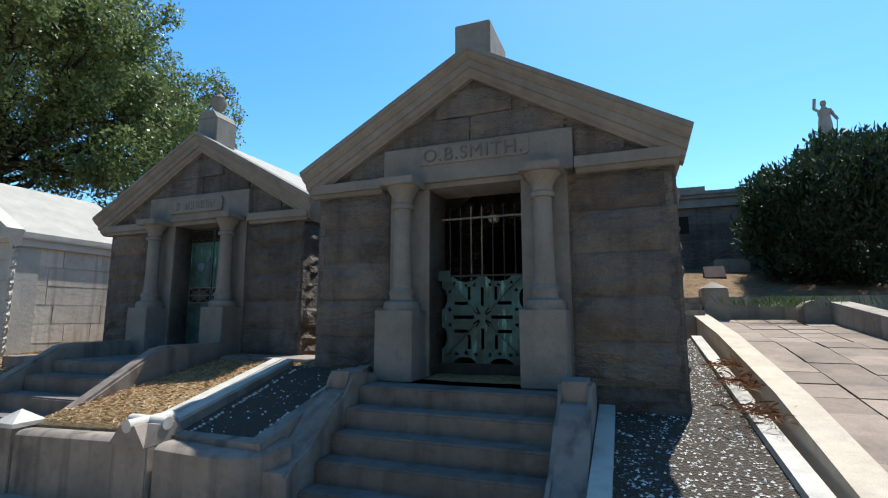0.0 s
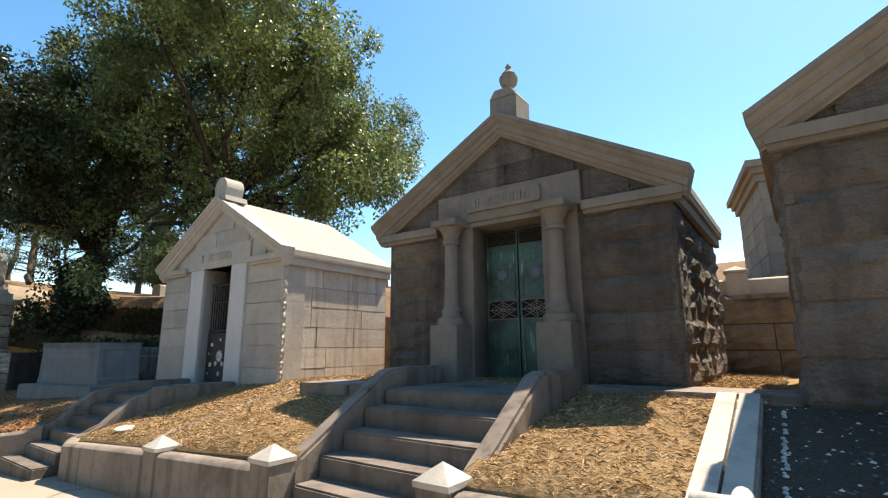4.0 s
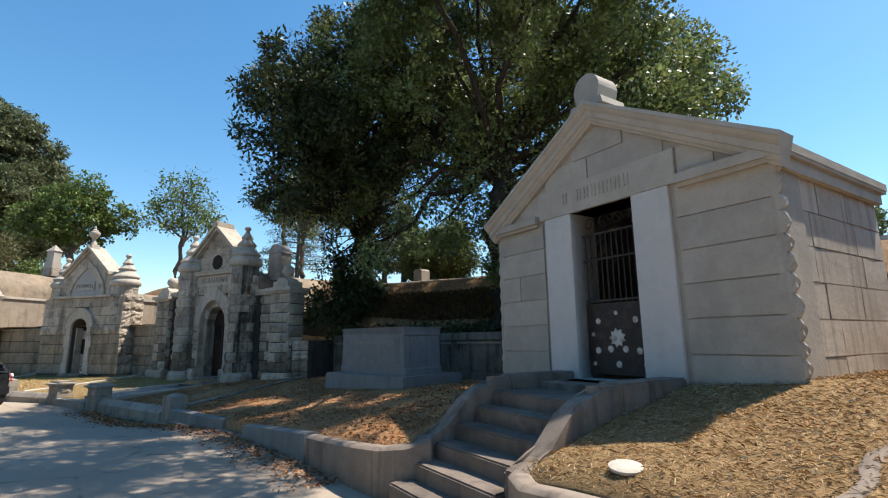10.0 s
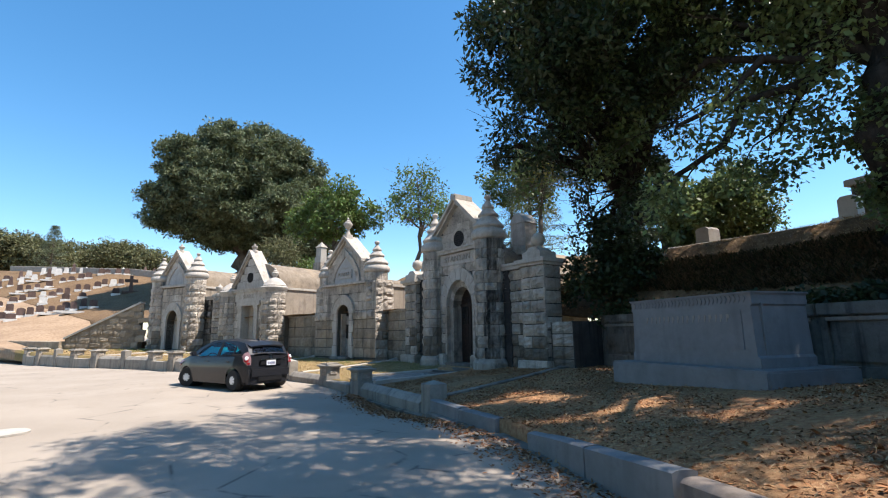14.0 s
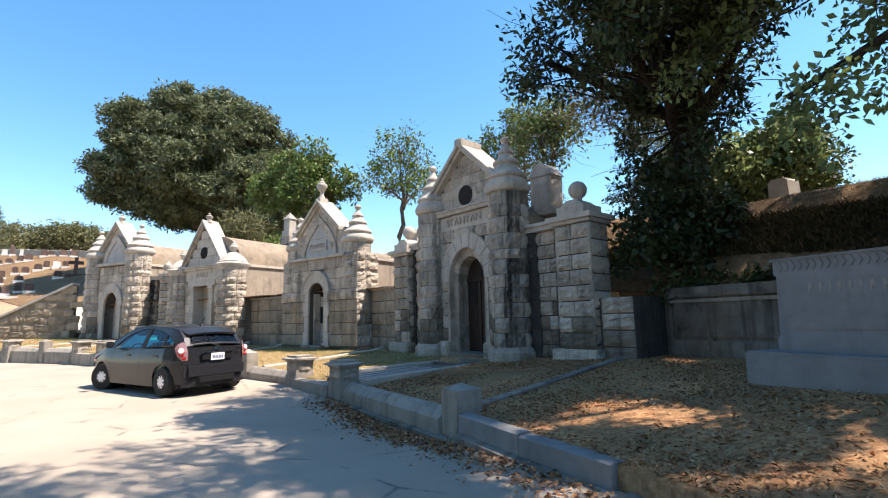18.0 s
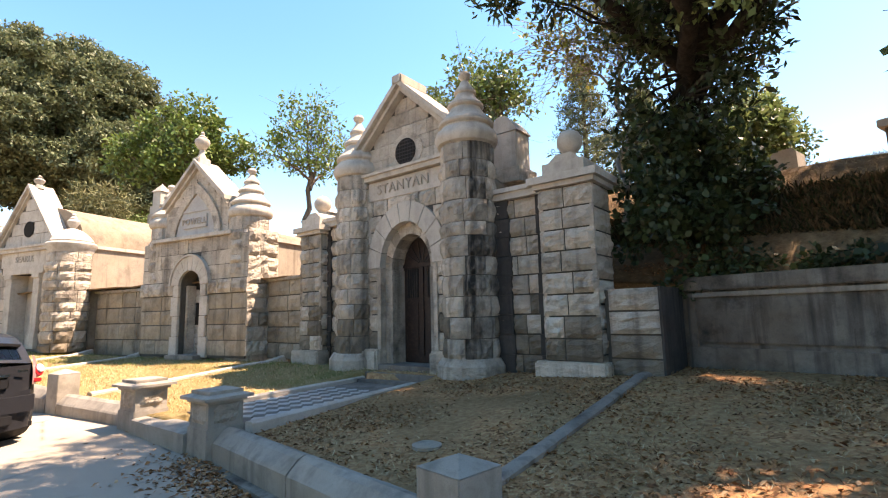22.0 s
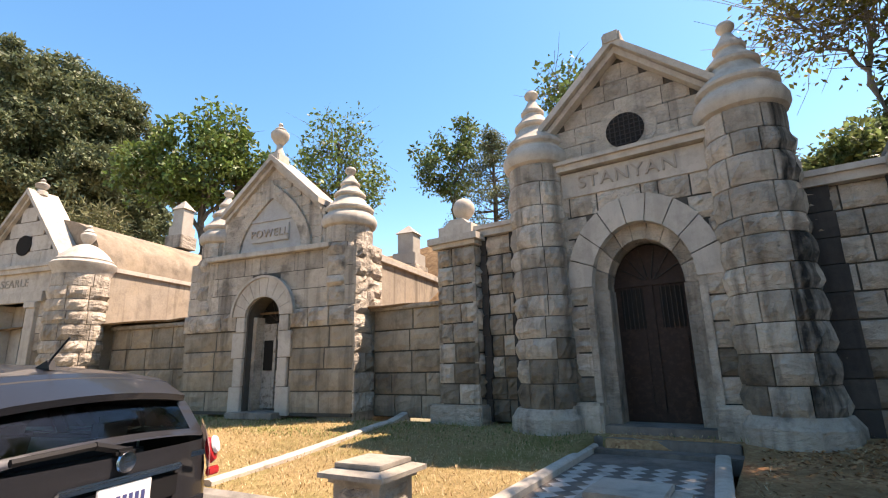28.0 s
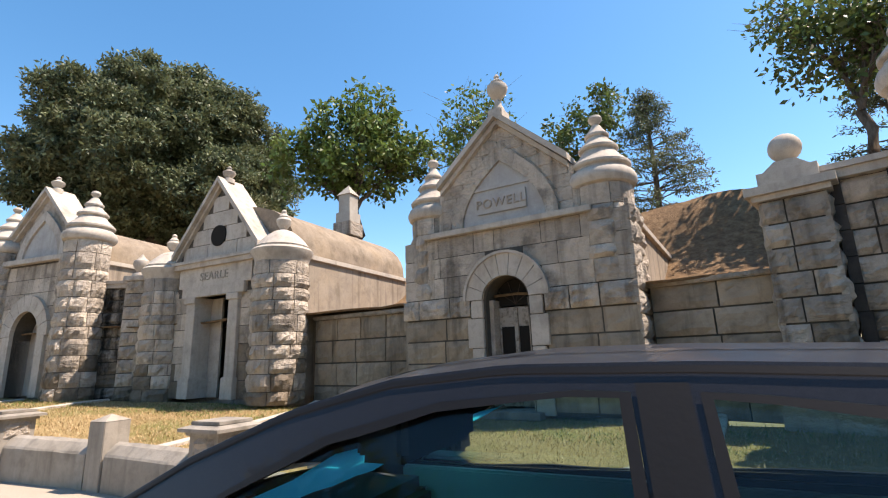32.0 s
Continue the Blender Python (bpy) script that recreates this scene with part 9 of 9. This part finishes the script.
# graves in rows on the far hillside
rng = random.Random(41)
for r, (dist, a0, a1, count) in enumerate(((62, 98.5, 106, 13), (68, 95.5, 104, 6), (74, 96.5, 105, 14), (82, 94.6, 104, 14), (89, 94.0, 105.5, 15), (93, 94.4, 106.5, 16))):
    for k in range(count):
        a = radians(a0 + (a1 - a0) * (k + rng.uniform(-0.3, 0.3)) / max(1, count - 1))
        d = dist + rng.uniform(-1.2, 1.2)
        x, y = -11.0 - d * math.sin(a), 4.6 + d * math.cos(a)
        if r == 1 and k == 0:
            headstone(x, y, 100, 1.3, 2.0, M["grave_dark"], "dark brown stone cross on the far hillside", "cross", 0.22)
            continue
        dark = rng.random() < (0.95 if r < 4 else 0.6)
        tall = r >= 4 and rng.random() < 0.35
        top = "obelisk" if tall else rng.choice(("round", "square", "square"))
        headstone(x, y, 100 + rng.uniform(-8, 8), rng.uniform(0.5, 0.75) if not tall else 0.5, rng.uniform(0.65, 1.0) if not tall else rng.uniform(1.1, 1.6), M["grave_dark"] if dark else M["grave_pale"], ("dark granite headstone" if dark else ("pale marble obelisk" if tall else "pale marble headstone")) + " on a dry grave hillside", top, 0.22, M["grave_pale"])
        if rng.random() < 0.14:
            gx, gy = x + 1.6 * math.sin(a), y - 1.6 * math.cos(a)
            single("grave_kerb", slab(-0.5, 0.5, -0.9, 0.9, 0.0, 0.2, 0.01), M["grave_pale"], on_ground(gx, gy, 10), "low pale grave ledger in dry grass", "grave", "grave ledgers")
way_wall("hill_wall", [(-112 + 6.5 * k, -22 + 6.2 * k, ground_at(-112 + 6.5 * k, -22 + 6.2 * k) + 0.9) for k in range(6)], 0.3, lambda x, y: ground_at(x, y) - 0.5, "low pale wall on the hill's crest", M["grave_buff"])

# hilltop graves behind the tombs
headstone(-3.3, 36.5, -4, 1.75, 2.1, M["grave_dark"], "large dark granite headstone on the hilltop", "square", 0.5)
headstone(-1.2, 35.0, -4, 0.9, 0.55, M["grave_dark"], "low dark headstone on the hilltop", "square", 0.3)
headstone(-5.05, 24.0, -8, 0.95, 0.5, M["grave_buff"], "low buff headstone with ledger", "square", 0.32)
lg = bmesh.new()
side_prism(lg, [(-1.3, 0.0), (1.3, 0.0), (1.3, 0.28), (-1.3, 0.12)], -0.4, 0.4)
single("grave_ledger", lg, M["grave_pale"], on_ground(-5.3, 25.8, 12), "long pale slanted grave ledger", "grave")
headstone(-8.8, 25.3, 0, 0.6, 1.9, M["grave_dark"], "dark stone obelisk on the hill", "obelisk")
headstone(-17.4, 19.1, -5, 0.42, 0.75, M["grave_pale"], "small white headstone with cap at the path", "square", 0.3)
headstone(-21.4, 19.4, -5, 0.5, 0.7, M["grave_buff"], "weathered buff monument by the path", "square", 0.5)
headstone(-14.6, 22.0, -5, 0.7, 0.7, M["grave_buff"], "weathered low headstone on the crest", "round", 0.3)
headstone(-12.6, 24.0, -5, 0.8, 0.8, M["grave_dark"], "dark low headstone on the crest", "square", 0.3)
for xa, xb in ((-22.6, -18.2), (-18.0, -14.2), (-14.0, -11.0)):
    way_wall("path_wall", [(xa + (xb - xa) * k / 5, 18.75 + 0.05 * (xa + (xb - xa) * k / 5 + 18), ground_at(xa + (xb - xa) * k / 5, 18.75) + 0.10) for k in range(6)], 0.22, lambda x, y: ground_at(x, y) - 0.3, "low buff kerb wall of the hill path", M["grave_buff"], "wall", "hill path kerbs")
for xa in (-2.0, -6.2):
    way_wall("path_wall", [(xa + k, 29.0 - 0.1 * k, ground_at(xa + k, 29.0) + 0.10) for k in range(5)], 0.25, lambda x, y: ground_at(x, y) - 0.3, "low pale kerb wall of the hill path", M["whitecap"], "wall", "hill path kerbs")
shrub("far_shrub", (-1.4, 37.2, ground_at(-1.4, 37.2)), [(0, 0, 0.9, 1.2, 1.0, 1.0)], 46, 44, 0.2, 0.4, M["leaf_mid"], "green shrub beside the hilltop headstone", 171)
shrub("far_shrub", (-5.2, 37.4, ground_at(-5.2, 37.4)), [(0, 0, 0.8, 1.0, 1.0, 0.9)], 40, 44, 0.2, 0.4, M["leaf_mid"], "green shrub beside the hilltop headstone", 172)


# stained flat-roofed tomb beyond the ramp
FM = pose(6.35, 14.9, 0, 0, 0, -20)
bt = thing("far_mausoleum", pose(0.75, 12.85, 0, 0, 0, -9), "light brown ashlar mausoleum with moulded cornice behind the row", "mausoleum")
part("body", slab(0.03, 3.3, 0.03, 3.1, 1.7, 4.75), M["buffstone"], bt)
ashlar(bt, "cut", M["buffstone"], 0.0, 3.3, 2.0, 4.75, 0.39, 0.9, 0.03, None, 63)
ashlar(bt, "cut", M["buffstone"], -3.1, 0.0, 2.0, 4.75, 0.39, 0.9, 0.03, None, 64, place=pose(0, 0, 0, 0, 0, -90))
bm = slab(-0.06, 3.36, -0.06, 3.16, 4.75, 4.92)
box(bm, -0.13, 3.43, -0.13, 3.23, 4.92, 5.05)
box(bm, -0.22, 3.52, -0.22, 3.32, 5.05, 5.2)
part("cornice", bm, M["buffstone"], bt)
way_wall("terrace_wall", [(-2.6 + 0.8 * k, 12.35 - 0.26 * k, 2.52) for k in range(7)], 0.22, lambda x, y: 1.6, "low buff wall along the terrace behind the tombs", M["buff"])
tp_ = thing("terrace_post", pose(-0.28, 11.5, 0, 0, 0, -18), "square buff post with low pyramid cap", "post")
part("shaft", slab(-0.17, 0.17, -0.17, 0.17, 1.6, 2.62, 0.01), M["buff"], tp_)
bm = slab(-0.2, 0.2, -0.2, 0.2, 2.62, 2.66)
q = [bm.verts.new((x, y, 2.66)) for x, y in ((-0.2, -0.2), (0.2, -0.2), (0.2, 0.2), (-0.2, 0.2))]
tip = bm.verts.new((0, 0, 2.76))
for k in range(4):
    bm.faces.new((q[k], q[(k + 1) % 4], tip))
part("cap", bm, M["buff"], tp_)

fm = thing("far_mausoleum", FM, "brown stone flat-roofed mausoleum with small dark window", "mausoleum")
z0 = 2.2
part("body", slab(-2.0, 4.6, 0.05, 4.0, z0, 4.75), M["sandstone"], fm)
ashlar(fm, "cut", M["sandstone"], -2.0, 4.6, z0, 4.75, 0.48, 1.3, 0.05, lambda z: (0.72, 1.16) if 4.05 < z < 4.5 else None, 61)
part("window", slab(0.70, 1.18, 0.0, 0.1, 3.98, 4.5), M["dark"], fm, "small dark window opening")
bm = slab(-2.08, 4.68, -0.06, 4.1, 4.75, 5.02)
box(bm, -2.16, 4.76, -0.14, 4.2, 5.02, 5.12)
box(bm, -2.22, 4.82, -0.2, 4.26, 5.12, 5.22)
part("cornice", bm, M["trimstone"], fm)
bm = bmesh.new()
prism(bm, [(-1.5, 5.22), (1.7, 5.22), (1.7, 5.42), (-1.0, 5.42)], 0.05, 3.6)
part("parapet", bm, M["trimstone"], fm)
part("urn", lathe(bmesh.new(), [(0.10, 5.42), (0.12, 5.46), (0.05, 5.5), (0.09, 5.55), (0.19, 5.63), (0.21, 5.7), (0.14, 5.73), (0.11, 5.8), (0.05, 5.86), (0.02, 5.93)], 18, 0.0, 0.3), M["trimstone"], fm, "stone urn", smooth=True)
part("buttress", slab(1.7, 2.6, -0.55, 0.05, z0, 3.1, 0.05), M["render"], fm)
sl = bmesh.new()
side_prism(sl, [(-0.16, 0.0), (0.16, 0.0), (0.16, 0.34), (0.1, 0.36), (-0.16, 0.06)], -0.24, 0.24)
single("slant_marker", sl, M["grave_dark"], on_ground(6.95, 12.4, -20), "small slanted dark grave marker", "grave marker")

# robed figure on a tall pedestal, behind the yew
st = bmesh.new()
lathe(st, [(0.34, 0.0), (0.33, 0.12), (0.27, 0.5), (0.25, 0.9), (0.21, 1.12), (0.24, 1.3), (0.23, 1.45), (0.10, 1.56), (0.07, 1.62), (0.11, 1.7), (0.12, 1.78), (0.09, 1.87), (0.02, 1.92)], 16)
for pts, rad in (([(-0.2, 0, 1.46), (-0.34, -0.04, 1.56), (-0.3, -0.08, 1.92), (-0.3, -0.08, 2.02)], 0.06), ([(0.2, 0, 1.46), (0.32, -0.03, 1.15), (0.42, -0.1, 0.92)], 0.065), ([(0.42, -0.1, 0.95), (0.34, -0.1, 0.05)], 0.02)):
    for a, b in zip(pts, pts[1:]):
        bar(st, a, b, rad, 8)
single("statue", st, M["grave_buff"], pose(16.85, 20.4, 9.1, 0, 0, -35), "weathered stone robed statue with one raised arm", "statue", smooth=True)
pd = thing("statue_pedestal", pose(16.85, 20.4, 0, 0, 0, -35), "tall weathered stone pedestal under the statue", "pedestal")
gz = ground_at(16.85, 20.4) - 0.2
part("base", slab(-0.9, 0.9, -0.9, 0.9, gz, gz + 0.6, 0.02), M["grave_buff"], pd)
part("shaft", slab(-0.5, 0.5, -0.5, 0.5, gz + 0.6, 8.85, 0.02), M["grave_buff"], pd)
part("cap", slab(-0.62, 0.62, -0.62, 0.62, 8.85, 9.1, 0.03), M["grave_buff"], pd)

# brown tomb on the crest above the bank
HT = pose(-19.2, 26.6, 0, 0, 0, -8)
ht = thing("hilltop_tomb", HT, "brown stone tomb with white cornice on the crest", "mausoleum")
hz = ground_at(-19.2, 26.6) - 0.4
part("body", slab(-1.2, 1.9, 0.0, 2.6, hz, 6.2), M["sandstone"], ht)
ashlar(ht, "cut", M["sandstone"], -1.2, 1.9, hz, 6.2, 0.4, 0.8, 0.0, None, 62)
part("cornice", slab(-1.35, 2.05, -0.15, 2.75, 6.2, 6.45, 0.02), M["roofstone"], ht, "white stone cornice")

# road fittings
single("road_disc", lathe(bmesh.new(), [(0.34, 0.0), (0.34, 0.03), (0.31, 0.045), (0.1, 0.05)], 32), M["whitecap"], pose(-22.6, 2.1, float(road_z(-22.6)) - 0.01), "white round cover set in the road", "cover", smooth=True)
single("valve_cover", lathe(bmesh.new(), [(0.15, 0.0), (0.15, 0.03), (0.11, 0.045), (0.04, 0.05)], 24), M["render"], on_ground(-22.75, 10.35, 0, 0.0), "grey oval valve cover in the ground", "cover", smooth=True)
single("valve_cover", lathe(bmesh.new(), [(0.125, 0.0), (0.125, 0.02), (0.10, 0.03), (0.03, 0.032)], 24), M["whitecap"], on_ground(-9.37, 7.24, 0, -0.012) @ pose(0, 0, 0, 8, 4, 0), "small white round cover in dry grass", "cover", smooth=True)


# lines of white pebbles along the dark bed
pebble = mesh_of(lathe(bmesh.new(), [(0.008, 0.0), (0.017, 0.006), (0.016, 0.016), (0.006, 0.022)], 7), M["grave_pale"], True)
pl = thing("pebble_edging", ROW, "lines of small white pebbles along the grave bed", "edging")
rng = random.Random(77)
for u in (-2.16, -1.47):
    for k in range(34):
        n_ = -1.52 + 0.044 * k
        if rng.random() < 0.3:
            continue
        ob = new("pebble", pebble)
        ob.parent = pl
        ob.matrix_basis = pose(u + rng.uniform(-0.008, 0.008), n_, float(np.interp(n_, [-1.6, 0.02], [0.42, 0.87])) - 0.004, 0, 0, rng.uniform(0, 360))

# ---- leaves, straw and weeds ----
def height_field(s0, s1, d0, d1, n=90, m=30):
    ss, dd = np.linspace(s0, s1, n), np.linspace(d0, d1, m)
    z = np.array([[lawn_z(s, d) + 0.02 * 0.0 for d in dd] for s in ss])

    def at(s, d):
        u, v = np.clip((s - s0) / (s1 - s0) * (n - 1), 0, n - 1.001), np.clip((d - d0) / (d1 - d0) * (m - 1), 0, m - 1.001)
        i, j = u.astype(int), v.astype(int)
        a, b = u - i, v - j
        return z[i, j] * (1 - a) * (1 - b) + z[i + 1, j] * a * (1 - b) + z[i, j + 1] * (1 - a) * b + z[i + 1, j + 1] * a * b
    return at


def blades(name, p, length, width, rise, material, label, seed, curl=0.25, category="litter"):
    """Many thin folded blades or leaves lying at the given places: one object of stuff."""
    gen = np.random.default_rng(seed)
    n = len(p)
    a = gen.uniform(0, 2 * math.pi, n)
    up = gen.normal(rise, 0.25 + rise * 0.3, n)
    d = np.stack([np.cos(a), np.sin(a), up], 1)
    d /= np.linalg.norm(d, axis=1, keepdims=True)
    side = np.stack([-np.sin(a), np.cos(a), gen.normal(0, 0.5, n)], 1)
    side /= np.linalg.norm(side, axis=1, keepdims=True)
    ln = (length * gen.uniform(0.5, 1.4, n))[:, None]
    w = (width * gen.uniform(0.6, 1.3, n))[:, None]
    lift = np.zeros((n, 3))
    lift[:, 2] = (curl * ln[:, 0]) * gen.uniform(0.2, 1.0, n)
    v = np.empty((n, 4, 3))
    v[:, 0] = p
    v[:, 1] = p + d * ln * 0.5 + side * w * 0.5 + lift
    v[:, 2] = p + d * ln
    v[:, 3] = p + d * ln * 0.5 - side * w * 0.5 + lift * 0.4
    me = bpy.data.meshes.new(name)
    me.vertices.add(n * 4)
    me.vertices.foreach_set("co", v.reshape(-1).astype(np.float32))
    me.loops.add(n * 4)
    me.loops.foreach_set("vertex_index", np.arange(n * 4, dtype=np.int32))
    me.polygons.add(n)
    me.polygons.foreach_set("loop_start", np.arange(0, n * 4, 4, dtype=np.int32))
    me.polygons.foreach_set("loop_total", np.full(n, 4, dtype=np.int32))
    me.materials.append(material)
    me.update()
    return tagged(new(name, me), label, category, kind="stuff")


def strew(s0, s1, d0, d1, count, seed, patch=0.0, sink=0.0):
    """Random places on the made ground, thinned to patches."""
    gen = np.random.default_rng(seed)
    s, d = gen.uniform(s0, s1, count), gen.uniform(d0, d1, count)
    x, y, nx, ny = edge_at(s)
    px, py = x + nx * d, y + ny * d
    z = height_field(s0, s1, d0, d1)(s, d)
    keep = np.ones(count, bool)
    for a, b, cut in DIPS:
        keep &= ~((s > a - 0.12) & (s < b + 0.12) & (d < cut + 0.1))
    if patch:
        f = np.array([noise.noise((float(a) * 0.8, float(b) * 0.8, 5)) for a, b in zip(px, py)])
        keep &= f > gen.uniform(-patch, patch, count) - 0.1
    return np.stack([px, py, z - sink], 1)[keep]


def litter_mat(name, cols, rough=0.85):
    n = Nodes(name)
    r = n.t.nodes.new("ShaderNodeNewGeometry").outputs["Random Per Island"]
    stops = [(k / max(1, len(cols) - 1), c) for k, c in enumerate(cols)]
    return n.done(n.ramp(r, stops), rough, 0, 0.2)


M["dead_leaf"] = litter_mat("fallen_brown_leaves", [(0.10, 0.036, 0.016), (0.27, 0.115, 0.046), (0.44, 0.21, 0.095), (0.19, 0.09, 0.048), (0.52, 0.33, 0.185)])
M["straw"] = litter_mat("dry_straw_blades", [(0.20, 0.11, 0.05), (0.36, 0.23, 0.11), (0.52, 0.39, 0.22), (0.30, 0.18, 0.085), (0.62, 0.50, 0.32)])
M["green_blade"] = litter_mat("green_grass_blades", [(0.05, 0.09, 0.02), (0.10, 0.16, 0.035), (0.2, 0.22, 0.07)])
# brush tones lowered so the blades carry the bank's shade
M["brush"] = litter_mat("shade_darkened_bank_brush", [(0.035, 0.025, 0.015), (0.08, 0.055, 0.03), (0.14, 0.095, 0.055), (0.03, 0.036, 0.012), (0.022, 0.03, 0.01)])

blades("straw", strew(2.2, 12.9, 0.1, 6.5, 130000, 51), 0.062, 0.0055, 0.12, M["straw"], "dry straw lying on the steep bank", 52)
blades("straw", strew(2.2, 12.9, 0.1, 6.5, 12000, 53, 0.35), 0.036, 0.016, 0.08, M["dead_leaf"], "brown fallen leaves on the dry bank", 54)
blades("fallen_leaves", strew(12.9, 25.6, 0.1, 6.4, 60000, 55, 0.5), 0.056, 0.026, 0.1, M["dead_leaf"], "fallen brown leaves under the trees", 56)
blades("dry_grass", strew(12.9, 25.9, 0.1, 6.2, 36000, 57, 0.4), 0.06, 0.007, 0.5, M["straw"], "thin dry grass under the trees", 58, 0.05, "grass")
blades("lawn_grass", strew(25.5, 52, 0.3, 4.6, 60000, 59), 0.06, 0.008, 1.0, M["straw"], "short dry lawn grass before the vaults", 60, 0.05, "grass")
blades("green_grass", strew(25.5, 52, 2.9, 4.8, 20000, 61, 0.3), 0.07, 0.009, 1.2, M["green_blade"], "green grass tufts near the vault walls", 62, 0.05, "grass")
blades("bank_brush", strew(12.6, 29, 6.8, 7.75, 70000, 63, 0.0, 0.02), 0.17, 0.03, 0.8, M["brush"], "dry twiggy bank brush with the bank's shade in its dark colours", 64, 0.1, "brush")
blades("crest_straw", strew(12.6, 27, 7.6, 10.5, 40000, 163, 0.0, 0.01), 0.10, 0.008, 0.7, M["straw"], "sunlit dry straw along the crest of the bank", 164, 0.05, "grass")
gen = np.random.default_rng(65)
s = np.concatenate([gen.uniform(13.5, 26, 3300), gen.normal(23.6, 1.2, 3200)])
d = -0.06 - np.abs(gen.normal(0, 0.28, 6500)) - 0.35 * gen.random(6500) ** 3
x, y, nx, ny = edge_at(s)
blades("gutter_leaves", np.stack([x + nx * d, y + ny * d, road_z(x + nx * d, y + ny * d) + 0.014], 1), 0.065, 0.034, 0.05, M["dead_leaf"], "dead leaves swept along the road gutter", 66)
wd = np.array([tuple(row(4.2 + 0.5 * a, 4.9 + 0.2 * b, 1.62)) for a, b in np.random.default_rng(67).normal(size=(420, 2))])
blades("weeds", wd, 0.22, 0.014, 1.6, M["green_blade"], "grey-green weeds by the ramp wall", 68, 0.05, "weeds")
for k, (u, n_) in enumerate(((2.52, 0.6), (2.5, -0.2), (2.55, 1.3))):
    pn = np.array([tuple(row(u + 0.12 * a, n_ + 0.18 * b, ramp_z(n_) + 0.0)) for a, b in np.random.default_rng(70 + k).normal(size=(160, 2))])
    blades("pine_needles", pn, 0.14, 0.006, 0.15, M["dead_leaf"], "clump of rusty dry pine needles", 72 + k)
